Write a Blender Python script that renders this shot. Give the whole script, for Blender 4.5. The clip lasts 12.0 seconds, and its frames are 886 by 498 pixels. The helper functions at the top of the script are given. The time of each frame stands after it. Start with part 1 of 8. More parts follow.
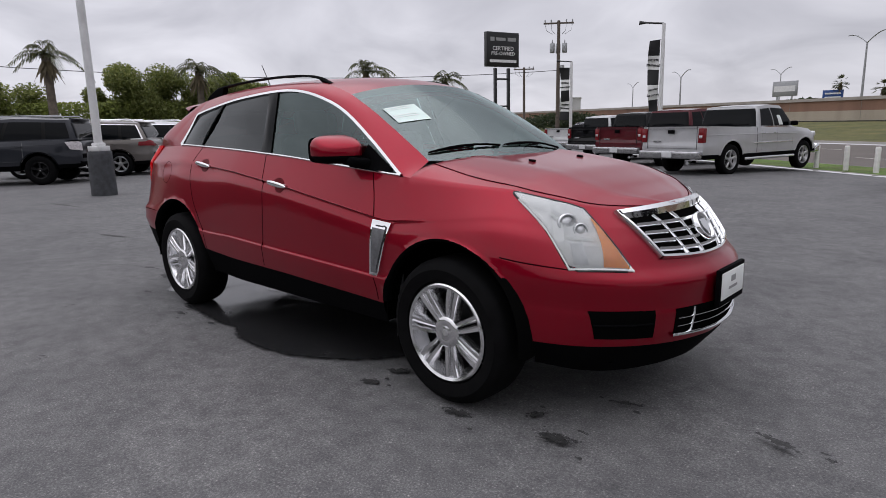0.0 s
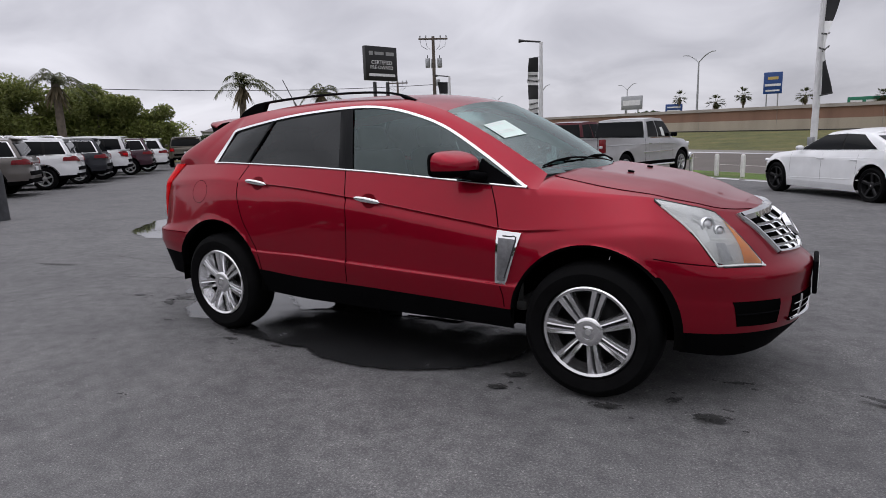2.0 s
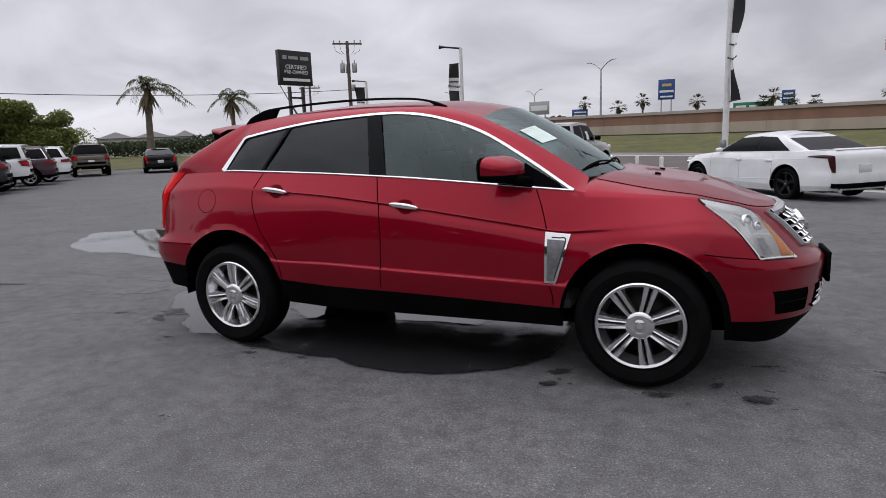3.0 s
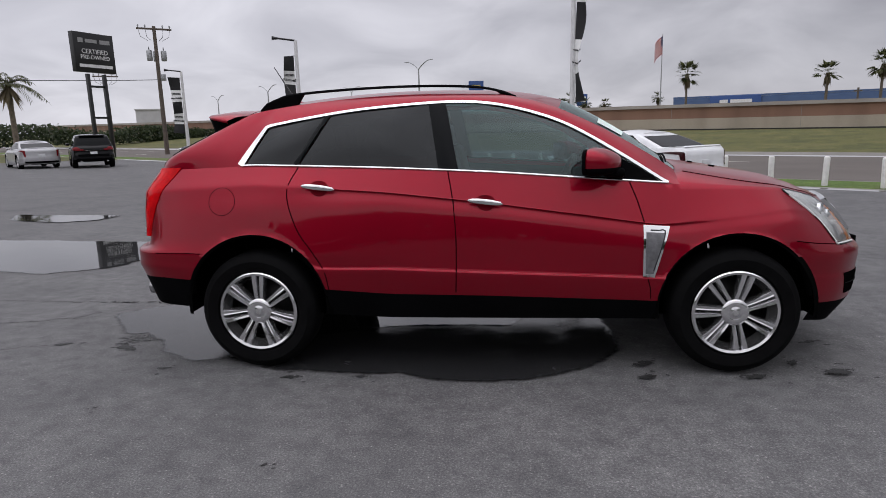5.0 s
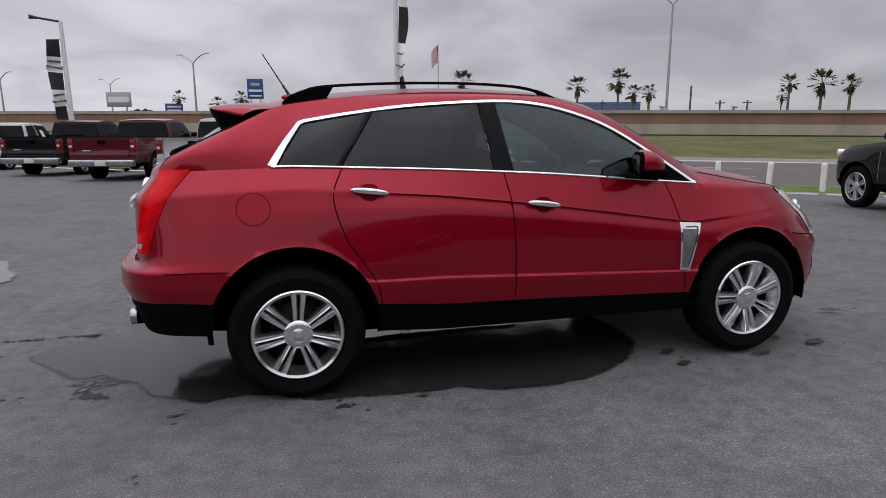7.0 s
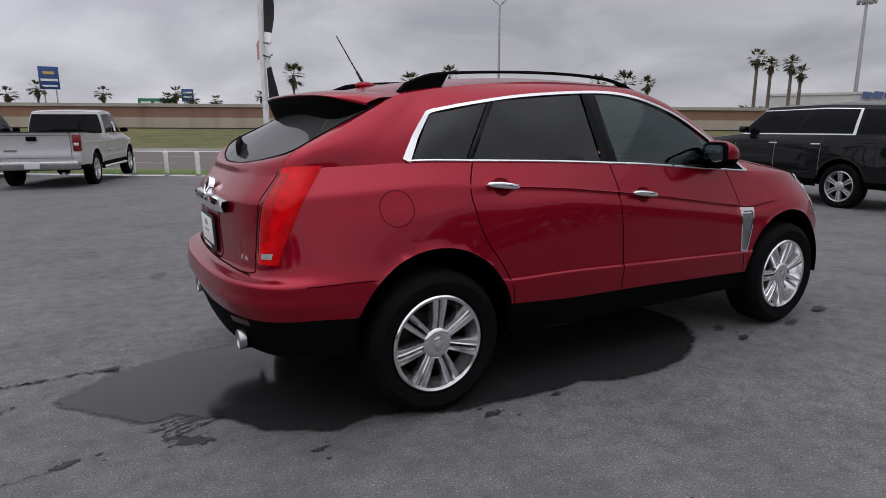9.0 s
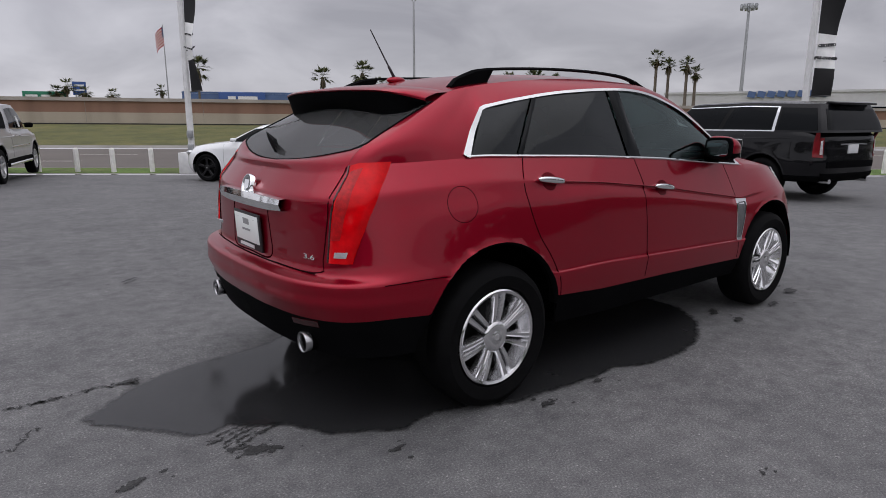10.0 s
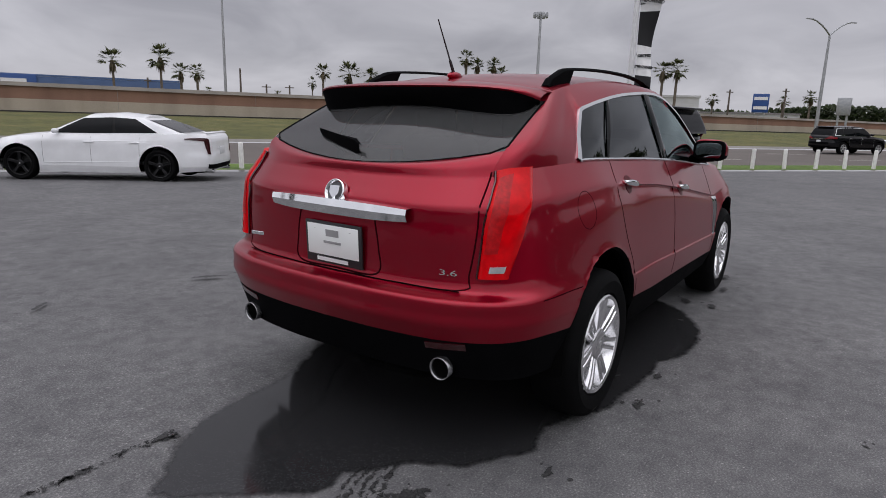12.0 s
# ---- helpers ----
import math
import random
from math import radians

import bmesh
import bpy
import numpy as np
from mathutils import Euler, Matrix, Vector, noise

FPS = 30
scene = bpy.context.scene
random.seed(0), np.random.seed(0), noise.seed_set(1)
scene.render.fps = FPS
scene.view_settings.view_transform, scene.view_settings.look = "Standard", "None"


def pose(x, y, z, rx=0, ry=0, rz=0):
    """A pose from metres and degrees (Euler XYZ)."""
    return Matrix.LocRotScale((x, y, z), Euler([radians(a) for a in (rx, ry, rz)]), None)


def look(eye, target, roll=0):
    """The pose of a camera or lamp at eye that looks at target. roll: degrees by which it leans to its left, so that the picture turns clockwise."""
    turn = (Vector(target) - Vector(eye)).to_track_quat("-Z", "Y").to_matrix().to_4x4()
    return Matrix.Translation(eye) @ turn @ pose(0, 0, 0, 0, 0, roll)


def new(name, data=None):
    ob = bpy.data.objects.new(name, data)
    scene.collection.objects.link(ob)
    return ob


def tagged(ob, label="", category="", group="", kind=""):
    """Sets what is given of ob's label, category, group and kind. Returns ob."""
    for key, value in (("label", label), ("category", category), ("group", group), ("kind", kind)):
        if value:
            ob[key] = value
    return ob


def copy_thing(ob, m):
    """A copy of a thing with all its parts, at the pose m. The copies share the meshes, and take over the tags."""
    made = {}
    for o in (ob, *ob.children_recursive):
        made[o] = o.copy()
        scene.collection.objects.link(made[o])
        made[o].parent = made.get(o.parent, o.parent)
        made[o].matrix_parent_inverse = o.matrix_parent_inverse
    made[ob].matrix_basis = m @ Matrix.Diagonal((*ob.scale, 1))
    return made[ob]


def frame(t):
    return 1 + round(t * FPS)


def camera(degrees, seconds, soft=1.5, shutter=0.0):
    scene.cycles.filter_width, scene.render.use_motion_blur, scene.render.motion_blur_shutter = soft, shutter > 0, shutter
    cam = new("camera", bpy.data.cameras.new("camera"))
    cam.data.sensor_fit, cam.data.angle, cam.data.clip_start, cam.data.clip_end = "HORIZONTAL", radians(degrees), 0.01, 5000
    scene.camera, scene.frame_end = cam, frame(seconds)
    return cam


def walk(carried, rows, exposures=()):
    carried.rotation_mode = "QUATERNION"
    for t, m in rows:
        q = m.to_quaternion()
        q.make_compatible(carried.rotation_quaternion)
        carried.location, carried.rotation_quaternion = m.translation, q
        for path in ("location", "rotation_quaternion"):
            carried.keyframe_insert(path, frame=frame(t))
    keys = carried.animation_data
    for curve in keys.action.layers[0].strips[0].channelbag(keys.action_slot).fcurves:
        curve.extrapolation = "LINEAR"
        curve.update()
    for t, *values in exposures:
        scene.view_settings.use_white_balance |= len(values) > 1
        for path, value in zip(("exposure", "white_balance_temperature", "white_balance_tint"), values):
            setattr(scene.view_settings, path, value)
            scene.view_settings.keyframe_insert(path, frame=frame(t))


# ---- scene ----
cam = camera(71.2, 12.0, soft=0.9)
PATH = [
    (0, (3.261, -2.956, 1.318), (1.926, -1.519, 0.928), -1.3),
    (0.5, (3.061, -3.143, 1.312), (1.781, -1.652, 0.938), -1.5),
    (1, (2.858, -3.375, 1.339), (1.629, -1.843, 0.962), -1.9),
    (1.5, (2.639, -3.657, 1.344), (1.504, -2.051, 0.976), -1.9),
    (2, (2.287, -3.866, 1.366), (1.276, -2.179, 1.005), -1.8),
    (2.5, (1.969, -4.091, 1.382), (1.071, -2.339, 1.03), -1.6),
    (3, (1.636, -4.25, 1.395), (0.872, -2.435, 1.04), -2.2),
    (5, (0.08, -4.358, 1.406), (-0.12, -2.405, 1.024), -1.5),
    (5.5, (-0.302, -4.346, 1.399), (-0.317, -2.384, 1.012), -1.3),
    (6, (-0.696, -4.236, 1.418), (-0.533, -2.281, 1.029), -1.3),
    (6.5, (-1.066, -4.135, 1.425), (-0.739, -2.202, 1.032), -0.7),
    (7, (-1.427, -4.066, 1.416), (-0.942, -2.165, 1.029), -0.2),
    (9, (-2.782, -3.349, 1.399), (-1.804, -1.652, 0.995), -0.1),
    (9.5, (-3.103, -3.174, 1.38), (-2.004, -1.555, 0.966), -0.0),
    (10, (-3.358, -2.978, 1.397), (-2.151, -1.438, 0.981), 0.1),
    (10.5, (-3.569, -2.68, 1.402), (-2.265, -1.222, 0.982), 0.5),
    (11, (-3.799, -2.454, 1.392), (-2.383, -1.106, 0.968), 1.2),
    (11.5, (-3.979, -2.175, 1.391), (-2.455, -0.949, 0.972), 1.2),
    (12, (-4.127, -1.846, 1.404), (-2.513, -0.744, 0.978), 1.6),
]
walk(cam, [(t, look(eye, target, roll)) for t, eye, target, roll in PATH], exposures=[(0.0, 0.30), (12.0, 0.30)])

# ---- overcast daylight ----
world = bpy.data.worlds.new("overcast_sky")
world.use_nodes = True
scene.world = world
wn, wl = world.node_tree.nodes, world.node_tree.links
wn.clear()
w_out = wn.new("ShaderNodeOutputWorld")
w_bg = wn.new("ShaderNodeBackground")
w_co = wn.new("ShaderNodeTexCoord")
w_sep = wn.new("ShaderNodeSeparateXYZ")
wl.new(w_co.outputs["Generated"], w_sep.inputs[0])
# cloud layer: direction projected on a flat deck overhead
w_add = wn.new("ShaderNodeMath"); w_add.operation = "ADD"; w_add.inputs[1].default_value = 0.30
w_abs = wn.new("ShaderNodeMath"); w_abs.operation = "ABSOLUTE"
wl.new(w_sep.outputs["Z"], w_abs.inputs[0]); wl.new(w_abs.outputs[0], w_add.inputs[0])
w_dx = wn.new("ShaderNodeMath"); w_dx.operation = "DIVIDE"
w_dy = wn.new("ShaderNodeMath"); w_dy.operation = "DIVIDE"
wl.new(w_sep.outputs["X"], w_dx.inputs[0]); wl.new(w_add.outputs[0], w_dx.inputs[1])
wl.new(w_sep.outputs["Y"], w_dy.inputs[0]); wl.new(w_add.outputs[0], w_dy.inputs[1])
w_com = wn.new("ShaderNodeCombineXYZ")
wl.new(w_dx.outputs[0], w_com.inputs["X"]); wl.new(w_dy.outputs[0], w_com.inputs["Y"])
w_noise = wn.new("ShaderNodeTexNoise")
w_noise.inputs["Scale"].default_value = 1.9; w_noise.inputs["Detail"].default_value = 5; w_noise.inputs["Roughness"].default_value = 0.5; w_noise.inputs["Distortion"].default_value = 0.5
wl.new(w_com.outputs[0], w_noise.inputs["Vector"])
w_ramp = wn.new("ShaderNodeValToRGB")
w_ramp.color_ramp.elements[0].position, w_ramp.color_ramp.elements[0].color = 0.30, (0.425, 0.420, 0.472, 1)
w_ramp.color_ramp.elements[1].position, w_ramp.color_ramp.elements[1].color = 0.68, (0.668, 0.660, 0.722, 1)
wl.new(w_noise.outputs["Fac"], w_ramp.inputs[0])
# overcast gradient: brighter towards the zenith
w_grad = wn.new("ShaderNodeValToRGB")
w_grad.color_ramp.interpolation = "EASE"
g = w_grad.color_ramp.elements
g[0].position, g[0].color = 0.0, (1.12, 1.12, 1.12, 1)
g[1].position, g[1].color = 1.0, (3.0, 3.0, 3.0, 1)
e = g.new(0.10); e.color = (1.08, 1.08, 1.08, 1)
e = g.new(0.36); e.color = (0.95, 0.95, 0.95, 1)
wl.new(w_abs.outputs[0], w_grad.inputs[0])
w_mul = wn.new("ShaderNodeMix"); w_mul.data_type = "RGBA"; w_mul.blend_type = "MULTIPLY"; w_mul.inputs["Factor"].default_value = 1.0
wl.new(w_ramp.outputs["Color"], w_mul.inputs["A"]); wl.new(w_grad.outputs["Color"], w_mul.inputs["B"])
w_sky = wn.new("ShaderNodeTexSky"); w_sky.sky_type = "NISHITA"; w_sky.sun_disc = False
w_sky.sun_elevation, w_sky.sun_rotation = radians(62), radians(200)
w_skys = wn.new("ShaderNodeMix"); w_skys.data_type = "RGBA"; w_skys.blend_type = "ADD"; w_skys.inputs["Factor"].default_value = 0.006
wl.new(w_mul.outputs["Result"], w_skys.inputs["A"]); wl.new(w_sky.outputs[0], w_skys.inputs["B"])
# the cloud deck is thinner and brighter towards the west
w_az = wn.new("ShaderNodeMapRange"); w_az.inputs["From Min"].default_value, w_az.inputs["From Max"].default_value = -0.8, 0.9
w_az.inputs["To Min"].default_value, w_az.inputs["To Max"].default_value = 0.90, 0.60
wl.new(w_sep.outputs["X"], w_az.inputs["Value"])
w_fin = wn.new("ShaderNodeMix"); w_fin.data_type = "RGBA"; w_fin.blend_type = "MULTIPLY"; w_fin.inputs["Factor"].default_value = 1.0
wl.new(w_skys.outputs["Result"], w_fin.inputs["A"]); wl.new(w_az.outputs[0], w_fin.inputs["B"])
# and thickest to the north-east
w_dot = wn.new("ShaderNodeVectorMath"); w_dot.operation = "DOT_PRODUCT"; w_dot.inputs[1].default_value = (0.6, 0.8, 0.0)
wl.new(w_co.outputs["Generated"], w_dot.inputs[0])
w_ne = wn.new("ShaderNodeMapRange"); w_ne.interpolation_type = "SMOOTHSTEP"
w_ne.inputs["From Min"].default_value, w_ne.inputs["From Max"].default_value = 0.70, 1.0
w_ne.inputs["To Min"].default_value, w_ne.inputs["To Max"].default_value = 1.0, 0.89
wl.new(w_dot.outputs["Value"], w_ne.inputs["Value"])
w_fin2 = wn.new("ShaderNodeMix"); w_fin2.data_type = "RGBA"; w_fin2.blend_type = "MULTIPLY"; w_fin2.inputs["Factor"].default_value = 1.0
wl.new(w_fin.outputs["Result"], w_fin2.inputs["A"]); wl.new(w_ne.outputs[0], w_fin2.inputs["B"])
wl.new(w_fin2.outputs["Result"], w_bg.inputs["Color"])
w_bg.inputs["Strength"].default_value = 1.0
wl.new(w_bg.outputs[0], w_out.inputs[0])
sun = new("sun", bpy.data.lights.new("sun", "SUN"))
sun.data.energy, sun.data.angle, sun.data.color = 0.5, radians(130), (1.0, 0.97, 0.93)
sun.matrix_world = look((0, 0, 40), (8, 14, 0))
# ---- materials ----
def shader(name):
    m = bpy.data.materials.new(name)
    m.use_nodes = True
    nt = m.node_tree
    return m, nt.nodes, nt.links, nt.nodes["Principled BSDF"]


def rgb(c):
    return (c[0], c[1], c[2], 1.0)


def tex_noise(n, l, scale, detail=4.0, rough=0.55, coord="Object"):
    tc = n.new("ShaderNodeTexCoord")
    t = n.new("ShaderNodeTexNoise")
    t.inputs["Scale"].default_value, t.inputs["Detail"].default_value, t.inputs["Roughness"].default_value = scale, detail, rough
    l.new(tc.outputs[coord], t.inputs["Vector"])
    return t


def ramp(n, l, src, stops):
    r = n.new("ShaderNodeValToRGB")
    el = r.color_ramp.elements
    el[0].position, el[0].color = stops[0][0], rgb(stops[0][1])
    el[1].position, el[1].color = stops[-1][0], rgb(stops[-1][1])
    for p, c in stops[1:-1]:
        e = el.new(p)
        e.color = rgb(c)
    l.new(src, r.inputs[0])
    return r


def mixrgb(n, l, a, b, fac, kind="MIX"):
    m = n.new("ShaderNodeMix")
    m.data_type, m.blend_type = "RGBA", kind
    for key, v in (("A", a), ("B", b)):
        if isinstance(v, tuple):
            m.inputs[key].default_value = rgb(v)
        else:
            l.new(v, m.inputs[key])
    if isinstance(fac, (int, float)):
        m.inputs["Factor"].default_value = fac
    else:
        l.new(fac, m.inputs["Factor"])
    return m.outputs["Result"]


def bump(n, l, p, src, strength, dist=0.01):
    b = n.new("ShaderNodeBump")
    b.inputs["Strength"].default_value, b.inputs["Distance"].default_value = strength, dist
    l.new(src, b.inputs["Height"])
    l.new(b.outputs[0], p.inputs["Normal"])


def plain(name, col, rough=0.5, metal=0.0, coat=0.0, var=0.12, scale=6.0, bump_s=0.0, bump_scale=80.0, spec=0.5):
    """A paint, plastic or metal with faint dirt variation."""
    m, n, l, p = shader(name)
    t = tex_noise(n, l, scale, 5)
    dark = tuple(c * (1 - var) for c in col)
    lite = tuple(min(1, c * (1 + var)) for c in col)
    r = ramp(n, l, t.outputs["Fac"], [(0.3, dark), (0.7, lite)])
    l.new(r.outputs[0], p.inputs["Base Color"])
    rr = n.new("ShaderNodeMapRange")
    rr.inputs["To Min"].default_value, rr.inputs["To Max"].default_value = rough * 0.85, min(1, rough * 1.15)
    l.new(t.outputs["Fac"], rr.inputs["Value"])
    l.new(rr.outputs[0], p.inputs["Roughness"])
    p.inputs["Metallic"].default_value = metal
    p.inputs["Specular IOR Level"].default_value = spec
    if coat:
        p.inputs["Coat Weight"].default_value, p.inputs["Coat Roughness"].default_value = coat, 0.03
    if bump_s:
        b = tex_noise(n, l, bump_scale, 3)
        bump(n, l, p, b.outputs["Fac"], bump_s, 0.004)
    return m


def car_paint(name, col, metal=0.0, rough=0.35, flake=0.0, coat=0.8):
    m, n, l, p = shader(name)
    t = tex_noise(n, l, 3.0, 4)
    r = ramp(n, l, t.outputs["Fac"], [(0.3, tuple(c * 0.94 for c in col)), (0.7, tuple(min(1, c * 1.05) for c in col))])
    if flake:
        f = tex_noise(n, l, 900, 1)
        fr = n.new("ShaderNodeMath"); fr.operation = "MULTIPLY"; fr.inputs[1].default_value = flake
        l.new(f.outputs["Fac"], fr.inputs[0])
        c2 = mixrgb(n, l, r.outputs[0], tuple(min(1, c * 1.9) for c in col), fr.outputs[0])
        l.new(c2, p.inputs["Base Color"])
    else:
        l.new(r.outputs[0], p.inputs["Base Color"])
    p.inputs["Metallic"].default_value, p.inputs["Roughness"].default_value = metal, rough
    p.inputs["Coat Weight"].default_value, p.inputs["Specular IOR Level"].default_value = coat, 0.1
    d = tex_noise(n, l, 40, 5)
    rr = n.new("ShaderNodeMapRange")
    rr.inputs["To Min"].default_value, rr.inputs["To Max"].default_value = 0.015, 0.06
    l.new(d.outputs["Fac"], rr.inputs["Value"])
    l.new(rr.outputs[0], p.inputs["Coat Roughness"])
    return m


def tinted_glass(name, tint, ior=1.65, sheen=(1.0, 1.0, 1.0)):
    """Window glass: a tinted pane that reflects more at a glancing angle."""
    m, n, l, p = shader(name)
    n.remove(p)
    tr, gl, mx, fr = n.new("ShaderNodeBsdfTransparent"), n.new("ShaderNodeBsdfGlossy"), n.new("ShaderNodeMixShader"), n.new("ShaderNodeFresnel")
    tr.inputs[0].default_value, gl.inputs["Roughness"].default_value, fr.inputs["IOR"].default_value = rgb(tint), 0.01, ior
    gl.inputs["Color"].default_value = rgb(sheen)
    l.new(fr.outputs[0], mx.inputs[0]); l.new(tr.outputs[0], mx.inputs[1]); l.new(gl.outputs[0], mx.inputs[2])
    l.new(mx.outputs[0], n["Material Output"].inputs[0])
    return m


def lens_mat(name, col, rough=0.05, haze=0.07, ior=1.5):
    """Clear plastic lamp lens over what lies behind it."""
    m, n, l, p = shader(name)
    n.remove(p)
    tr, gl, mx, fr = n.new("ShaderNodeBsdfTransparent"), n.new("ShaderNodeBsdfGlossy"), n.new("ShaderNodeMixShader"), n.new("ShaderNodeFresnel")
    tr.inputs[0].default_value, gl.inputs["Roughness"].default_value, fr.inputs["IOR"].default_value = rgb(col), rough, ior
    hz, hm = n.new("ShaderNodeBsdfDiffuse"), n.new("ShaderNodeMixShader")
    hz.inputs[0].default_value, hm.inputs[0].default_value = (0.62, 0.63, 0.63, 1.0), haze
    l.new(tr.outputs[0], hm.inputs[1]); l.new(hz.outputs[0], hm.inputs[2])
    l.new(fr.outputs[0], mx.inputs[0]); l.new(hm.outputs[0], mx.inputs[1]); l.new(gl.outputs[0], mx.inputs[2])
    l.new(mx.outputs[0], n["Material Output"].inputs[0])
    return m


M_RED = car_paint("red_pearl_paint", (0.222, 0.0009, 0.0120), metal=0.68, rough=0.34, flake=0.5, coat=0.58)
M_CHROME = plain("chrome", (0.88, 0.89, 0.90), 0.07, 1.0, var=0.03)
M_MIRROR = plain("mirror_glass", (0.24, 0.25, 0.26), 0.03, 1.0, var=0.02)
M_ALLOY = plain("machined_alloy", (0.80, 0.80, 0.81), 0.16, 0.95, var=0.10, scale=14)
M_VENT = plain("brushed_vent_mesh", (0.22, 0.22, 0.23), 0.35, 0.8, var=0.2, scale=40, bump_s=0.4, bump_scale=160)
M_BLACKP = plain("black_plastic", (0.0035, 0.0035, 0.004), 0.65, var=0.2, bump_s=0.1, bump_scale=400, spec=0.015)
M_GLOSSBLK = plain("gloss_black", (0.008, 0.008, 0.009), 0.12, var=0.1, coat=0.5)
M_RUBBER = plain("tyre_rubber", (0.0042, 0.0042, 0.0045), 0.7, var=0.3, scale=20, bump_s=0.15, bump_scale=200, spec=0.06)
M_SHUT = plain("shut_line", (0.030, 0.002, 0.004), 0.9, spec=0.0)
# body red darkened to paint the shade in the handle recesses
M_CUP = plain("shaded_red_cup", (0.10, 0.0015, 0.006), 0.35, 0.5, spec=0.05)
M_DARK = plain("dark_underside", (0.003, 0.003, 0.003), 0.95, spec=0.0)
M_DKLENS = plain("smoked_red_lens", (0.035, 0.003, 0.005), 0.15, coat=0.6, var=0.12)
M_CARGLASS = plain("dark_car_glass", (0.004, 0.005, 0.006), 0.04, var=0.1, spec=0.13)
M_LAMPRED = plain("deep_red_lamp", (0.17, 0.008, 0.012), 0.2, coat=0.3, var=0.2, scale=20, spec=0.2)
M_BUMPER = plain("dull_chrome", (0.42, 0.42, 0.43), 0.25, 0.95, var=0.12)
M_CABIN = plain("cabin_dark_cloth", (0.06, 0.06, 0.06), 0.8)
M_LEATHER = plain("cabin_grey_leather", (0.22, 0.21, 0.20), 0.6)
M_GLASS = tinted_glass("windscreen_glass", (0.50, 0.74, 0.71), 2.2, (0.84, 0.98, 0.96))
M_GLASS_F = tinted_glass("front_door_glass", (0.30, 0.40, 0.41), 1.78, (0.84, 1.0, 1.0))
# tailgate pane: mixed-in diffuse grey paints an even sky sheen
M_GLASS_R = lens_mat("greyed_tailgate_glass", (0.15, 0.155, 0.16), 0.02, haze=0.075, ior=1.34)
M_GLASS_P = tinted_glass("privacy_glass", (0.045, 0.048, 0.052), 1.54, (0.94, 0.98, 1.0))
M_LENS = lens_mat("clear_lamp_lens", (0.93, 0.94, 0.94), haze=0.11)
M_REDLENS = plain("red_lamp_lens", (0.62, 0.0015, 0.005), 0.12, coat=0.15, spec=0.12, var=0.22, scale=16)
M_LEDRED = plain("dark_led_band", (0.40, 0.002, 0.005), 0.3, coat=0.2, spec=0.2, var=0.3, scale=60)
M_AMBER = plain("amber_lens", (1.0, 0.31, 0.004), 0.3, coat=0.1, var=0.1, scale=30)
M_REFLECT = plain("lamp_reflector", (0.72, 0.73, 0.74), 0.30, 0.85, var=0.22, scale=22, bump_s=0.35, bump_scale=30)
M_HAZE = plain("hazy_lamp_plastic", (0.55, 0.56, 0.57), 0.35, 0.55, var=0.2, scale=18, bump_s=0.2, bump_scale=60, spec=0.4)
M_WHITE = plain("white_paper", (0.80, 0.82, 0.80), 0.6, var=0.04)
M_MINT = plain("pale_mint_paper", (0.70, 0.84, 0.78), 0.6, var=0.05)
M_INK = plain("black_ink", (0.02, 0.02, 0.022), 0.5)
M_GREYINK = plain("grey_ink", (0.30, 0.30, 0.30), 0.5)
M_FIELD = plain("emblem_field", (0.07, 0.07, 0.075), 0.3, var=0.2)
# brake iron, near black so it also paints shade inside the wheels
M_WHEELDARK = plain("dark_wheel_interior", (0.012, 0.012, 0.012), 0.5, 0.6, var=0.3, scale=30)


def facet_mat():
    """Moulded lamp bowl: pale facets, their differing glints painted in as uneven tone."""
    m, n, l, p = shader("faceted_lamp_bowl")
    tc = n.new("ShaderNodeTexCoord")
    v = n.new("ShaderNodeTexVoronoi"); v.inputs["Scale"].default_value = 11
    mp = n.new("ShaderNodeMapping"); mp.inputs["Scale"].default_value = (0.7, 1.0, 2.4)
    l.new(tc.outputs["Object"], mp.inputs[0]); l.new(mp.outputs[0], v.inputs["Vector"])
    g = n.new("ShaderNodeSeparateXYZ"); l.new(v.outputs["Color"], g.inputs[0])
    c = ramp(n, l, g.outputs["X"], [(0.1, (0.74, 0.75, 0.75)), (0.5, (0.82, 0.83, 0.82)), (0.9, (0.88, 0.88, 0.87))])
    l.new(c.outputs[0], p.inputs["Base Color"])
    p.inputs["Metallic"].default_value, p.inputs["Roughness"].default_value = 0.12, 0.25
    bump(n, l, p, v.outputs["Distance"], 0.22, 0.01)
    return m


M_FACET = facet_mat()
P_WHITE = car_paint("white_paint", (0.78, 0.79, 0.80), rough=0.3)
P_SILVER = car_paint("silver_paint", (0.43, 0.43, 0.44), metal=0.45, rough=0.38, flake=0.3)
P_BLACK = car_paint("black_paint", (0.004, 0.004, 0.005), rough=0.25, coat=0.45)
P_GREY = car_paint("charcoal_paint", (0.024, 0.026, 0.032), metal=0.4, rough=0.35, flake=0.3, coat=0.5)
P_TAUPE = car_paint("taupe_paint", (0.125, 0.113, 0.105), metal=0.5, rough=0.35, flake=0.3)
P_DKRED = car_paint("deep_red_paint", (0.075, 0.006, 0.011), metal=0.2, rough=0.35, flake=0.3)
P_PLUM = car_paint("plum_paint", (0.045, 0.018, 0.028), metal=0.3, rough=0.35, flake=0.3)
P_PALE = car_paint("pale_silver_paint", (0.56, 0.56, 0.57), metal=0.3, rough=0.36, flake=0.3)
P_TAN = car_paint("tan_paint", (0.115, 0.102, 0.082), metal=0.4, rough=0.35)
P_NAVY = car_paint("dark_navy_paint", (0.018, 0.018, 0.032), metal=0.3, rough=0.3)


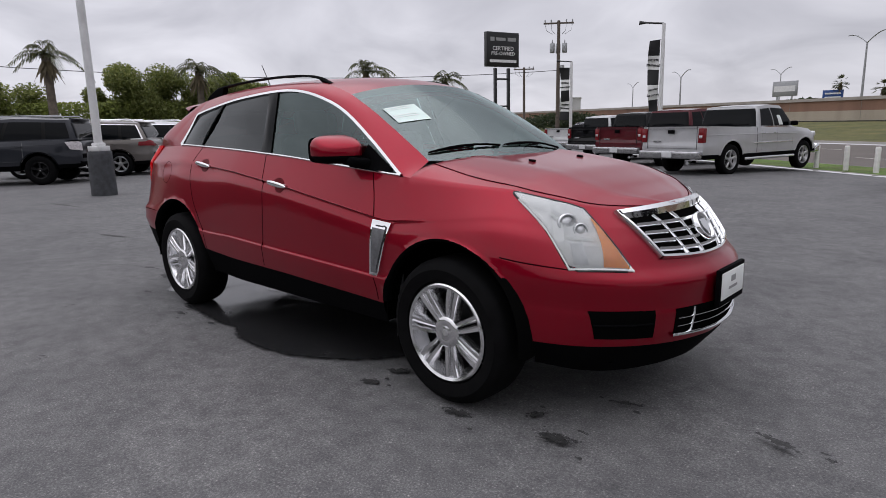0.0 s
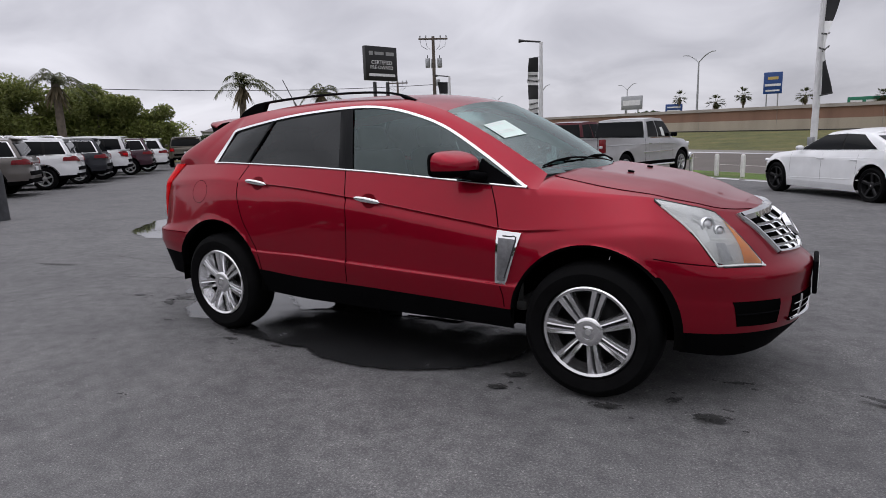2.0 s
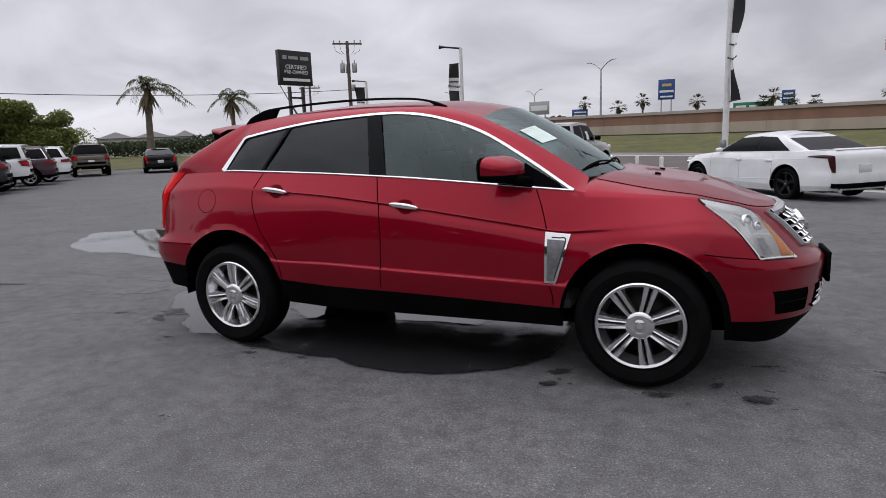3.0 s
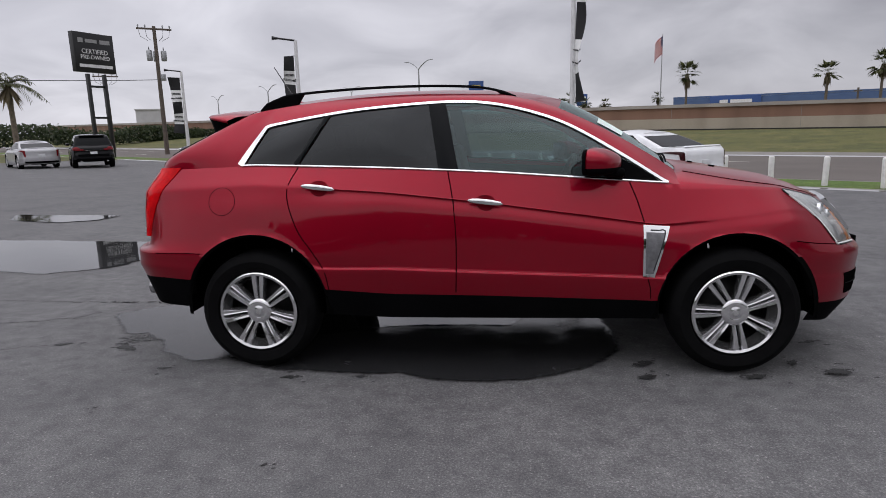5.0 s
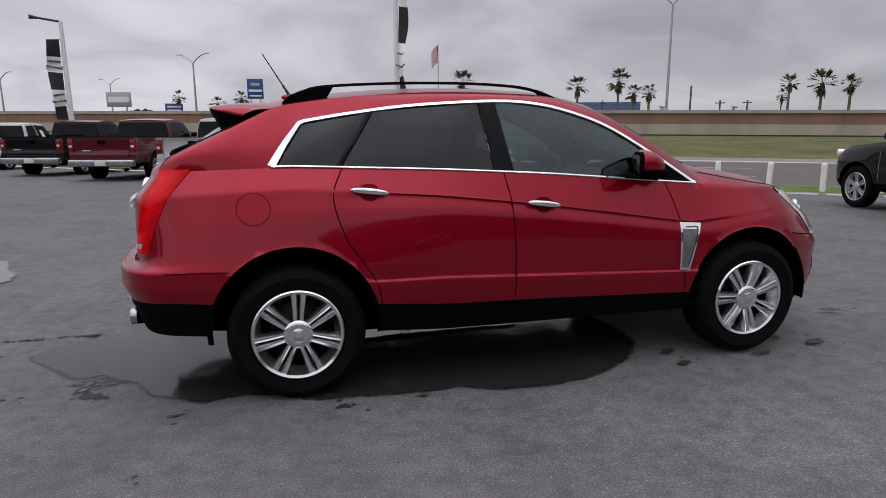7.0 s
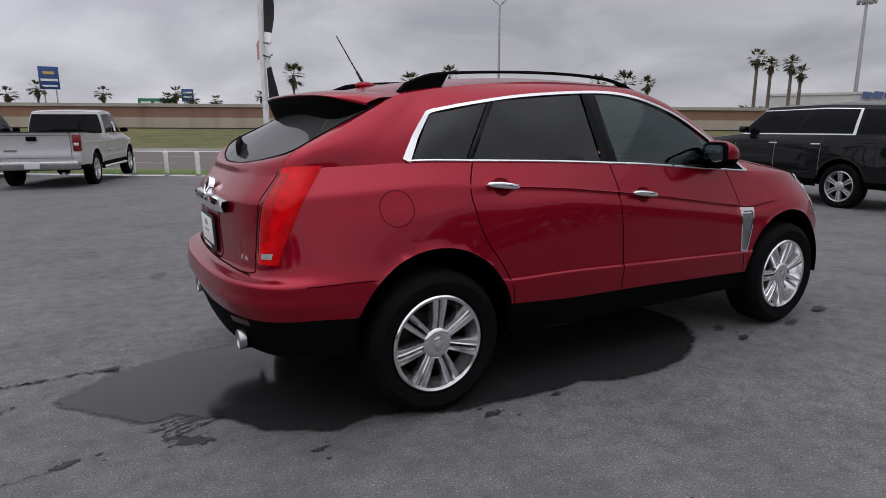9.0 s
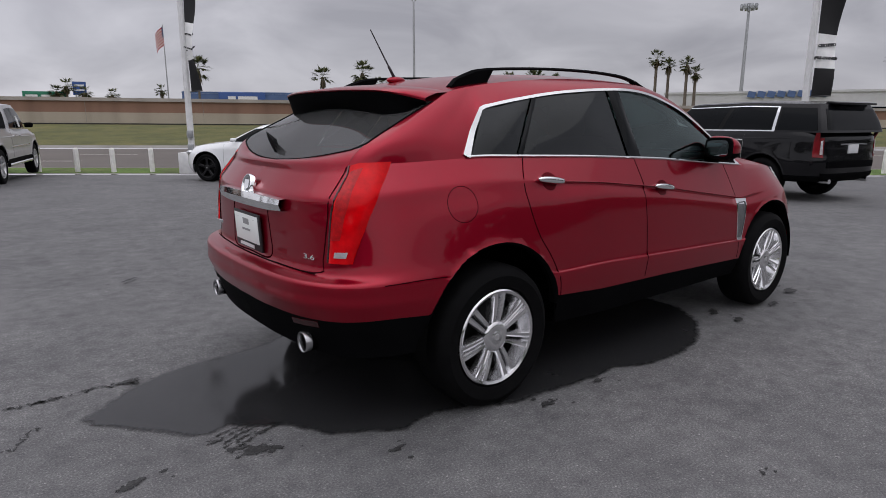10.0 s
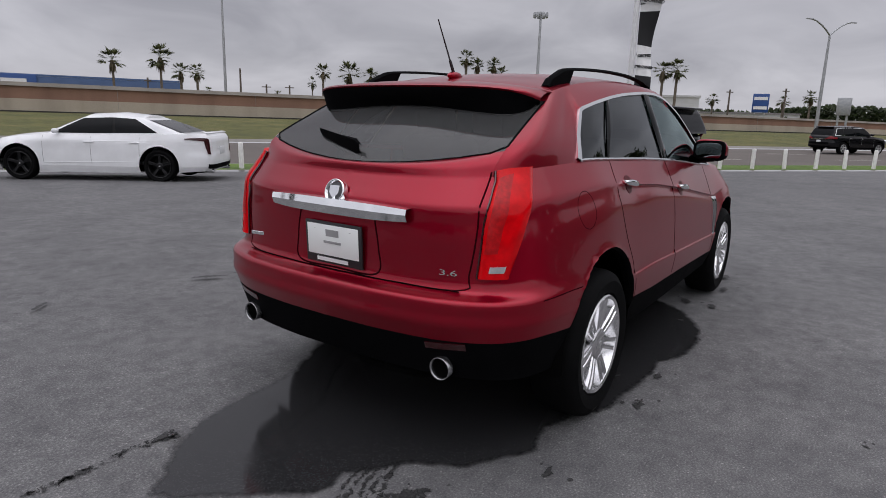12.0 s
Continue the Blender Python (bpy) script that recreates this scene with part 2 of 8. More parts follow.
def ground_mats():
    # weathered asphalt
    m, n, l, p = shader("weathered_asphalt")
    tc = n.new("ShaderNodeTexCoord")
    big = tex_noise(n, l, 0.16, 5)
    mid = tex_noise(n, l, 1.3, 6, 0.6)
    grain = tex_noise(n, l, 110, 4, 0.75)
    vor = n.new("ShaderNodeTexVoronoi"); vor.inputs["Scale"].default_value = 70
    l.new(tc.outputs["Object"], vor.inputs["Vector"])
    c = ramp(n, l, big.outputs["Fac"], [(0.32, (0.104, 0.103, 0.105)), (0.68, (0.125, 0.124, 0.125))])
    c2 = ramp(n, l, mid.outputs["Fac"], [(0.28, (0.76, 0.76, 0.77)), (0.5, (1.0, 1.0, 1.0)), (0.75, (1.16, 1.16, 1.15))])
    c3 = ramp(n, l, grain.outputs["Fac"], [(0.35, (0.55, 0.55, 0.56)), (0.50, (0.95, 0.95, 0.95)), (0.58, (1.18, 1.18, 1.17)), (0.66, (2.0, 1.97, 1.90))])
    patch = tex_noise(n, l, 9.0, 5, 0.6)
    c4 = ramp(n, l, patch.outputs["Fac"], [(0.30, (0.70, 0.70, 0.71)), (0.55, (1.02, 1.02, 1.02)), (0.72, (1.18, 1.18, 1.17))])
    grit = n.new("ShaderNodeTexVoronoi"); grit.inputs["Scale"].default_value = 38
    l.new(tc.outputs["Object"], grit.inputs["Vector"])
    c5 = ramp(n, l, grit.outputs["Distance"], [(0.0, (2.6, 2.56, 2.45)), (0.18, (1.35, 1.34, 1.31)), (0.24, (1.0, 1.0, 1.0))])
    gsel = n.new("ShaderNodeSeparateXYZ"); l.new(grit.outputs["Color"], gsel.inputs[0])
    c6 = ramp(n, l, gsel.outputs["X"], [(0.62, (0, 0, 0)), (0.80, (1, 1, 1))])
    a = mixrgb(n, l, c.outputs[0], c2.outputs[0], 1.0, "MULTIPLY")
    a = mixrgb(n, l, a, c3.outputs[0], 1.0, "MULTIPLY")
    a = mixrgb(n, l, a, c4.outputs[0], 1.0, "MULTIPLY")
    a = mixrgb(n, l, a, c5.outputs[0], c6.outputs[0], "MULTIPLY")
    st = ramp(n, l, vor.outputs["Distance"], [(0.0, (1.3, 1.28, 1.25)), (0.3, (1.0, 1.0, 1.0)), (0.6, (0.80, 0.80, 0.81))])
    a = mixrgb(n, l, a, st.outputs[0], 0.35, "MULTIPLY")
    l.new(a, p.inputs["Base Color"])
    p.inputs["Roughness"].default_value = 0.82
    bump(n, l, p, vor.outputs["Distance"], 0.13, 0.005)
    asphalt = m
    # damp asphalt: the stained film
    m, n, l, p = shader("damp_asphalt")
    grain = tex_noise(n, l, 120, 3, 0.7)
    mid = tex_noise(n, l, 3.0, 5)
    c = ramp(n, l, grain.outputs["Fac"], [(0.35, (0.012, 0.012, 0.013)), (0.68, (0.034, 0.034, 0.035))])
    l.new(c.outputs[0], p.inputs["Base Color"])
    rr = ramp(n, l, mid.outputs["Fac"], [(0.40, (0.06, 0.06, 0.06)), (0.55, (0.12, 0.12, 0.12)), (0.70, (0.28, 0.28, 0.28))])
    l.new(rr.outputs[0], p.inputs["Roughness"])
    bump(n, l, p, grain.outputs["Fac"], 0.04, 0.003)
    p.inputs["IOR"].default_value = 1.47
    damp = m
    m, n, l, p = shader("dark_stain")
    grain = tex_noise(n, l, 75, 4, 0.75)
    c = ramp(n, l, grain.outputs["Fac"], [(0.36, (0.006, 0.006, 0.006)), (0.5, (0.014, 0.014, 0.014)), (0.68, (0.04, 0.04, 0.039))])
    l.new(c.outputs[0], p.inputs["Base Color"])
    p.inputs["Roughness"].default_value = 0.7
    stain = m
    # standing water
    m, n, l, p = shader("puddle_water")
    p.inputs["Base Color"].default_value = (0.020, 0.020, 0.021, 1)
    p.inputs["Roughness"].default_value = 0.03
    p.inputs["IOR"].default_value = 1.9
    w = tex_noise(n, l, 7, 2)
    bump(n, l, p, w.outputs["Fac"], 0.03, 0.01)
    water = m
    # frontage road
    m, n, l, p = shader("road_asphalt")
    big = tex_noise(n, l, 0.3, 5); grain = tex_noise(n, l, 60, 3)
    c = ramp(n, l, big.outputs["Fac"], [(0.3, (0.084, 0.071, 0.062)), (0.7, (0.106, 0.091, 0.080))])
    c3 = ramp(n, l, grain.outputs["Fac"], [(0.3, (0.8, 0.8, 0.8)), (0.7, (1.2, 1.2, 1.2))])
    l.new(mixrgb(n, l, c.outputs[0], c3.outputs[0], 1.0, "MULTIPLY"), p.inputs["Base Color"])
    p.inputs["Roughness"].default_value = 0.85
    road = m
    # grass soil
    def grass(name, a, b, c0):
        m, n, l, p = shader(name)
        big = tex_noise(n, l, 0.22, 6, 0.65); fine = tex_noise(n, l, 9.0, 5, 0.7)
        c = ramp(n, l, big.outputs["Fac"], [(0.30, c0), (0.5, a), (0.72, b)])
        c3 = ramp(n, l, fine.outputs["Fac"], [(0.3, (0.55, 0.55, 0.5)), (0.7, (1.4, 1.4, 1.35))])
        drift = tex_noise(n, l, 0.9, 6, 0.7)
        c4 = ramp(n, l, drift.outputs["Fac"], [(0.32, (0.62, 0.66, 0.6)), (0.52, (1.0, 1.0, 1.0)), (0.70, (1.28, 1.2, 1.25))])
        both = mixrgb(n, l, c.outputs[0], c3.outputs[0], 1.0, "MULTIPLY")
        l.new(mixrgb(n, l, both, c4.outputs[0], 1.0, "MULTIPLY"), p.inputs["Base Color"])
        p.inputs["Roughness"].default_value = 0.95
        bump(n, l, p, fine.outputs["Fac"], 0.6, 0.05)
        return m
    verge = grass("verge_grass", (0.075, 0.130, 0.018), (0.105, 0.170, 0.028), (0.11, 0.115, 0.035))
    bank = grass("dry_bank_grass", (0.086, 0.086, 0.018), (0.130, 0.112, 0.036), (0.044, 0.056, 0.011))
    def conc(name, col, scale=1.2):
        m, n, l, p = shader(name)
        tc = n.new("ShaderNodeTexCoord"); mp = n.new("ShaderNodeMapping")
        mp.inputs["Scale"].default_value = (0.35, 0.35, 0.05)
        l.new(tc.outputs["Object"], mp.inputs[0])
        big = n.new("ShaderNodeTexNoise"); big.inputs["Scale"].default_value = scale; big.inputs["Detail"].default_value = 6
        l.new(mp.outputs[0], big.inputs["Vector"])
        fine = tex_noise(n, l, 14, 5)
        c = ramp(n, l, big.outputs["Fac"], [(0.28, tuple(x * 0.78 for x in col)), (0.5, col), (0.75, tuple(min(1, x * 1.12) for x in col))])
        c3 = ramp(n, l, fine.outputs["Fac"], [(0.3, (0.88, 0.88, 0.88)), (0.7, (1.08, 1.08, 1.08))])
        l.new(mixrgb(n, l, c.outputs[0], c3.outputs[0], 1.0, "MULTIPLY"), p.inputs["Base Color"])
        p.inputs["Roughness"].default_value = 0.9
        bump(n, l, p, fine.outputs["Fac"], 0.15, 0.02)
        return m
    return asphalt, damp, stain, water, road, verge, bank, conc


def soft_edge(m, gain, scale, rag=1.5):
    """Lets a film thin out raggedly towards its rim."""
    n, l = m.node_tree.nodes, m.node_tree.links
    p, out = n["Principled BSDF"], n["Material Output"]
    at = n.new("ShaderNodeAttribute"); at.attribute_name = "edge"
    t = tex_noise(n, l, scale, 5, 0.65)
    a, b = n.new("ShaderNodeMath"), n.new("ShaderNodeMath")
    a.operation, a.inputs[1].default_value, a.inputs[2].default_value = "MULTIPLY_ADD", gain, -rag / 2
    l.new(at.outputs["Fac"], a.inputs[0])
    b.operation, b.inputs[1].default_value = "MULTIPLY_ADD", rag
    l.new(t.outputs["Fac"], b.inputs[0]); l.new(a.outputs[0], b.inputs[2])
    r = ramp(n, l, b.outputs[0], [(0.25, (0, 0, 0)), (0.75, (1, 1, 1))])
    tr, mx = n.new("ShaderNodeBsdfTransparent"), n.new("ShaderNodeMixShader")
    l.new(r.outputs[0], mx.inputs[0]); l.new(tr.outputs[0], mx.inputs[1]); l.new(p.outputs[0], mx.inputs[2])
    l.new(mx.outputs[0], out.inputs[0])


M_ASPHALT, M_DAMP, M_STAIN, M_WATER, M_ROAD, M_VERGE, M_BANK, concrete = ground_mats()
soft_edge(M_DAMP, 1.7, 9)
soft_edge(M_WATER, 1.7, 6)
soft_edge(M_STAIN, 1.55, 28, 4.5)
M_WALLBEIGE = concrete("beige_wall_concrete", (0.36, 0.315, 0.25))
M_WALLBROWN = concrete("brown_wall_band", (0.225, 0.128, 0.09))
M_BARRIER = concrete("barrier_concrete", (0.34, 0.31, 0.28))
M_KERB = concrete("kerb_concrete", (0.22, 0.21, 0.195))
M_FOOTLINE = plain("dark_wall_foot", (0.020, 0.019, 0.017), 0.9)
M_PEDESTAL = plain("grey_painted_concrete", (0.048, 0.050, 0.055), 0.8, var=0.35, scale=9, bump_s=0.3)
M_POLEWHITE = plain("white_pole_paint", (0.66, 0.66, 0.66), 0.45, var=0.10)
M_BOLLARD = plain("white_bollard_paint", (0.74, 0.73, 0.70), 0.6, var=0.12, scale=8)
M_STRIPE = plain("road_marking", (0.55, 0.53, 0.48), 0.8, var=0.25, scale=12)
M_GALV = plain("galvanised_steel", (0.36, 0.37, 0.38), 0.5, 0.7, var=0.15)
M_TIMBER = plain("weathered_timber", (0.105, 0.085, 0.070), 0.9, var=0.3, scale=5)
M_SIGNBLK = plain("sign_black", (0.010, 0.010, 0.011), 0.35, var=0.15)
M_SIGNWHT = plain("sign_white", (0.72, 0.72, 0.72), 0.5)
M_BANBLK = plain("banner_black_cloth", (0.010, 0.010, 0.011), 0.8, var=0.3)
M_BANWHT = plain("banner_white_cloth", (0.72, 0.72, 0.71), 0.8, var=0.08)
M_SIGNBLUE = plain("sign_blue", (0.015, 0.060, 0.22), 0.4, var=0.1)
M_SIGNGRN = plain("sign_green", (0.005, 0.16, 0.085), 0.4, var=0.1)
M_GOLD = plain("sign_gold", (0.55, 0.40, 0.12), 0.4)
M_FACADE = plain("pale_facade", (0.50, 0.50, 0.50), 0.7, var=0.1, scale=0.5)
M_SHINGLE = plain("grey_roof_shingle", (0.20, 0.19, 0.19), 0.9, var=0.2)
M_FACBLUE = plain("blue_facade", (0.07, 0.12, 0.25), 0.5, var=0.08, scale=0.5)
M_FLAGRED = plain("flag_red", (0.42, 0.025, 0.04), 0.8)
M_FLAGBLUE = plain("flag_blue", (0.03, 0.035, 0.12), 0.8)
M_BARK = plain("palm_bark", (0.14, 0.115, 0.09), 0.95, var=0.3, scale=4, bump_s=0.5, bump_scale=20)


def leaf_mat(name, a, b):
    m, n, l, p = shader(name)
    g = n.new("ShaderNodeNewGeometry")
    r = ramp(n, l, g.outputs["Random Per Island"], [(0.0, a), (1.0, b)])
    l.new(r.outputs[0], p.inputs["Base Color"])
    p.inputs["Roughness"].default_value = 0.6
    tl, mx = n.new("ShaderNodeBsdfTranslucent"), n.new("ShaderNodeMixShader")
    mx.inputs[0].default_value = 0.45
    l.new(r.outputs[0], tl.inputs[0])
    l.new(p.outputs[0], mx.inputs[1]); l.new(tl.outputs[0], mx.inputs[2])
    l.new(mx.outputs[0], n["Material Output"].inputs[0])
    return m


M_PALM = leaf_mat("palm_frond", (0.040, 0.055, 0.022), (0.125, 0.125, 0.055))
M_PALMDRY = leaf_mat("dry_palm_skirt", (0.10, 0.080, 0.045), (0.20, 0.16, 0.095))
M_LEAF = leaf_mat("tree_leaf", (0.110, 0.140, 0.036), (0.26, 0.28, 0.085))
M_HEDGE = leaf_mat("hedge_leaf", (0.125, 0.160, 0.032), (0.28, 0.32, 0.080))
M_LEAFDK = leaf_mat("distant_leaf", (0.020, 0.034, 0.014), (0.060, 0.078, 0.032))

# ---- building helpers ----
def thing(name, label, category, group="", kind="", at=None):
    ob = new(name)
    ob.empty_display_size = 0.1
    if at is not None:
        ob.matrix_basis = at
    return tagged(ob, label, category, group, kind)


def mesh(name, verts, faces, mat, parent=None, label="", smooth=True, sharp=None):
    me = bpy.data.meshes.new(name)
    me.from_pydata([tuple(map(float, v)) for v in verts], [], [tuple(f) for f in faces])
    me.materials.append(mat)
    if smooth:
        me.polygons.foreach_set("use_smooth", [True] * len(me.polygons))
    me.update()
    if sharp:
        me.set_sharp_from_angle(angle=radians(sharp))
    ob = new(name, me)
    if parent is not None:
        ob.parent = parent
    if label:
        ob["label"] = label
    return ob


def part(name, bm, mat, parent=None, label="", smooth=True, sharp=35):
    me = bpy.data.meshes.new(name)
    bm.to_mesh(me)
    bm.free()
    me.materials.append(mat)
    if smooth:
        me.polygons.foreach_set("use_smooth", [True] * len(me.polygons))
        me.set_sharp_from_angle(angle=radians(sharp))
    ob = new(name, me)
    if parent is not None:
        ob.parent = parent
    if label:
        ob["label"] = label
    return ob


def box_bm(size, at=(0, 0, 0), bevel=0.0, rot=(0, 0, 0), segs=2, bm=None):
    own = bmesh.new()
    bmesh.ops.create_cube(own, size=1.0)
    bmesh.ops.scale(own, vec=size, verts=own.verts)
    if bevel:
        bmesh.ops.bevel(own, geom=own.edges[:], offset=bevel, segments=segs, affect="EDGES", profile=0.5)
    bmesh.ops.transform(own, matrix=pose(*at, *rot), verts=own.verts)
    if bm is None:
        return own
    tmp = bpy.data.meshes.new("tmp")
    own.to_mesh(tmp)
    own.free()
    bm.from_mesh(tmp)
    bpy.data.meshes.remove(tmp)
    return bm


def box(name, size, at, mat, parent=None, bevel=0.0, rot=(0, 0, 0), label="", segs=2):
    return part(name, box_bm(size, at, bevel, rot, segs), mat, parent, label)


def tube_vf(points, radius, segs=8, cap=True):
    """Verts and faces of a tube along points; radius: a number or one for each point."""
    pts = [Vector(p) for p in points]
    rad = radius if hasattr(radius, "__len__") else [radius] * len(pts)
    verts, faces = [], []
    up = Vector((0, 0, 1))
    for i, p in enumerate(pts):
        d = (pts[min(i + 1, len(pts) - 1)] - pts[max(i - 1, 0)]).normalized()
        a = d.cross(up if abs(d.z) < 0.95 else Vector((1, 0, 0))).normalized()
        b = a.cross(d).normalized()
        for k in range(segs):
            t = 2 * math.pi * k / segs
            verts.append(p + rad[i] * (math.cos(t) * a + math.sin(t) * b))
    for i in range(len(pts) - 1):
        for k in range(segs):
            k2 = (k + 1) % segs
            faces.append((i * segs + k, i * segs + k2, (i + 1) * segs + k2, (i + 1) * segs + k))
    if cap:
        faces.append(tuple(range(segs)))
        faces.append(tuple((len(pts) - 1) * segs + k for k in reversed(range(segs))))
    return verts, faces


def tube(name, points, radius, mat, parent=None, segs=8, label=""):
    v, f = tube_vf(points, radius, segs)
    return mesh(name, v, f, mat, parent, label, sharp=50)


def facing(vf, centre):
    """The same faces, all turned away from a centre."""
    v, f = vf
    c = np.array(centre, float)
    out = []
    for q in f:
        p = np.array([v[i] for i in q], float)
        n = np.cross(p[1] - p[0], p[2] - p[0])
        if np.linalg.norm(n) < 1e-12 and len(q) > 3:
            n = np.cross(p[2] - p[0], p[3] - p[0])
        out.append(tuple(q) if n @ (p.mean(0) - c) >= 0 else tuple(reversed(q)))
    return v, out


def merge(*vfs):
    verts, faces = [], []
    for v, f in vfs:
        o = len(verts)
        verts += list(v)
        faces += [tuple(i + o for i in q) for q in f]
    return verts, faces


def lathe_vf(profile, segs, axis="y", at=(0, 0, 0), closed=False):
    """Turns a profile of (radius, along) round an axis."""
    verts, faces = [], []
    for r, h in profile:
        for k in range(segs):
            t = 2 * math.pi * k / segs
            c, s = r * math.cos(t), r * math.sin(t)
            v = {"x": (h, c, s), "y": (c, h, s), "z": (c, s, h)}[axis]
            verts.append((v[0] + at[0], v[1] + at[1], v[2] + at[2]))
    m = len(profile)
    for i in range(m if closed else m - 1):
        for k in range(segs):
            k2, i2 = (k + 1) % segs, (i + 1) % m
            faces.append((i * segs + k, i * segs + k2, i2 * segs + k2, i2 * segs + k))
    return verts, faces


def lathe(name, profile, segs, mat, parent=None, axis="y", at=(0, 0, 0), label="", sharp=40, closed=False):
    v, f = lathe_vf(profile, segs, axis, at, closed)
    return mesh(name, v, f, mat, parent, label, sharp=sharp)


def grid_vf(g, close_u=False):
    g = np.asarray(g, float)
    nu, nv = g.shape[:2]
    faces = []
    for i in range(nu if close_u else nu - 1):
        for j in range(nv - 1):
            i2 = (i + 1) % nu
            faces.append((i * nv + j, i2 * nv + j, i2 * nv + j + 1, i * nv + j + 1))
    return [tuple(p) for p in g.reshape(-1, 3)], faces


def curve_pts(ctrl, n):
    """n points, evenly spaced, on a smooth curve through the control points."""
    c = np.asarray(ctrl, float)
    ext = np.vstack([2 * c[0] - c[1], c, 2 * c[-1] - c[-2]])
    out = []
    for i in range(len(c) - 1):
        p0, p1, p2, p3 = ext[i : i + 4]
        for t in np.linspace(0, 1, 24, endpoint=False):
            out.append(0.5 * (2 * p1 + (p2 - p0) * t + (2 * p0 - 5 * p1 + 4 * p2 - p3) * t * t + (3 * p1 - p0 - 3 * p2 + p3) * t**3))
    out.append(c[-1])
    out = np.array(out)
    s = np.r_[0, np.cumsum(np.linalg.norm(np.diff(out, axis=0), axis=1))]
    u = np.linspace(0, s[-1], n)
    return np.stack([np.interp(u, s, out[:, k]) for k in range(c.shape[1])], 1)


def resample(p, n):
    p = np.asarray(p, float)
    s = np.r_[0, np.cumsum(np.linalg.norm(np.diff(p, axis=0), axis=1))]
    u = np.linspace(0, s[-1], n)
    return np.stack([np.interp(u, s, p[:, k]) for k in range(p.shape[1])], 1)


def coons(bottom, top, left, right, nu, nv, bulge=(0, 0, 0)):
    """A four-sided patch between curves: bottom and top run from left to right, left and right from bottom to top."""
    b, t, le, ri = resample(bottom, nu), resample(top, nu), resample(left, nv), resample(right, nv)
    u, v = np.linspace(0, 1, nu)[:, None, None], np.linspace(0, 1, nv)[None, :, None]
    g = (1 - v) * b[:, None] + v * t[:, None] + (1 - u) * le[None] + u * ri[None]
    g = g - ((1 - u) * (1 - v) * b[0] + u * (1 - v) * b[-1] + (1 - u) * v * t[0] + u * v * t[-1])
    return g + (16 * u * (1 - u) * v * (1 - v)) * np.array(bulge)


def trimmed(v, f):
    """Drops the points that no face uses."""
    used = sorted({i for q in f for i in q})
    at = {i: k for k, i in enumerate(used)}
    return [v[i] for i in used], [tuple(at[i] for i in q) for q in f]


def mirror_y(vf):
    v, f = vf
    return [(p[0], -p[1], p[2]) for p in v], [tuple(reversed(q)) for q in f]


def strip_vf(pts, normals, width_dir, half, thick):
    """A thin ribbon of some thickness along pts, between pts -/+ half*width_dir, raised along normals."""
    rows = []
    for p, nn, w in zip(pts, normals, width_dir):
        p, nn, w = np.array(p, float), np.array(nn, float), np.array(w, float)
        rows.append([p - half * w - 0.004 * nn, p - half * w + 0.3 * thick * nn, p - 0.45 * half * w + thick * nn, p + 0.45 * half * w + thick * nn, p + half * w + 0.3 * thick * nn, p + half * w - 0.004 * nn])
    return grid_vf(np.array(rows))


def smooth_interp(x, xs, ys, span=0.12):
    """Interpolates a table with rounded knees."""
    return sum(np.interp(x + o * span, xs, ys) * w for o, w in ((-1, 0.1), (-0.5, 0.2), (0, 0.4), (0.5, 0.2), (1, 0.1)))


def body_grid(outline, nodes, rails, arches, half_cols=150, sub=4, span=0.10):
    """The lower body of a car as a closed band of rows (bottom to top) by columns (from the rear centre round by the car's right, y < 0).
    outline: (x, half width) from rear centre to front centre; rails: (heights, insets) at the nodes; arches: (x, z, radius)."""
    ol = curve_pts(outline, half_cols)
    tan = np.gradient(ol, axis=0)
    tan /= np.linalg.norm(tan, axis=1)[:, None]
    nor = np.stack([-tan[:, 1], tan[:, 0]], 1)
    keys = []
    for z, inset in rails:
        zz, ii = smooth_interp(ol[:, 0], nodes, z, span), smooth_interp(ol[:, 0], nodes, inset, span)
        xy = ol - ii[:, None] * nor
        xy[:, 1] = np.maximum(xy[:, 1], 0)
        xy[0, 1] = xy[-1, 1] = 0
        keys.append(np.column_stack([xy[:, 0], -xy[:, 1], zz]))
    keys = np.array(keys)
    rows = []
    ext = np.concatenate([2 * keys[:1] - keys[1:2], keys, 2 * keys[-1:] - keys[-2:-1]])
    for k in range(len(keys) - 1):
        p0, p1, p2, p3 = ext[k : k + 4]
        for t in np.linspace(0, 1, sub, endpoint=False):
            cr = 0.5 * (2 * p1 + (p2 - p0) * t + (2 * p0 - 5 * p1 + 4 * p2 - p3) * t * t + (3 * p1 - p0 - 3 * p2 + p3) * t**3)
            rows.append(0.65 * cr + 0.35 * (p1 + (p2 - p1) * t))
    rows.append(keys[-1])
    g = np.array(rows)
    return g, keys


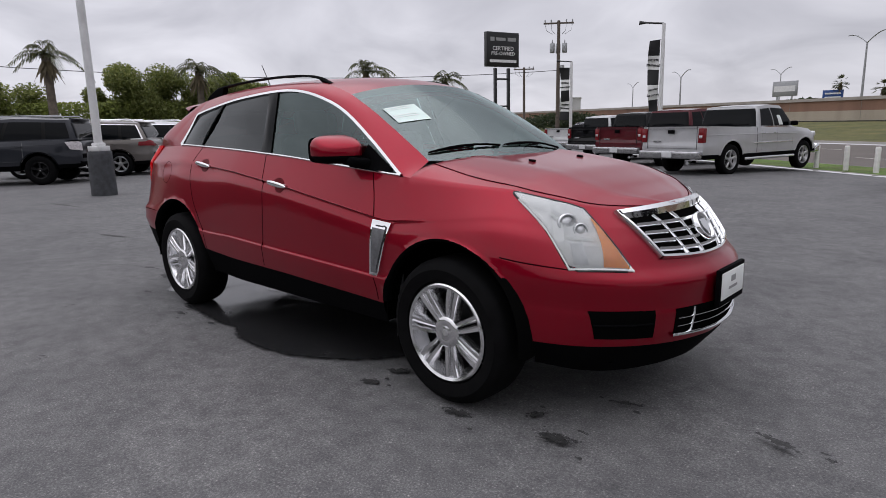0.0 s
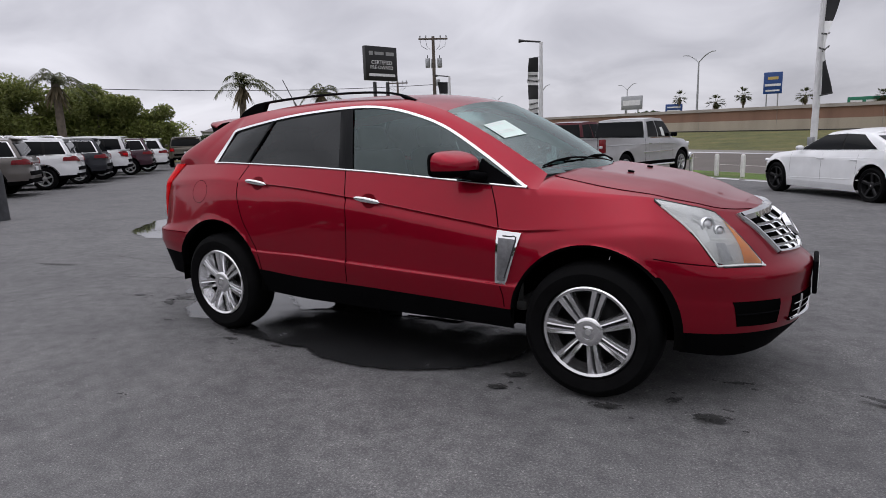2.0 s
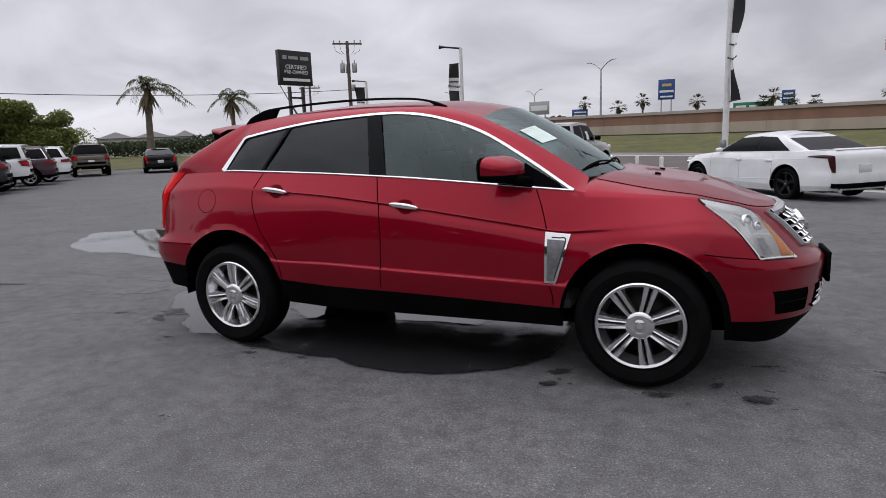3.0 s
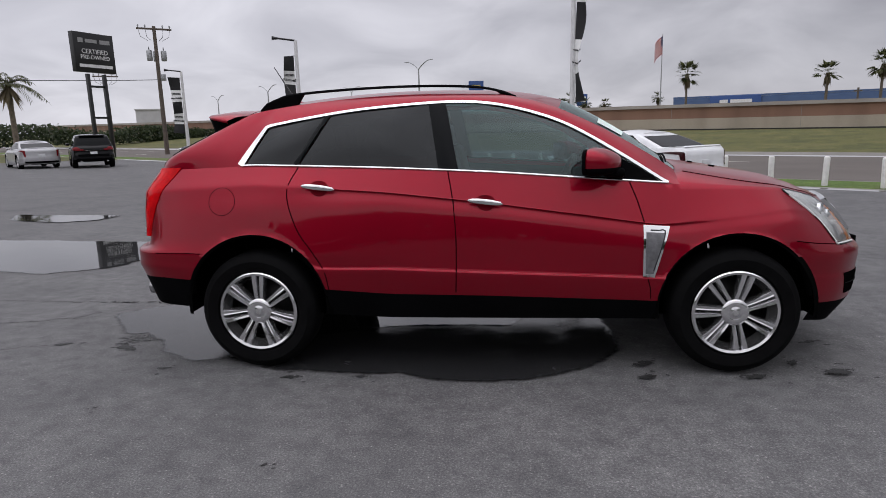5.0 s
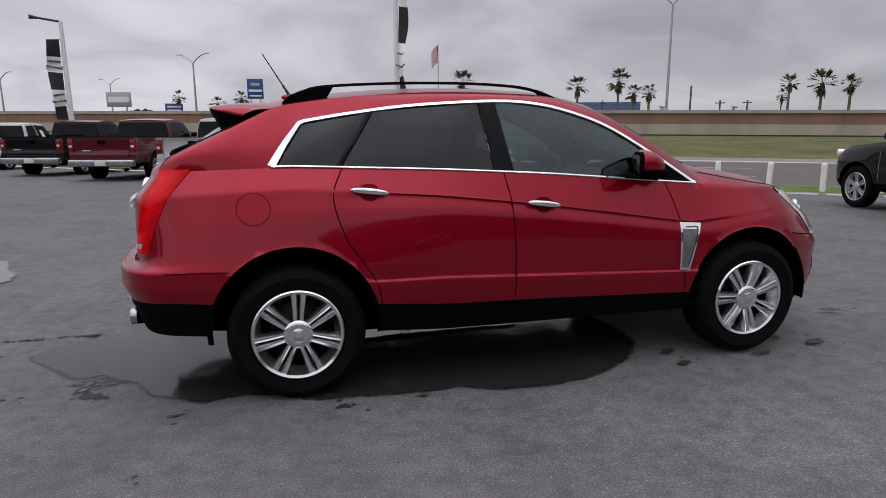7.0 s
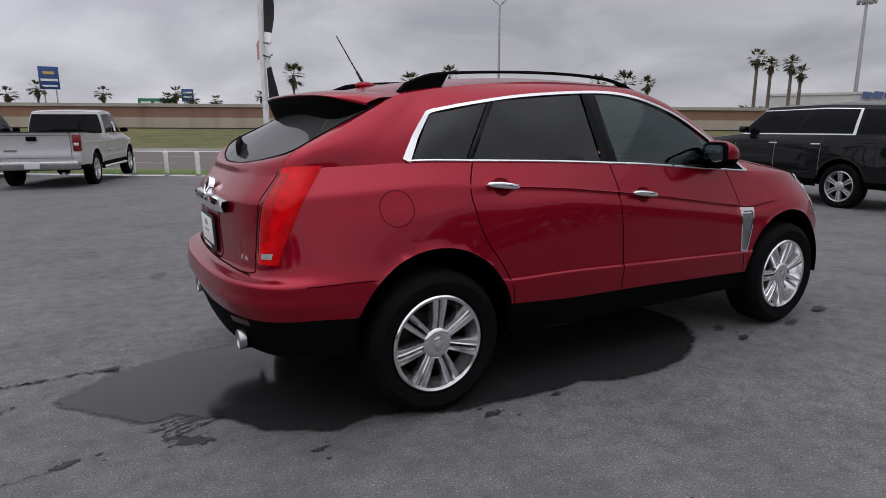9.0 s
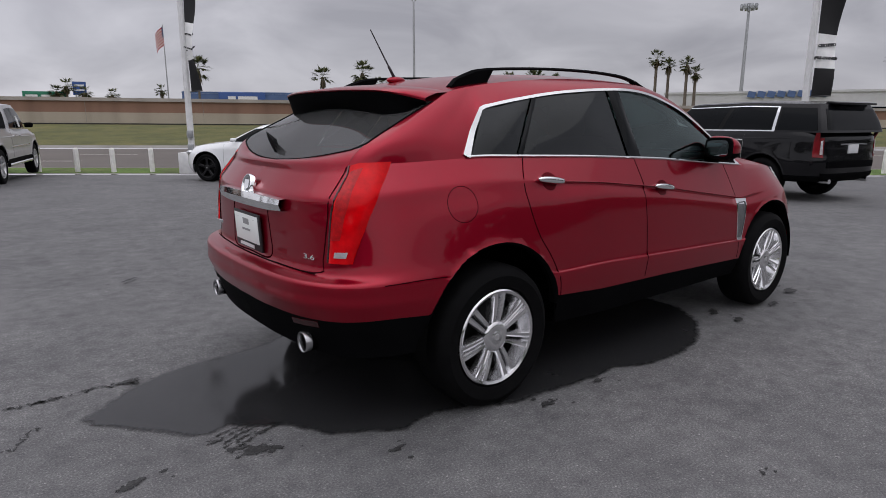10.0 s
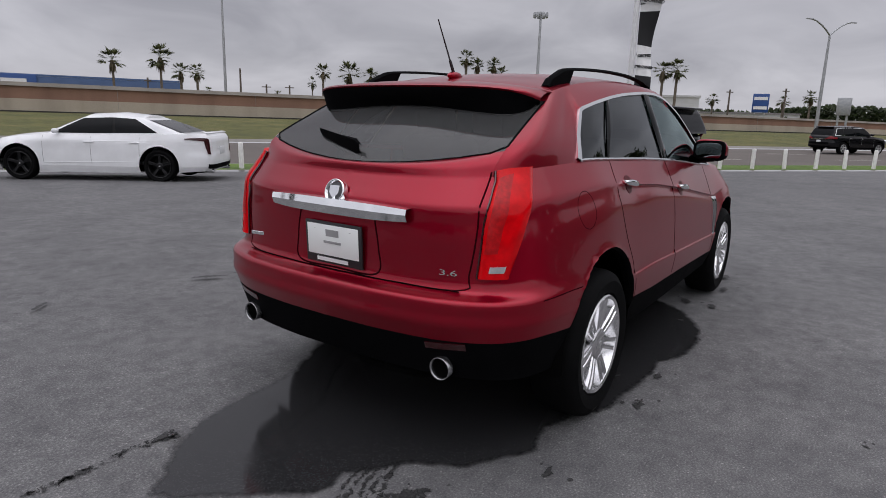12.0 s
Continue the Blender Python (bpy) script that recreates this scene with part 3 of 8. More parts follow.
def cut_arches(g, arches):
    """Splits a right-half grid into verts and faces with round wheel openings, and gives the opening's rim points."""
    nr, nc = g.shape[:2]
    p = g.copy()
    inside = np.zeros((nr, nc), bool)
    for ax, az, r in arches:
        d = np.hypot(p[..., 0] - ax, p[..., 2] - az)
        inside |= (d < r) & (np.abs(p[..., 1]) > 0.45)
    keep, used = [], set()
    for i in range(nr - 1):
        for j in range(nc - 1):
            q = ((i, j), (i, j + 1), (i + 1, j + 1), (i + 1, j))
            if all(inside[a] for a in q):
                continue
            keep.append(q)
            used |= set(q)
    for a in used:
        if inside[a]:
            ax, az, r = min(arches, key=lambda s: math.hypot(p[a][0] - s[0], p[a][2] - s[1]))
            d = math.hypot(p[a][0] - ax, p[a][2] - az)
            if d > 1e-4:
                p[a][0], p[a][2] = ax + (p[a][0] - ax) * r / d, az + (p[a][2] - az) * r / d
    idx = {a: n for n, a in enumerate(sorted(used))}
    verts = [tuple(p[a]) for a in sorted(used)]
    faces = [tuple(idx[a] for a in q) for q in keep]
    return verts, faces, p


def blend_seams(ob, reach=0.03):
    """Shades butted panels as one skin: open borders that meet share one normal."""
    me = ob.data
    count = {}
    for e in me.polygons:
        for k in e.edge_keys:
            count[k] = count.get(k, 0) + 1
    rim = sorted({i for k, c in count.items() if c == 1 for i in k})
    co = np.array([me.vertices[i].co for i in rim])
    nn = np.array([me.vertices[i].normal for i in rim])
    out = [Vector(v.normal) for v in me.vertices]
    for j, i in enumerate(rim):
        d = np.linalg.norm(co - co[j], axis=1)
        w = np.clip(1 - d / reach, 0, 1) * (nn @ nn[j] > 0.55)
        n = (nn * w[:, None]).sum(0)
        out[i] = Vector(n / (np.linalg.norm(n) + 1e-9))
    me.normals_split_custom_set_from_vertices([tuple(v) for v in out])


def wheel(parent, at, radius, width, rim_r, side, style, tyre_mat, rim_mat, spokes=5, phase=0.0):
    """A road wheel. side: -1 when its face looks to the car's right. style: 'pairs', 'plain' or 'dark'."""
    hub = new("wheel")
    hub.parent = parent
    hub.location = at
    w = width / 2
    s = side
    prof = [(rim_r, s * w * 0.62), (rim_r + 0.012, s * w * 0.92), (rim_r + 0.045, s * w * 1.0), ((rim_r + radius) / 2 + 0.01, s * w * 1.03), (radius - 0.030, s * w * 0.93), (radius - 0.010, s * w * 0.80),
            (radius, s * w * 0.55), (radius + 0.001, 0), (radius, -s * w * 0.55), (radius - 0.012, -s * w * 0.85), (radius - 0.05, -s * w), (rim_r, -s * w * 0.85)]
    lathe("tyre", prof, 56, tyre_mat, hub, "y")
    rim = [(rim_r + 0.002, s * w * 0.90), (rim_r - 0.005, s * w * 0.95), (rim_r - 0.018, s * w * 0.90), (rim_r - 0.024, s * w * 0.68), (rim_r - 0.046, s * w * 0.30), (rim_r - 0.050, -s * w * 0.2), (rim_r - 0.03, -s * w * 0.8)]
    lathe("rim", rim[:5], 56, rim_mat, hub, "y")
    # barrel coloured near black: painted shade behind the spokes
    lathe("barrel", rim[4:], 40, M_WHEELDARK, hub, "y")
    vf = lathe_vf([(0.0, -s * w * 0.1), (rim_r * 0.78, -s * w * 0.1), (rim_r * 0.80, -s * w * 0.25), (rim_r, -s * w * 0.3)], 40, "y")
    mesh("brake_disc", *vf, M_WHEELDARK, hub)
    hubr = (0.315 if style == "pairs" else 0.30) * rim_r
    cells = []
    n = spokes
    for k in range(n):
        base = 2 * math.pi * k / n + math.pi / 2 + phase
        offs = (-1.0, 1.0) if style == "pairs" else (0.0,)
        sc = rim_r / 0.236
        for o in offs:
            rows = []
            for q in np.linspace(0, 1, 6):
                r = hubr * 0.80 + (rim_r - 0.008 - hubr * 0.80) * q
                off = o * (0.0150 + 0.0095 * q) * sc
                hw = ((0.0118 + 0.0062 * q) if style == "pairs" else (0.024 + 0.010 * q)) * sc
                dish = s * w * (0.72 + 0.16 * math.sin(q * math.pi * 0.55) - 0.02 * q)
                t = np.array([-math.sin(base), 0, math.cos(base)])
                c = np.array([math.cos(base) * r, dish, math.sin(base) * r]) + off * t
                yv = np.array([0, s, 0])
                rows.append([c - hw * 1.06 * t - 0.05 * yv, c - hw * t - 0.008 * yv, c - hw * 0.66 * t + 0.004 * yv, c - o * hw * 0.2 * t + 0.001 * yv, c + hw * 0.66 * t + 0.004 * yv, c + hw * t - 0.008 * yv, c + hw * 1.06 * t - 0.05 * yv])
            v, f = grid_vf(np.array(rows))
            if s < 0:
                f = [tuple(reversed(x)) for x in f]
            mesh("spoke", v, f, rim_mat, hub, sharp=30)
    lathe("hub_cap", [(0.0, s * w * 0.86), (hubr * 0.42, s * w * 0.86), (hubr * 0.46, s * w * 0.84), (hubr * 0.52, s * w * 0.84), (hubr * 0.56, s * w * 0.855), (hubr * 0.88, s * w * 0.835), (hubr * 1.0, s * w * 0.77), (hubr * 1.0, s * w * 0.5)], 32, rim_mat, hub, "y")
    lathe("cap_emblem", [(0.0, s * (w * 0.86 + 0.003)), (hubr * 0.20, s * (w * 0.86 + 0.003)), (hubr * 0.22, s * w * 0.858)], 16, M_GREYINK, hub, "y")
    return hub

# ---- the site: lot, verge, frontage road, bank, ramp wall ----
ALONG, ACROSS, LOT_O = np.array([0.785, -0.620]), np.array([0.620, 0.785]), np.array([0.0, 15.2])
ALONG, ACROSS = ALONG / np.linalg.norm(ALONG), ACROSS / np.linalg.norm(ACROSS)
ROAD_TURN = math.degrees(math.atan2(ALONG[1], ALONG[0]))


def sd(s, d, z=0.0):
    """World place from metres along the frontage road and across it."""
    q = LOT_O + s * ALONG + d * ACROSS
    return (float(q[0]), float(q[1]), z)


def ease(a, b, x):
    t = np.clip((x - a) / (b - a), 0, 1)
    return t * t * (3 - 2 * t)


def wall_top(s):
    """Height of the ramp's parapet along the road."""
    return 3.0 - 0.012 * s


def ground_z(s, d):
    """The lot falls gently to the verge; the far bank climbs to the ramp wall."""
    z = -0.15 * ease(-14, 0, d)
    z = z - 0.13 * ease(-1.5, 2.0, d)
    z = z + ease(1.9, 2.3, d) * 0.03
    z = z - ease(3.9, 4.2, d) * 0.10
    z = z + ease(18.4, 18.6, d) * 0.14
    return z + ease(19, 48, d) * (0.75 - 0.004 * s)


def sheet(name, s_list, d_list, mat, label, lift=0.0, category="ground"):
    g = np.array([[sd(s, d, float(ground_z(s, d)) + lift) for d in d_list] for s in s_list])
    v, f = grid_vf(g)
    f = [tuple(reversed(q)) for q in f] if np.cross(np.subtract(v[f[0][1]], v[f[0][0]]), np.subtract(v[f[0][2]], v[f[0][0]]))[2] < 0 else f
    ob = mesh(name, v, f, mat)
    return tagged(ob, label, category, kind="structure")


S_LONG = [-900, -400, -220, -150, -110, -80, -60, -45, -35, -25, -15, -8, 0, 8, 15, 25, 35, 45, 60, 80, 110, 150, 220, 400, 900]
sheet("ground", S_LONG, [-900, -300, -120, -60, -40, -30, -20, -14, -12, -10, -8, -6, -4, -2, 0, 1.0, 1.9], M_ASPHALT, "worn grey asphalt of the open car lot", 0)
sheet("kerb", S_LONG, [1.9, 1.93, 2.02, 2.05], M_KERB, "low pale concrete edging beside the verge", 0.03, "kerb")
sheet("verge", S_LONG, [2.05, 2.3, 3.0, 3.6, 3.9], M_VERGE, "narrow strip of mown green grass", 0.02)
sheet("kerb_road", S_LONG, [3.9, 3.95, 4.1, 4.15], M_KERB, "concrete kerb at the near side of the road", 0.03, "kerb")
sheet("road", S_LONG, [4.15, 4.4, 8, 12, 16, 18.3, 18.4], M_ROAD, "grey-brown frontage road with faded lane lines", 0, "road")
sheet("kerb_far", S_LONG, [18.4, 18.45, 18.55, 18.62, 18.65], M_KERB, "pale concrete kerb below the grass bank", 0.05, "kerb")
sheet("bank", S_LONG, [18.65, 19.5, 24, 29, 34, 39, 44, 47.9], M_BANK, "dry yellow-green grass bank below the ramp", 0.0)
sheet("field", [-900, -400, -220, -150, -110, -80, -60, -45, -37], [-60, -40, -30, -20, -14, -12, -10, -8, -6, -4, -2, 0, 1.0, 1.85], M_BANK, "open dry grass field beyond the lot", 0.02)
sheet("ground_far", S_LONG, [49.0, 56, 70, 100, 160, 300, 900], M_BANK, "distant dry ground beyond the ramp", 0.0)

for dd in (8.6, 13.2):
    for k in range(-26, 30):
        s0 = k * 9.0
        v, f = grid_vf(np.array([[sd(s0 + a, dd + b, float(ground_z(s0, dd)) + 0.006) for b in (0, 0.14)] for a in (0, 3.0)]))
        tagged(mesh("lane_line", v, [tuple(reversed(q)) for q in f], M_STRIPE), "faded white lane dash on the road", "road marking", "lane dashes", "structure")


def ramp_wall():
    """The highway ramp: panels in two bands, a dark foot line and a parapet."""
    ss = np.arange(-240, 241, 8.0)
    root = thing("ramp_wall", "long concrete highway ramp wall in beige and brown bands", "wall", kind="structure")

    def band(name, mat, lo, hi, d0, thick, label=""):
        rows = []
        for s in ss:
            a, b = lo(s), hi(s)
            rows.append([sd(s, d0, a), sd(s, d0, b), sd(s, d0 + thick, b), sd(s, d0 + thick, a)])
        v, f = grid_vf(np.array(rows))
        mesh(name, v, f, mat, root, label, smooth=False)

    foot = lambda s: float(ground_z(s, 47.9)) - 0.3
    top = lambda s: wall_top(s)
    b1 = lambda s: foot(s) + 0.3 + 0.45 * (top(s) - foot(s) - 0.3)
    b2 = lambda s: foot(s) + 0.3 + 0.87 * (top(s) - foot(s) - 0.3)
    band("lower_band", M_WALLBEIGE, foot, b1, 48.0, 1.2, "beige concrete band")
    band("upper_band", M_WALLBROWN, b1, b2, 48.1, 1.1, "brown panel band")
    band("parapet", M_BARRIER, b2, top, 47.92, 0.6, "pale grey parapet")
    band("foot_line", M_FOOTLINE, lambda s: foot(s) + 0.22, lambda s: foot(s) + 0.42, 47.95, 0.2)
    for s in np.arange(-232, 240, 12.0):
        x, y, _ = sd(s, 48.0)
        h = b2(s) - foot(s)
        box("panel_joint", (0.025, 0.03, h), (x, y, foot(s) + h / 2), M_KERB, root, rot=(0, 0, ROAD_TURN))


ramp_wall()


def bollard_proto():
    root = thing("bollard", "short white painted round post at the grass edge", "bollard", "bollards along the verge")
    lathe("post", [(0.0, 0.76), (0.05, 0.755), (0.066, 0.735), (0.070, 0.70), (0.070, 0.0)], 16, M_BOLLARD, root, "z")
    lathe("foot_collar", [(0.070, 0.03), (0.085, 0.025), (0.088, -0.04)], 16, M_KERB, root, "z")
    return root


first = bollard_proto()
PLACES = [-3.62, -2.46, -1.35, -0.2] + [2.3 + 1.2 * k for k in range(4)] + [7.08 + 1.235 * k for k in range(12)] + [21.8 + 1.46 * k for k in range(12)]
first.location = sd(PLACES[0], 2.35, -0.27)
for k, sp in enumerate(PLACES[1:], 1):
    copy_thing(first, pose(*sd(sp, 2.35 + 0.02 * math.sin(k * 2.3), -0.27), 1.2 * math.sin(k * 1.7), 1.2 * math.cos(k * 2.9), 40 * k))


def puddle(name, outline, z, mat, label, seed, rough=0.05, cat="stain"):
    """A thin film with a ragged edge."""
    rnd = random.Random(seed)
    o = resample(np.array(outline + outline[:1], float), 90)[:-1]
    c = o.mean(0)
    ph = [rnd.uniform(0, 6.28) for _ in range(4)]
    pts = []
    for i, q in enumerate(o):
        t = 2 * math.pi * i / len(o)
        k = 1 + rough * (math.sin(5 * t + ph[0]) + 0.7 * math.sin(11 * t + ph[1]) + 0.5 * math.sin(23 * t + ph[2]) + 0.35 * math.sin(41 * t + ph[3]))
        pts.append(c + (q - c) * k)
    pts = np.array(pts)
    area = float(np.sum(pts[:, 0] * np.roll(pts[:, 1], -1) - np.roll(pts[:, 0], -1) * pts[:, 1]))
    if area < 0:
        pts = pts[::-1]
    size = math.sqrt(abs(area) / 2)
    wide = min(0.13, 0.30 * size)
    tan = np.roll(pts, -3, 0) - np.roll(pts, 3, 0)
    tan /= np.linalg.norm(tan, axis=1)[:, None] + 1e-9
    out = np.column_stack([tan[:, 1], -tan[:, 0]])
    n = len(pts)
    if mat is M_STAIN:
        hub = [pts.mean(0) + (pts - pts.mean(0)) * q for q in (1.35, 0.7, 0.3)]
        v = [(p[0], p[1], z) for ring in hub for p in ring]
        f = [(k * n + i, k * n + (i + 1) % n, (k + 1) * n + (i + 1) % n, (k + 1) * n + i) for k in (0, 1) for i in range(n)] + [tuple(range(2 * n, 3 * n))]
        ob = mesh(name, v, f, mat, smooth=False)
        at = ob.data.attributes.new("edge", "FLOAT", "POINT")
        at.data.foreach_set("value", [-0.25] * n + [0.34] * n + [0.66] * n)
        return tagged(ob, label, cat, kind="structure")
    v = [(p[0], p[1], z) for p in pts + out * wide * 0.4] + [(p[0], p[1], z) for p in pts - out * wide * 0.6]
    f = [(i, (i + 1) % n, n + (i + 1) % n, n + i) for i in range(n)] + [tuple(range(n, 2 * n))]
    ob = mesh(name, v, f, mat, smooth=False)
    at = ob.data.attributes.new("edge", "FLOAT", "POINT")
    at.data.foreach_set("value", [0.0] * n + [1.0] * n)
    return tagged(ob, label, cat, kind="structure")

# ---- the red crossover ----
from mathutils.bvhtree import BVHTree


def red_crossover():
    car = thing("crossover_car", "dark red pearl crossover with chrome trim parked on damp asphalt", "car")
    HUB = 0.356
    AR, AF = (-1.398, 0.390, 0.434), (1.356, 0.376, 0.432)
    outline = [(-2.335, 0.0), (-2.325, 0.30), (-2.275, 0.60), (-2.155, 0.81), (-1.93, 0.905), (-1.42, 0.930), (-0.90, 0.915), (0.0, 0.915), (0.85, 0.915), (1.36, 0.930), (1.62, 0.895), (1.80, 0.835), (1.985, 0.735), (2.14, 0.57), (2.255, 0.36), (2.318, 0.14), (2.328, 0.0)]
    nodes = [-2.33, -2.0, -1.4, -0.6, 0.0, 0.95, 1.65, 2.07, 2.35]
    rails = [
        ([0.38, 0.38, 0.35, 0.31, 0.31, 0.31, 0.30, 0.23, 0.21], [0.09, 0.06, 0.06, 0.05, 0.05, 0.05, 0.06, 0.10, 0.15]),
        ([0.545, 0.565, 0.525, 0.465, 0.455, 0.425, 0.405, 0.375, 0.345], [0.03, 0.015, 0.0, 0.012, 0.012, 0.012, 0.0, 0.02, 0.04]),
        ([0.615, 0.63, 0.61, 0.608, 0.585, 0.552, 0.54, 0.50, 0.48], [0.0, 0.0, 0.0, -0.004, -0.004, -0.004, 0.0, 0.005, 0.01]),
        ([0.712, 0.718, 0.70, 0.70, 0.68, 0.655, 0.68, 0.65, 0.63], [0.006, 0.004, 0.002, 0.012, 0.014, 0.012, 0.0, 0.0, 0.005]),
        ([0.735, 0.768, 0.80, 0.82, 0.80, 0.735, 0.76, 0.71, 0.69], [0.095, 0.026, 0.016, 0.022, 0.022, 0.018, 0.006, 0.030, 0.075]),
        ([0.93, 0.95, 0.98, 0.98, 0.92, 0.795, 0.86, 0.79, 0.78], [0.095, 0.070, 0.046, 0.040, 0.034, 0.028, 0.034, 0.080, 0.135]),
        ([1.05, 1.08, 1.11, 1.056, 0.988, 0.853, 0.93, 0.87, 0.86], [0.100, 0.100, 0.088, 0.054, 0.044, 0.036, 0.078, 0.145, 0.185]),
        ([1.155, 1.20, 1.215, 1.185, 1.152, 1.075, 1.035, 0.955, 0.925], [0.182, 0.180, 0.158, 0.118, 0.105, 0.112, 0.165, 0.225, 0.265]),
    ]
    # closer nodes where the creases begin and end
    fine = [-2.33, -2.0, -1.4, -1.10, -0.96, -0.6, 0.0, 0.95, 1.06, 1.20, 1.65, 2.07, 2.35]
    rails = [tuple(np.interp(fine, nodes, q) for q in r) for r in rails]
    nodes = fine
    along = np.array([0, 0, 0, 0, 1, 1, 1, 1, 0.7, 0, 0, 0, 0], float)
    soft = np.array([0.5, 0.5, 0.4, 0.35, 0.07, 0.06, 0.06, 0.06, 0.15, 0.3, 0.3, 0.4, 0.4])

    def between(a, b, q):
        return tuple(u + (w - u) * q for u, w in zip(a, b))
    # shoulder crease: the upper surface overhangs a fine step that fades out at both ends
    z6, i6 = rails[6]
    below = between(rails[5], rails[6], 1 - soft)
    step = (np.where(along > 0, z6 - 0.013, below[0]), np.where(along > 0, i6 + 0.009 * along, below[1]))
    # low crease: a narrow ledge above the sill
    ledge = (rails[2][0] + np.where(along > 0, 0.014, 0.04), rails[2][1] + 0.002 + 0.009 * along)
    rails[6:7] = [step, rails[6], between(rails[6], rails[7], soft)]
    rails[3:3] = [ledge]
    g, keys = body_grid(outline, nodes, rails, None, 170, 5)
    clad_rows = 5
    polys_v, polys_f = [], []

    def record(v, f):
        o = len(polys_v)
        polys_v.extend(v)
        polys_f.extend([tuple(i + o for i in q) for q in f])

    # painted shell, both sides
    v, f, gp = cut_arches(g[clad_rows:], (AR, AF))
    vf = merge((v, [tuple(reversed(q)) for q in f]), mirror_y((v, [tuple(reversed(q)) for q in f])))
    record(*vf)
    shell = [vf]
    v, f, gc = cut_arches(g[: clad_rows + 1], (AR, AF))
    clad = merge((v, [tuple(reversed(q)) for q in f]), mirror_y((v, [tuple(reversed(q)) for q in f])))
    mesh("lower_cladding", *clad, M_BLACKP, car, "matt black lower cladding", sharp=40)
    record(*clad)

    # belt row of the right side as a function of x
    top = g[-1]
    side = top[(top[:, 1] < -0.50)]
    order = np.argsort(side[:, 0])
    bx, by, bz = side[order, 0], side[order, 1], side[order, 2]

    def belt(x):
        return np.array([x, np.interp(x, bx, by), np.interp(x, bx, bz)])

    XR, XF = -2.06, 1.05
    dlo_t = curve_pts([(-1.335, -0.690, 1.440), (-1.10, -0.682, 1.480), (-0.75, -0.675, 1.525), (-0.29, -0.672, 1.552), (-0.02, -0.675, 1.540), (0.22, -0.685, 1.488), (0.45, -0.705, 1.402), (0.72, -0.750, 1.245), (0.965, -0.798, 1.085)], 60)
    re0, fr0 = belt(XR), belt(XF)
    edge_rear = curve_pts([tuple(re0), (-1.993, -0.662, 1.266), (-1.76, -0.640, 1.385), (-1.575, -0.622, 1.470)], 24)
    edge_roof = curve_pts([(-1.575, -0.622, 1.470), (-1.42, -0.605, 1.530), (-1.0, -0.590, 1.585), (-0.5, -0.585, 1.610), (0.0, -0.587, 1.598), (0.22, -0.596, 1.562), (0.394, -0.612, 1.508)], 60)
    edge_ws = curve_pts([(0.394, -0.612, 1.508), (0.6, -0.634, 1.410), (0.8, -0.652, 1.298), (0.95, -0.660, 1.206), (1.045, -0.662, 1.143)], 40)
    roof_from = np.argmin(np.abs(edge_roof[:, 0] + 1.335))
    # cant rail and A pillar
    upper = np.vstack([edge_roof[roof_from:], edge_ws[1:]])
    lower = np.vstack([dlo_t, [belt(1.0)], [fr0]])
    rail = coons(lower, upper, [lower[0], upper[0]], [lower[-1], upper[-1]], 90, 5, (0, -0.012, 0.006))
    # D pillar
    d_bot = np.array([belt(x) for x in np.linspace(XR, -1.485, 20)])
    d_top = np.vstack([edge_roof[: roof_from + 1], [lower[0]]])
    d_edge = np.array([belt(-1.485), (-1.41, -0.728, 1.33), lower[0]])
    dp = coons(d_bot, d_top, edge_rear, d_edge, 24, 14, (0, -0.012, 0.0))
    for patch in (rail, dp):
        pv = grid_vf(patch)
        both = merge((pv[0], pv[1]), mirror_y(pv))
        shell.append(both)
        record(*both)
    # roof
    def across(edge_pts, crown, fwd, n=25):
        rows = []
        for p, c, fx in zip(edge_pts, crown, fwd):
            a = np.linspace(-1, 1, n)
            k = 1 - np.abs(a) ** 2.2
            rows.append(np.column_stack([p[0] + fx * k, p[1] * -a, p[2] + c * k]))
        return np.array(rows)

    crown = smooth_interp(edge_roof[:, 0], [-1.575, -1.3, -0.8, 0.0, 0.4], [0.046, 0.050, 0.048, 0.046, 0.070])
    fwd = np.interp(edge_roof[:, 0], [-1.575, -1.3, 0.1, 0.394], [-0.03, 0.0, 0.0, 0.055])
    roof = across(edge_roof, crown, fwd)
    pv = grid_vf(roof)
    pv = (pv[0], [tuple(reversed(q)) for q in pv[1]])
    shell.append(pv)
    record(*pv)
    # windscreen
    ws_top = roof[-1]
    a = np.linspace(-1, 1, 25)
    k = 1 - np.abs(a) ** 2.0
    wc = edge_ws[-1]
    ws_bot = np.column_stack([wc[0] + 0.120 * k, wc[1] * -a, wc[2] - 0.006 * k])
    lft = edge_ws[::-1]
    ws = coons(ws_bot, ws_top, lft * [1, 1, 1], lft * [1, -1, 1], 25, 20, (0.0, 0, 0.010))
    wv = grid_vf(ws)
    record(*wv)
    mesh("windscreen", *facing(wv, (0, 0, 0.8)), M_GLASS, car, "clear green-tinted windscreen")
    # hood
    hood_cols = np.where((top[:, 0] > 1.03))[0]
    rows, strips = [], []
    hx0 = top[hood_cols[0]][0]

    def hood_row(p, t, a):
        kk = 1 - np.abs(a) ** (2.4 + 5.5 * (1 - t) ** 2)
        sh = 0.135 * (1 - t) ** 1.5
        cr = 0.086 * (1 - 0.72 * t ** 1.1) * min(1.0, abs(p[1]) / 0.35)
        fold = 0.009 * np.exp(-((np.abs(a) - (0.50 + 0.10 * t)) / 0.09) ** 2) * (1 - 0.6 * t)
        return np.column_stack([p[0] + sh * (1 - a * a), p[1] * -a, p[2] + cr * kk + fold - 0.02 * sh * kk])

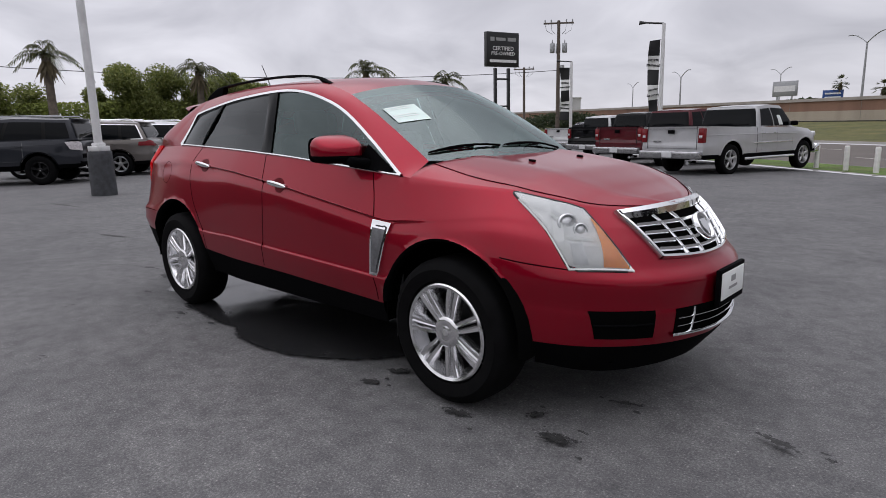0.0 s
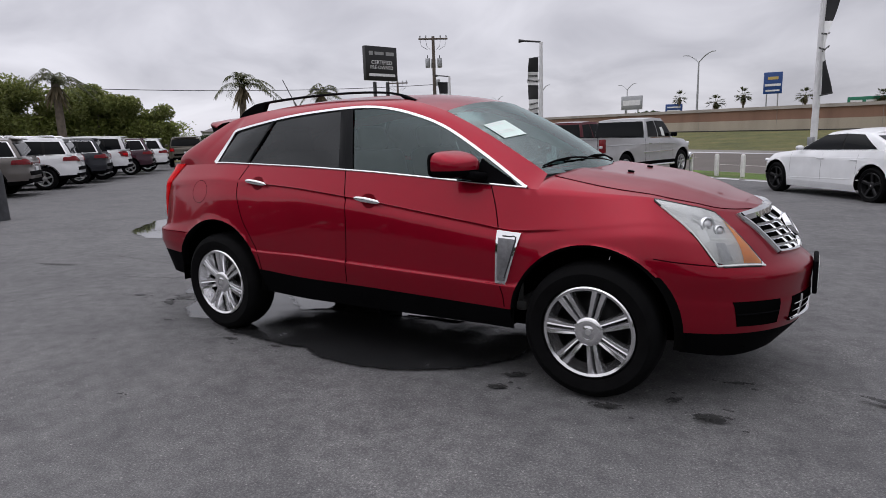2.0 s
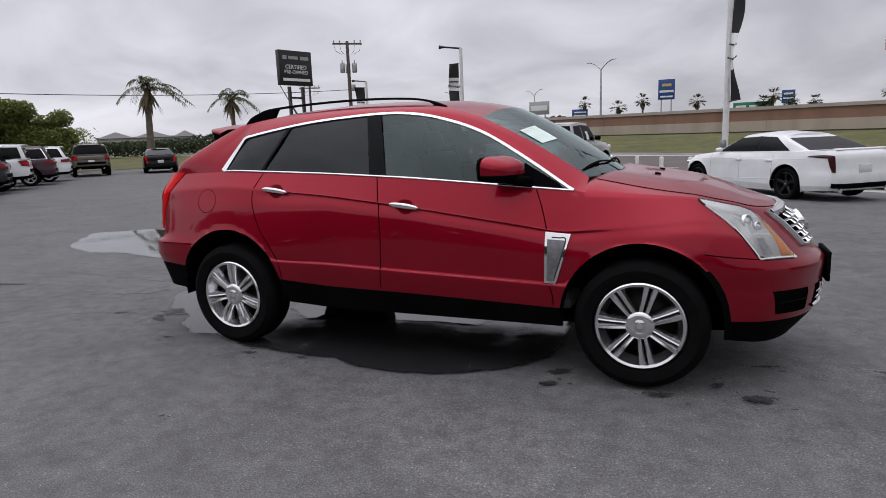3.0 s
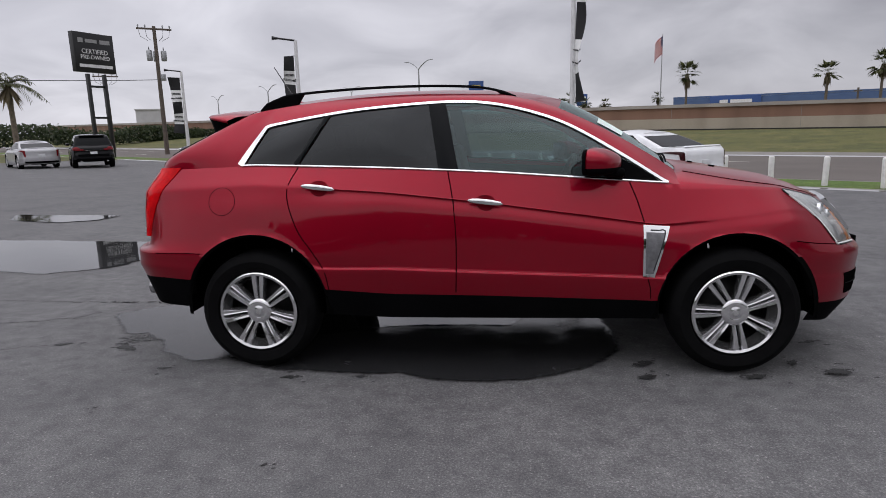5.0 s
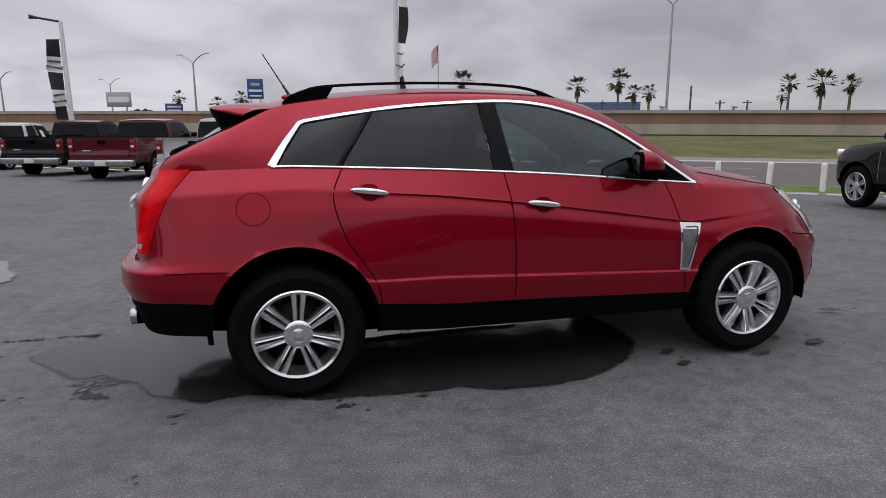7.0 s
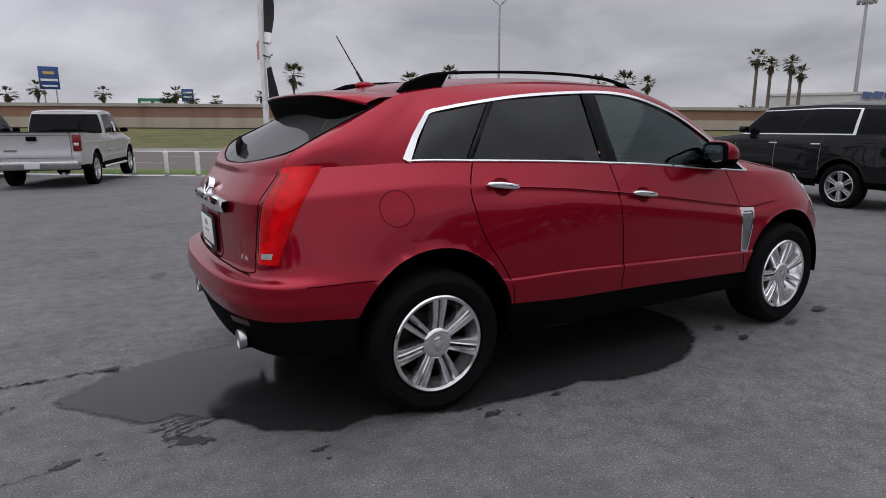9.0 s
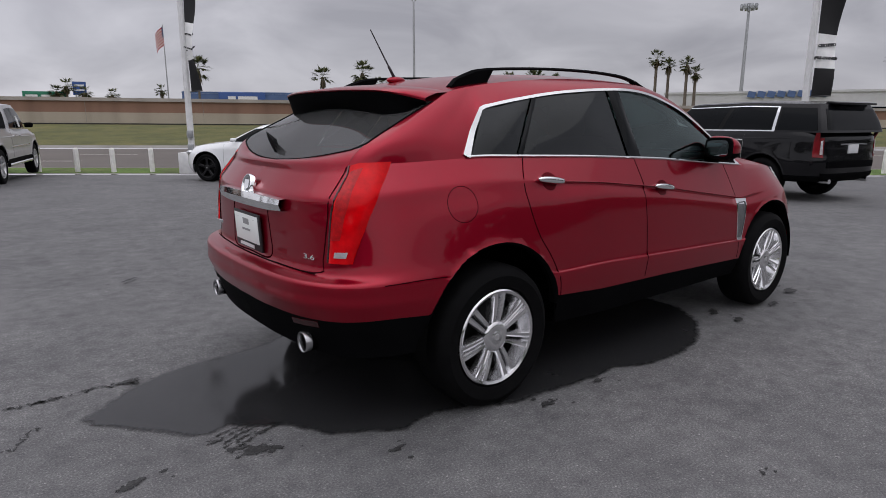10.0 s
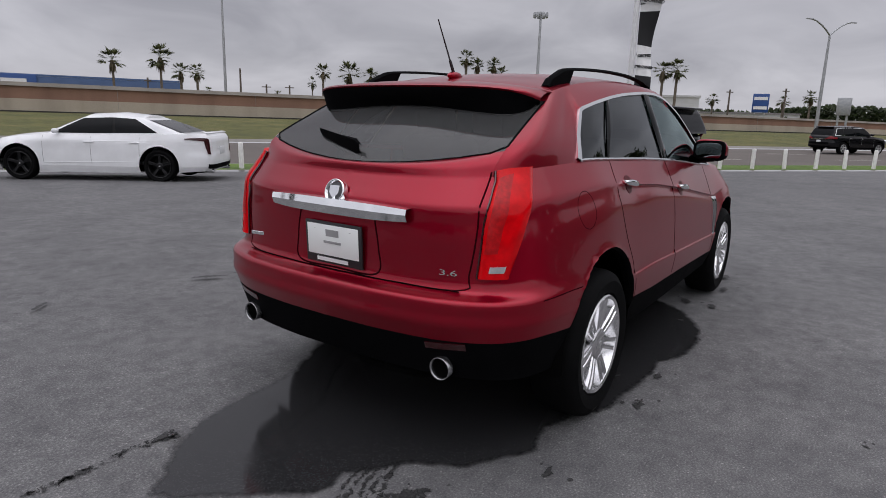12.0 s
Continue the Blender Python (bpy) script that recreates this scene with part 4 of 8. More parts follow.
    for c in hood_cols:
        p = top[c]
        t = (p[0] - hx0) / (top[hood_cols[-1]][0] - hx0)
        edge_a = np.interp(t, [0, 0.3, 0.6, 1.0], [0.84, 0.90, 0.95, 0.965])
        rows.append(hood_row(p, t, np.linspace(-edge_a, edge_a, 27)))
        strips.append(hood_row(p, t, np.linspace(-1, -edge_a, 8)))
    rows.insert(0, rows[0] - [0.07, 0, 0.016])
    strips.insert(0, strips[0] - [0.07, 0, 0.016])
    hood, strips = np.array(rows), np.array(strips)
    pv = grid_vf(hood)
    pv = (pv[0], [tuple(reversed(q)) for q in pv[1]])
    record(*pv)
    mesh("hood", *pv, M_RED, car, "sculpted red hood with a raised centre")
    # fender tops outside the hood
    pv = grid_vf(strips)
    pv = (pv[0], [tuple(reversed(q)) for q in pv[1]])
    both = merge(pv, mirror_y(pv))
    shell.append(both)
    record(*both)
    for sg in (1, -1):
        tube("hood_gap", [tuple(p * [1, sg, 1] + [0, 0, 0.0005]) for p in hood[1:-1:2, 0]], 0.003, M_SHUT, car, 6)
    # cowl strip below the windscreen
    cw = np.array([[ws_bot[i] + np.array([0.012, 0, -0.004]), ws_bot[i] + np.array([-0.035, 0, 0.022]), ws_bot[i] + np.array([-0.10, 0, 0.02])] for i in range(3, 22)])
    mesh("cowl", *grid_vf(cw), M_BLACKP, car, "black plastic wiper cowl")
    # tailgate top, rear glass
    corner = edge_rear
    i_mid = np.argmin(np.abs(edge_rear[:, 0] + 1.993))
    k = 1 - np.abs(a := np.linspace(-1, 1, 25)) ** 2
    gb = edge_rear[i_mid]
    glass_bot = np.column_stack([gb[0] - 0.128 * k, gb[1] * -a, gb[2] - 0.076 * k])
    gt = edge_rear[-1]
    glass_top = np.column_stack([gt[0] - 0.07 * k, gt[1] * -a, gt[2] + 0.030 * k])
    gl = edge_rear[i_mid:]
    rg = coons(glass_bot, glass_top, gl, gl * [1, -1, 1], 25, 16, (-0.010, 0, 0.004))
    mesh("rear_glass", *facing(grid_vf(rg), (0, 0, 0.8)), M_GLASS_R, car, "dark privacy glass of the tailgate")
    record(*grid_vf(rg))
    rim_g = np.vstack([rg[0, ::-1], rg[1:, 0], rg[-1, 1:]])
    tube("glass_edge", [tuple(p) for p in rim_g[::2]], 0.0045, M_BLACKP, car, 6)
    rear_row = top[(top[:, 0] <= XR)]
    rr = np.vstack([rear_row[::-1], rear_row[1:] * [1, -1, 1]])
    rr[0] = re0
    rr[-1] = re0 * [1, -1, 1]
    gu = edge_rear[: i_mid + 1]
    tg = coons(rr, glass_bot, gu, gu * [1, -1, 1], 41, 12, (-0.013, 0, 0.009))
    shell.append(grid_vf(tg))
    record(*grid_vf(tg))
    body = mesh("body_shell", *merge(*shell), M_RED, car, "glossy dark red pearl paint", sharp=48)
    blend_seams(body)

    tree = BVHTree.FromPolygons([Vector(p) for p in polys_v], polys_f)

    def hit(origin, way):
        loc, nor, _, _ = tree.ray_cast(Vector(origin), Vector(way))
        if loc is None:
            loc, nor, _, _ = tree.find_nearest(Vector(origin) + Vector(way))
        if nor.dot(Vector(way)) > 0:
            nor = -nor
        return np.array(loc), np.array(nor)

    def on_side(x, z, s=-1):
        return hit((x, s * 3.0, z), (0, -s, 0))

    def on_front(y, z):
        return hit((4.0, y, z), (-1, 0, 0))

    def on_rear(y, z):
        return hit((-4.0, y, z), (1, 0, 0))

    def on_top(x, y):
        return hit((x, y, 3.0), (0, 0, -1))

    def line_on(fn, ctrl, n, half, thick, name, mat, label="", parent=car):
        """A ribbon laid on the body along a curve in that face's plane."""
        c = curve_pts(ctrl, n)
        pts, nrm = zip(*[fn(*q) for q in c])
        pts, nrm = np.array(pts), np.array(nrm)
        tan = np.gradient(pts, axis=0)
        wid = np.cross(nrm, tan)
        wid /= np.linalg.norm(wid, axis=1)[:, None] + 1e-9
        return mesh(name, *strip_vf(pts, nrm, wid, half, thick), mat, parent, label, sharp=40)

    def patch_on(fn, quad, nu, nv, lift, name, mat, label="", parent=car, rim=0.012, bulge=0.0):
        """A four-sided plate laid on the body: quad = bottom, top curves of plane points, each from one end to the other."""
        lo, hi = curve_pts(quad[0], nu), curve_pts(quad[1], nu)
        rows, base = [], []
        for p, q in zip(lo, hi):
            col = []
            for t in np.linspace(0, 1, nv):
                loc, nor = fn(*(p + (q - p) * t))
                col.append((loc, nor))
            rows.append(col)
        gp = np.zeros((nu + 2, nv + 2, 3))
        for i in range(nu + 2):
            for j in range(nv + 2):
                ii, jj = min(max(i - 1, 0), nu - 1), min(max(j - 1, 0), nv - 1)
                loc, nor = rows[ii][jj]
                u, w = ii / (nu - 1), jj / (nv - 1)
                h = -rim if (i in (0, nu + 1) or j in (0, nv + 1)) else lift + bulge * 16 * u * (1 - u) * w * (1 - w)
                gp[i, j] = loc + h * nor
        return mesh(name, *grid_vf(gp), mat, parent, label, sharp=50), gp

    for s in (-1, 1):
        side_fn = lambda x, z, s=s: on_side(x, z, s)
        # side windows: front door, rear door, quarter
        def window(name, x0, x1, mat, label, x0t=None, x1t=None):
            x0t, x1t = (x0 if x0t is None else x0t), (x1 if x1t is None else x1t)
            def up(x):
                i = np.interp(x, dlo_t[:, 0], np.arange(60))
                return np.array([np.interp(i, np.arange(60), dlo_t[:, c]) for c in range(3)])
            n = 22
            bot = [belt(x) + [0, 0.004, 0.012] for x in np.linspace(x0, x1, n)]
            tp = [up(x) + [0, 0.004, -0.004] for x in np.linspace(x0t, x1t, n)]
            if x1 >= 0.93:
                tp[-1] = bot[-1] + np.array([0, 0, 0.003])
            gw = coons(bot, tp, [bot[0], tp[0]], [bot[-1], tp[-1]], n, 8, (0, -0.010, 0))
            vf = grid_vf(gw)
            mesh(name, *facing(vf if s < 0 else mirror_y(vf), (-0.3, 0, 1.0)), mat, car, label)
            return gw
        window("front_door_window", -0.185, 0.945, M_GLASS_F, "lightly tinted front door glass", -0.26, 0.945)
        window("rear_door_window", -1.13, -0.30, M_GLASS_P, "dark privacy glass in the rear door", -0.945, -0.36)
        window("quarter_window", -1.455, -1.165, M_GLASS_P, "dark fixed quarter glass", -1.318, -0.98)
        # black pillar covers
        for nm, xa, xb, xat, xbt in (("pillar_cover", -0.30, -0.185, -0.36, -0.26), ("quarter_divider", -1.165, -1.13, -0.98, -0.945)):
            def up2(x):
                return np.array([np.interp(x, dlo_t[:, 0], dlo_t[:, c]) if c else x for c in range(3)])
            gw = coons([belt(xa) + [0, 0, 0.012], belt(xb) + [0, 0, 0.012]], [up2(xat), up2(xbt)], [belt(xa) + [0, 0, 0.012], up2(xat)], [belt(xb) + [0, 0, 0.012], up2(xbt)], 5, 10, (0, -0.012, 0))
            gw[:, :, 1] -= 0.003
            vf = grid_vf(gw)
            mesh(nm, *facing(vf if s < 0 else mirror_y(vf), (-0.3, 0, 1.0)), M_CARGLASS, car, "gloss black pillar cover")
        # chrome round the side windows
        loop = [belt(x) + [0, 0, 0.006] for x in np.linspace(-1.49, 0.985, 50)]
        loop_t = [p + np.array([0, 0, 0.004]) for p in dlo_t[::-1]]
        tri = [belt(0.985) + [0, 0, 0.006]] + loop_t + [np.array((-1.42, -0.722, 1.33)), belt(-1.49) + [0, 0, 0.006]]
        for nm, pts, wd in (("belt_trim", loop, 0.0075), ("window_trim", resample(tri, 90), 0.013)):
            pts = np.array(pts)
            tan = np.gradient(pts, axis=0)
            nrm = np.tile([0, -0.90, 0.44], (len(pts), 1))
            wid = np.cross(nrm, tan)
            wid /= np.linalg.norm(wid, axis=1)[:, None]
            if nm == "window_trim":
                n_end = 12
                half = np.full(len(pts), 0.0078)
                half[-12:] = np.linspace(0.0078, 0.020, 12)
                rows = []
                for p, w, h, q in zip(pts, wid, half, nrm):
                    rows.append([p - h * w - 0.006 * q, p - h * w + 0.006 * q, p + h * w + 0.006 * q, p + h * w - 0.006 * q])
                vf = grid_vf(np.array(rows))
            else:
                vf = strip_vf(pts, nrm, wid, wd, 0.008)
            mesh(nm, *(vf if s < 0 else mirror_y(vf)), M_CHROME, car, "bright chrome window trim", sharp=40)
        # shut lines
        for ctrl in ([(-0.245, 1.165), (-0.215, 1.0), (-0.20, 0.80), (-0.20, 0.60), (-0.205, 0.475)],
                     [(-1.135, 1.20), (-1.185, 1.09), (-1.175, 0.98), (-1.12, 0.83), (-1.045, 0.72), (-0.975, 0.60), (-0.955, 0.49)],
                     [(0.775, 1.085), (0.815, 0.98), (0.85, 0.86)], [(0.87, 0.555), (0.885, 0.50), (0.89, 0.44)]):
            line_on(side_fn, ctrl, 24, 0.0035, 0.0012, "shut_line", M_SHUT)
        line_on(side_fn, [(-2.02, 0.712), (-1.85, 0.716), (-1.72, 0.712)], 12, 0.0025, 0.001, "shut_line", M_SHUT)
        line_on(side_fn, [(1.66, 0.755), (1.78, 0.735), (1.93, 0.715)], 12, 0.003, 0.0012, "shut_line", M_SHUT)
        # handles
        for hx, hz in ((-1.0, 1.090), (-0.03, 0.996)):
            loc, nor = side_fn(hx, hz)
            tilt = 7.0
            patch_on(side_fn, ([(hx - 0.062, hz - 0.004), (hx - 0.035, hz - 0.040), (hx, hz - 0.054), (hx + 0.035, hz - 0.046), (hx + 0.062, hz - 0.012)], [(hx - 0.062, hz + 0.008), (hx - 0.035, hz + 0.028), (hx, hz + 0.035), (hx + 0.035, hz + 0.026), (hx + 0.062, hz)]), 13, 7, 0.0015, "handle_cup", M_CUP, "dark red cup behind the handle")
            rows = []
            for q in np.linspace(-1, 1, 15):
                e = math.sqrt(max(0.0, 1 - abs(q) ** 8)) + 0.02
                hh, dd = (0.0165 - 0.006 * q * q) * e, 0.010 * e
                rows.append([(q * 0.102, s * (0.006 - 0.008 * q * q) + dd * math.cos(a_), hh * math.copysign(abs(math.sin(a_)) ** 0.7, math.sin(a_)) - 0.003 * q * q) for a_ in np.linspace(0, 2 * math.pi, 17)])
            hm4 = pose(hx, loc[1] + s * 0.020, hz, 0, tilt, 0)
            v, f = grid_vf(np.array(rows))
            h = mesh("door_handle", *facing(([tuple(hm4 @ Vector(p)) for p in v], f), (hx, loc[1] + s * 0.02, hz)), M_CHROME, car, "chrome pull handle")
            for ex in (-0.075, 0.075):
                box("handle_mount", (0.03, 0.03, 0.022), (hx + ex, loc[1] + s * 0.010, hz - ex * 0.12), M_CHROME, h, 0.006)
        # fender vent
        patch_on(side_fn, ([(0.842, 0.566), (0.905, 0.562)], [(0.842, 0.852), (0.985, 0.842)]), 8, 12, 0.012, "fender_vent", M_CHROME, "chrome fender vent surround")
        patch_on(side_fn, ([(0.855, 0.585), (0.898, 0.582)], [(0.856, 0.812), (0.962, 0.806)]), 6, 10, 0.0145, "vent_face", M_VENT, "dark brushed vent face")
        line_on(side_fn, [(0.898, 0.60), (0.935, 0.72), (0.958, 0.815), (0.925, 0.820), (0.88, 0.822)], 20, 0.006, 0.016, "vent_slot", M_INK)
        # mirror
        y0 = s
        mroot = new("mirror")
        mroot.parent = car
        bm = bmesh.new()
        bmesh.ops.create_uvsphere(bm, u_segments=28, v_segments=18, radius=1.0)
        for vv in bm.verts:
            x, y, z = vv.co
            sx, sy, sz = math.copysign(abs(x) ** 0.75, x), math.copysign(abs(y) ** 0.60, y), math.copysign(abs(z) ** 0.65, z)
            out = (sy * s + 1) / 2
            nose = max(0.0, sx) ** 1.5
            vv.co = (sx * (0.155 - 0.045 * out if sx > 0 else 0.034) - 0.050 * out, 0.118 * sy, 0.074 * sz * (0.82 + 0.18 * out if sz > 0 else 1.0) * (1 - 0.25 * nose) + (0.018 * (1 - out) if sz > 0 else 0) - 0.020 * nose)
        up_bm = bm.copy()
        bmesh.ops.bisect_plane(bm, geom=bm.verts[:] + bm.edges[:] + bm.faces[:], plane_co=(0, 0, -0.030), plane_no=(0, 0, 1), clear_inner=True)
        bmesh.ops.bisect_plane(up_bm, geom=up_bm.verts[:] + up_bm.edges[:] + up_bm.faces[:], plane_co=(0, 0, -0.030), plane_no=(0, 0, 1), clear_outer=True)
        mat4 = pose(0.585, s * 0.900, 1.207, 0, 0, s * 8)
        for b2, nm, mt, lb in ((bm, "mirror_cap", M_RED, "red painted mirror cap"), (up_bm, "mirror_base", M_BLACKP, "black lower mirror shell")):
            bmesh.ops.transform(b2, matrix=mat4, verts=b2.verts)
            part(nm, b2, mt, mroot, lb)
        part("mirror_arm", box_bm((0.13, 0.16, 0.050), (0.68, s * 0.825, 1.142), 0.02, (s * 8, 6, s * 12), 3), M_BLACKP, mroot)
        for nm, size, off, mt in (("mirror_bezel", (0.018, 0.238, 0.150), -0.052, M_BLACKP), ("mirror_glass", (0.006, 0.195, 0.112), -0.063, M_MIRROR)):
            mb = bmesh.new()
            rings = []
            for ex, sc_ in ((size[0] / 2, 1.0), (-size[0] * 0.3, 1.0), (-size[0] / 2, 0.96)):
                rr_ = []
                for t in np.linspace(0, 2 * math.pi, 37)[:-1]:
                    ct, st = math.cos(t), math.sin(t)
                    rr_.append(mb.verts.new((ex, sc_ * size[1] / 2 * math.copysign(abs(ct) ** 0.5, ct), sc_ * size[2] / 2 * math.copysign(abs(st) ** 0.5, st) * (0.90 + 0.10 * ct * s))))
                rings.append(rr_)
            for ra_, rb_ in zip(rings, rings[1:]):
                for i in range(36):
                    mb.faces.new((ra_[i], rb_[i], rb_[(i + 1) % 36], ra_[(i + 1) % 36]))
            mb.faces.new(rings[-1][::-1])
            mb.faces.new(rings[0])
            bmesh.ops.recalc_face_normals(mb, faces=mb.faces[:])
            bmesh.ops.transform(mb, matrix=mat4 @ pose(off, 0, 0, 0, 0, s * 12), verts=mb.verts)
            part(nm, mb, mt, mroot)
        gm = coons([belt(0.66) * [1, 1, 1] + [0, 0, .012], belt(0.93) + [0, 0, .012]], [(0.70, -0.760, 1.235), (0.90, -0.795, 1.12)], [belt(0.66) + [0, 0, .012], (0.70, -0.760, 1.235)], [belt(0.93) + [0, 0, .012], (0.90, -0.795, 1.12)], 4, 4)
        gm[:, :, 1] -= 0.006
        vf = grid_vf(gm)
        mesh("mirror_sail", *(vf if s < 0 else mirror_y(vf)), M_BLACKP, mroot)
        # headlamp: reflector bowl, lamp barrels, amber strip, clear lens
        lamp = new("headlamp")
        lamp.parent = car
        def lamp_fn(u, w, s=s):
            # u: along from the rear tip to the inner front; w: lower to upper edge
            lo = np.array([np.interp(u, [0, 0.30, 0.62, 1.0], [c[i] for c in ((1.64, 0.741, 1.022), (1.80, 0.740, 0.882), (1.931, 0.749, 0.708), (2.104, 0.53, 0.676))]) for i in range(3)])
            hi = np.array([np.interp(u, [0, 0.5, 1.0], [c[i] for c in ((1.63, 0.735, 1.035), (1.80, 0.655, 1.005), (1.905, 0.575, 0.972))]) for i in range(3)])
            q = lo + (hi - lo) * w
            return np.array([q[0], s * q[1], q[2]])
        n_u, n_w = 22, 10
        gl2, gi = np.zeros((n_u, n_w, 3)), np.zeros((n_u, n_w, 3))
        for i, u in enumerate(np.linspace(0, 1, n_u)):
            for j, w in enumerate(np.linspace(0, 1, n_w)):
                q = lamp_fn(u, w)
                loc, nor, _, _ = tree.find_nearest(Vector(q))
                loc, nor = np.array(loc), np.array(nor)
                if nor @ np.array([0.6, s * 0.7, 0.3]) < 0:
                    nor = -nor
                edge = i in (0, n_u - 1) or j in (0, n_w - 1)
                gl2[i, j] = loc + nor * (0.002 if edge else 0.016)
                gi[i, j] = loc + nor * 0.004
        vf = grid_vf(gl2)
        mesh("lens", *facing(vf, (1.2, 0, 0.7)), M_LENS, lamp, "clear headlamp lens")
        rnd = random.Random(4)
        coarse = gi[::3, ::3].copy()
        for i in range(1, coarse.shape[0] - 1):
            for j in range(1, coarse.shape[1] - 1):
                coarse[i, j] += (gl2[i * 3, j * 3] - gi[i * 3, j * 3]) * rnd.uniform(-0.3, 0.75)
        mesh("reflector", *grid_vf(coarse), M_FACET, lamp, "bright silver faceted lamp bowl", smooth=False)
        def bowl(u, w, deep=0.4):
            x, y = u * (n_u - 1), w * (n_w - 1)
            i, j = min(int(x), n_u - 2), min(int(y), n_w - 2)
            g_ = gi * (1 - deep) + gl2 * deep
            a_, b_ = g_[i, j] * (1 - x + i) + g_[i + 1, j] * (x - i), g_[i, j + 1] * (1 - x + i) + g_[i + 1, j + 1] * (x - i)
            return a_ * (1 - y + j) + b_ * (y - j)
        def slab(nm, u0, u1, w0, w1, mt, deep, lean=0.0):
            mesh(nm, *grid_vf(np.array([[bowl(u0 + (u1 - u0) * i / 4 + lean * j / 4, w0 + (w1 - w0) * j / 4, deep) for j in range(5)] for i in range(5)])), mt, lamp)
        # flat slabs over the bowl: dark areas painted grey, pale bands white
        slab("lamp_grey_slab", 0.645, 0.735, 0.08, 0.36, M_HAZE, 0.62, -0.01)
        slab("lamp_grey_slab", 0.44, 0.62, 0.70, 0.76, M_HAZE, 0.62)
        slab("lamp_white_slab", 0.60, 0.82, 0.40, 0.44, M_WHITE, 0.7, 0.02)
        slab("lamp_white_slab", 0.40, 0.60, 0.56, 0.64, M_WHITE, 0.66, 0.02)
        amb = np.array([[bowl(1 - 0.012 - (1 - i / 4) * 0.17 * (1 - 0.75 * j / 8), 0.05 + 0.76 * j / 8) for j in range(9)] for i in range(5)])
        mesh("side_marker", *grid_vf(amb), M_AMBER, lamp, "amber side marker strip")
        rim_pts = np.vstack([gl2[:, 0], gl2[-1, 1:], gl2[::-1, -1][1:], gl2[0, ::-1][1:]])
        tube("lamp_rim", [tuple(p) for p in rim_pts[::2]], 0.0045, M_INK, lamp, 6, "thin black lamp gap")
        edge_w = [tuple(q * 0.9 + r * 0.1) for q, r in zip(gl2[1:, 0], gl2[1:, 2])]
        tube("lamp_edge", edge_w[::2], 0.006, M_WHITE, lamp, 6, "pale inner lamp edge")
        for cu, cw_, rr_ in ((0.64, 0.66, 0.044), (0.75, 0.57, 0.032)):
            q = lamp_fn(cu, cw_)
            loc, nor, _, _ = tree.find_nearest(Vector(q))
            nor = Vector((0.8, s * 0.55, 0.15)).normalized()
            ring = []
            prof = [(rr_, -0.012), (rr_, 0.010), (rr_ * 0.86, 0.013), (rr_ * 0.80, 0.002), (rr_ * 0.55, -0.008)]
            v, f = lathe_vf(prof, 24, "z")
            q4 = nor.to_track_quat("Z", "Y").to_matrix().to_4x4()
            v = [tuple(Matrix.Translation(loc) @ q4 @ Vector(p)) for p in v]
            mesh("barrel", v, f, M_REFLECT, lamp)
            v, f = lathe_vf([(rr_ * 0.78, 0.0), (rr_ * 0.6, 0.010), (rr_ * 0.3, 0.015), (0.0, 0.0165)], 20, "z")
            v = [tuple(Matrix.Translation(loc) @ q4 @ Vector(p)) for p in v]
            mesh("bulb_lens", v, f, M_HAZE, lamp)
        # fog recess
        patch_on(lambda y, z, s=s: on_front(s * y, z), ([(0.47, 0.398), (0.58, 0.405), (0.69, 0.415)], [(0.475, 0.522), (0.58, 0.530), (0.715, 0.540)]), 10, 6, 0.003, "bumper_vent", M_DARK, "black bumper recess")
        line_on(lambda y, z, s=s: on_front(s * y, z), [(0.48, 0.462), (0.60, 0.468), (0.70, 0.476)], 10, 0.005, 0.008, "vent_bar", M_BLACKP)
        # tail lamp
        tail = new("tail_lamp")
        tail.parent = car
        n_u, n_w = 10, 18
        gt2 = np.zeros((n_u + 2, n_w + 2, 3))
        for i in range(n_u + 2):
            for j in range(n_w + 2):
                ii, jj = min(max(i - 1, 0), n_u - 1), min(max(j - 1, 0), n_w - 1)
                u, w = ii / (n_u - 1), jj / (n_w - 1)
                inner = np.array([np.interp(w, [0, 0.5, 1], [c[k] for c in ((-2.185, 0.675, 0.795), (-2.17, 0.690, 1.0), (-2.085, 0.690, 1.208))]) for k in range(3)])
                outer = np.array([np.interp(w, [0, 0.35, 0.75, 1], [c[k] for c in ((-2.125, 0.785, 0.80), (-2.055, 0.800, 0.95), (-1.965, 0.775, 1.10), (-1.885, 0.745, 1.212))]) for k in range(3)])
                q = inner + (outer - inner) * u
                q[1] *= s
                loc, nor, _, _ = tree.find_nearest(Vector(q))
                loc, nor = np.array(loc), np.array(nor)
                if nor @ np.array([-0.8, s * 0.6, 0.1]) < 0:
                    nor = -nor
                rimv = i in (0, n_u + 1) or j in (0, n_w + 1)
                gt2[i, j] = loc + nor * (-0.01 if rimv else 0.020 * (1 - abs(2 * u - 1) ** 4) + 0.004)
        vf = grid_vf(gt2)
        vf2 = vf if s > 0 else (vf[0], [tuple(reversed(x)) for x in vf[1]])
        mesh("lens", *vf2, M_REDLENS, tail, "tall red tail lamp lens", sharp=50)
        lowp = gt2[4:9, 2:4] + np.array([-0.003, s * 0.002, 0])
        mesh("reverse_lens", *grid_vf(lowp), M_REFLECT, tail, "clear reversing lens")
        band = gt2[2:6, 5:-2] + np.array([-0.0025, s * 0.001, 0])
        mesh("led_band", *grid_vf(band), M_LEDRED, tail, "darker ribbed light band", sharp=50)
        tube("lamp_edge", [tuple(p + np.array([-0.002, 0, 0])) for p in gt2[1, 1:-1]], 0.005, M_DKLENS, tail, 6, "smoked inner lamp edge")
        # roof rail
        rrail = new("roof_rail")
        rrail.parent = car
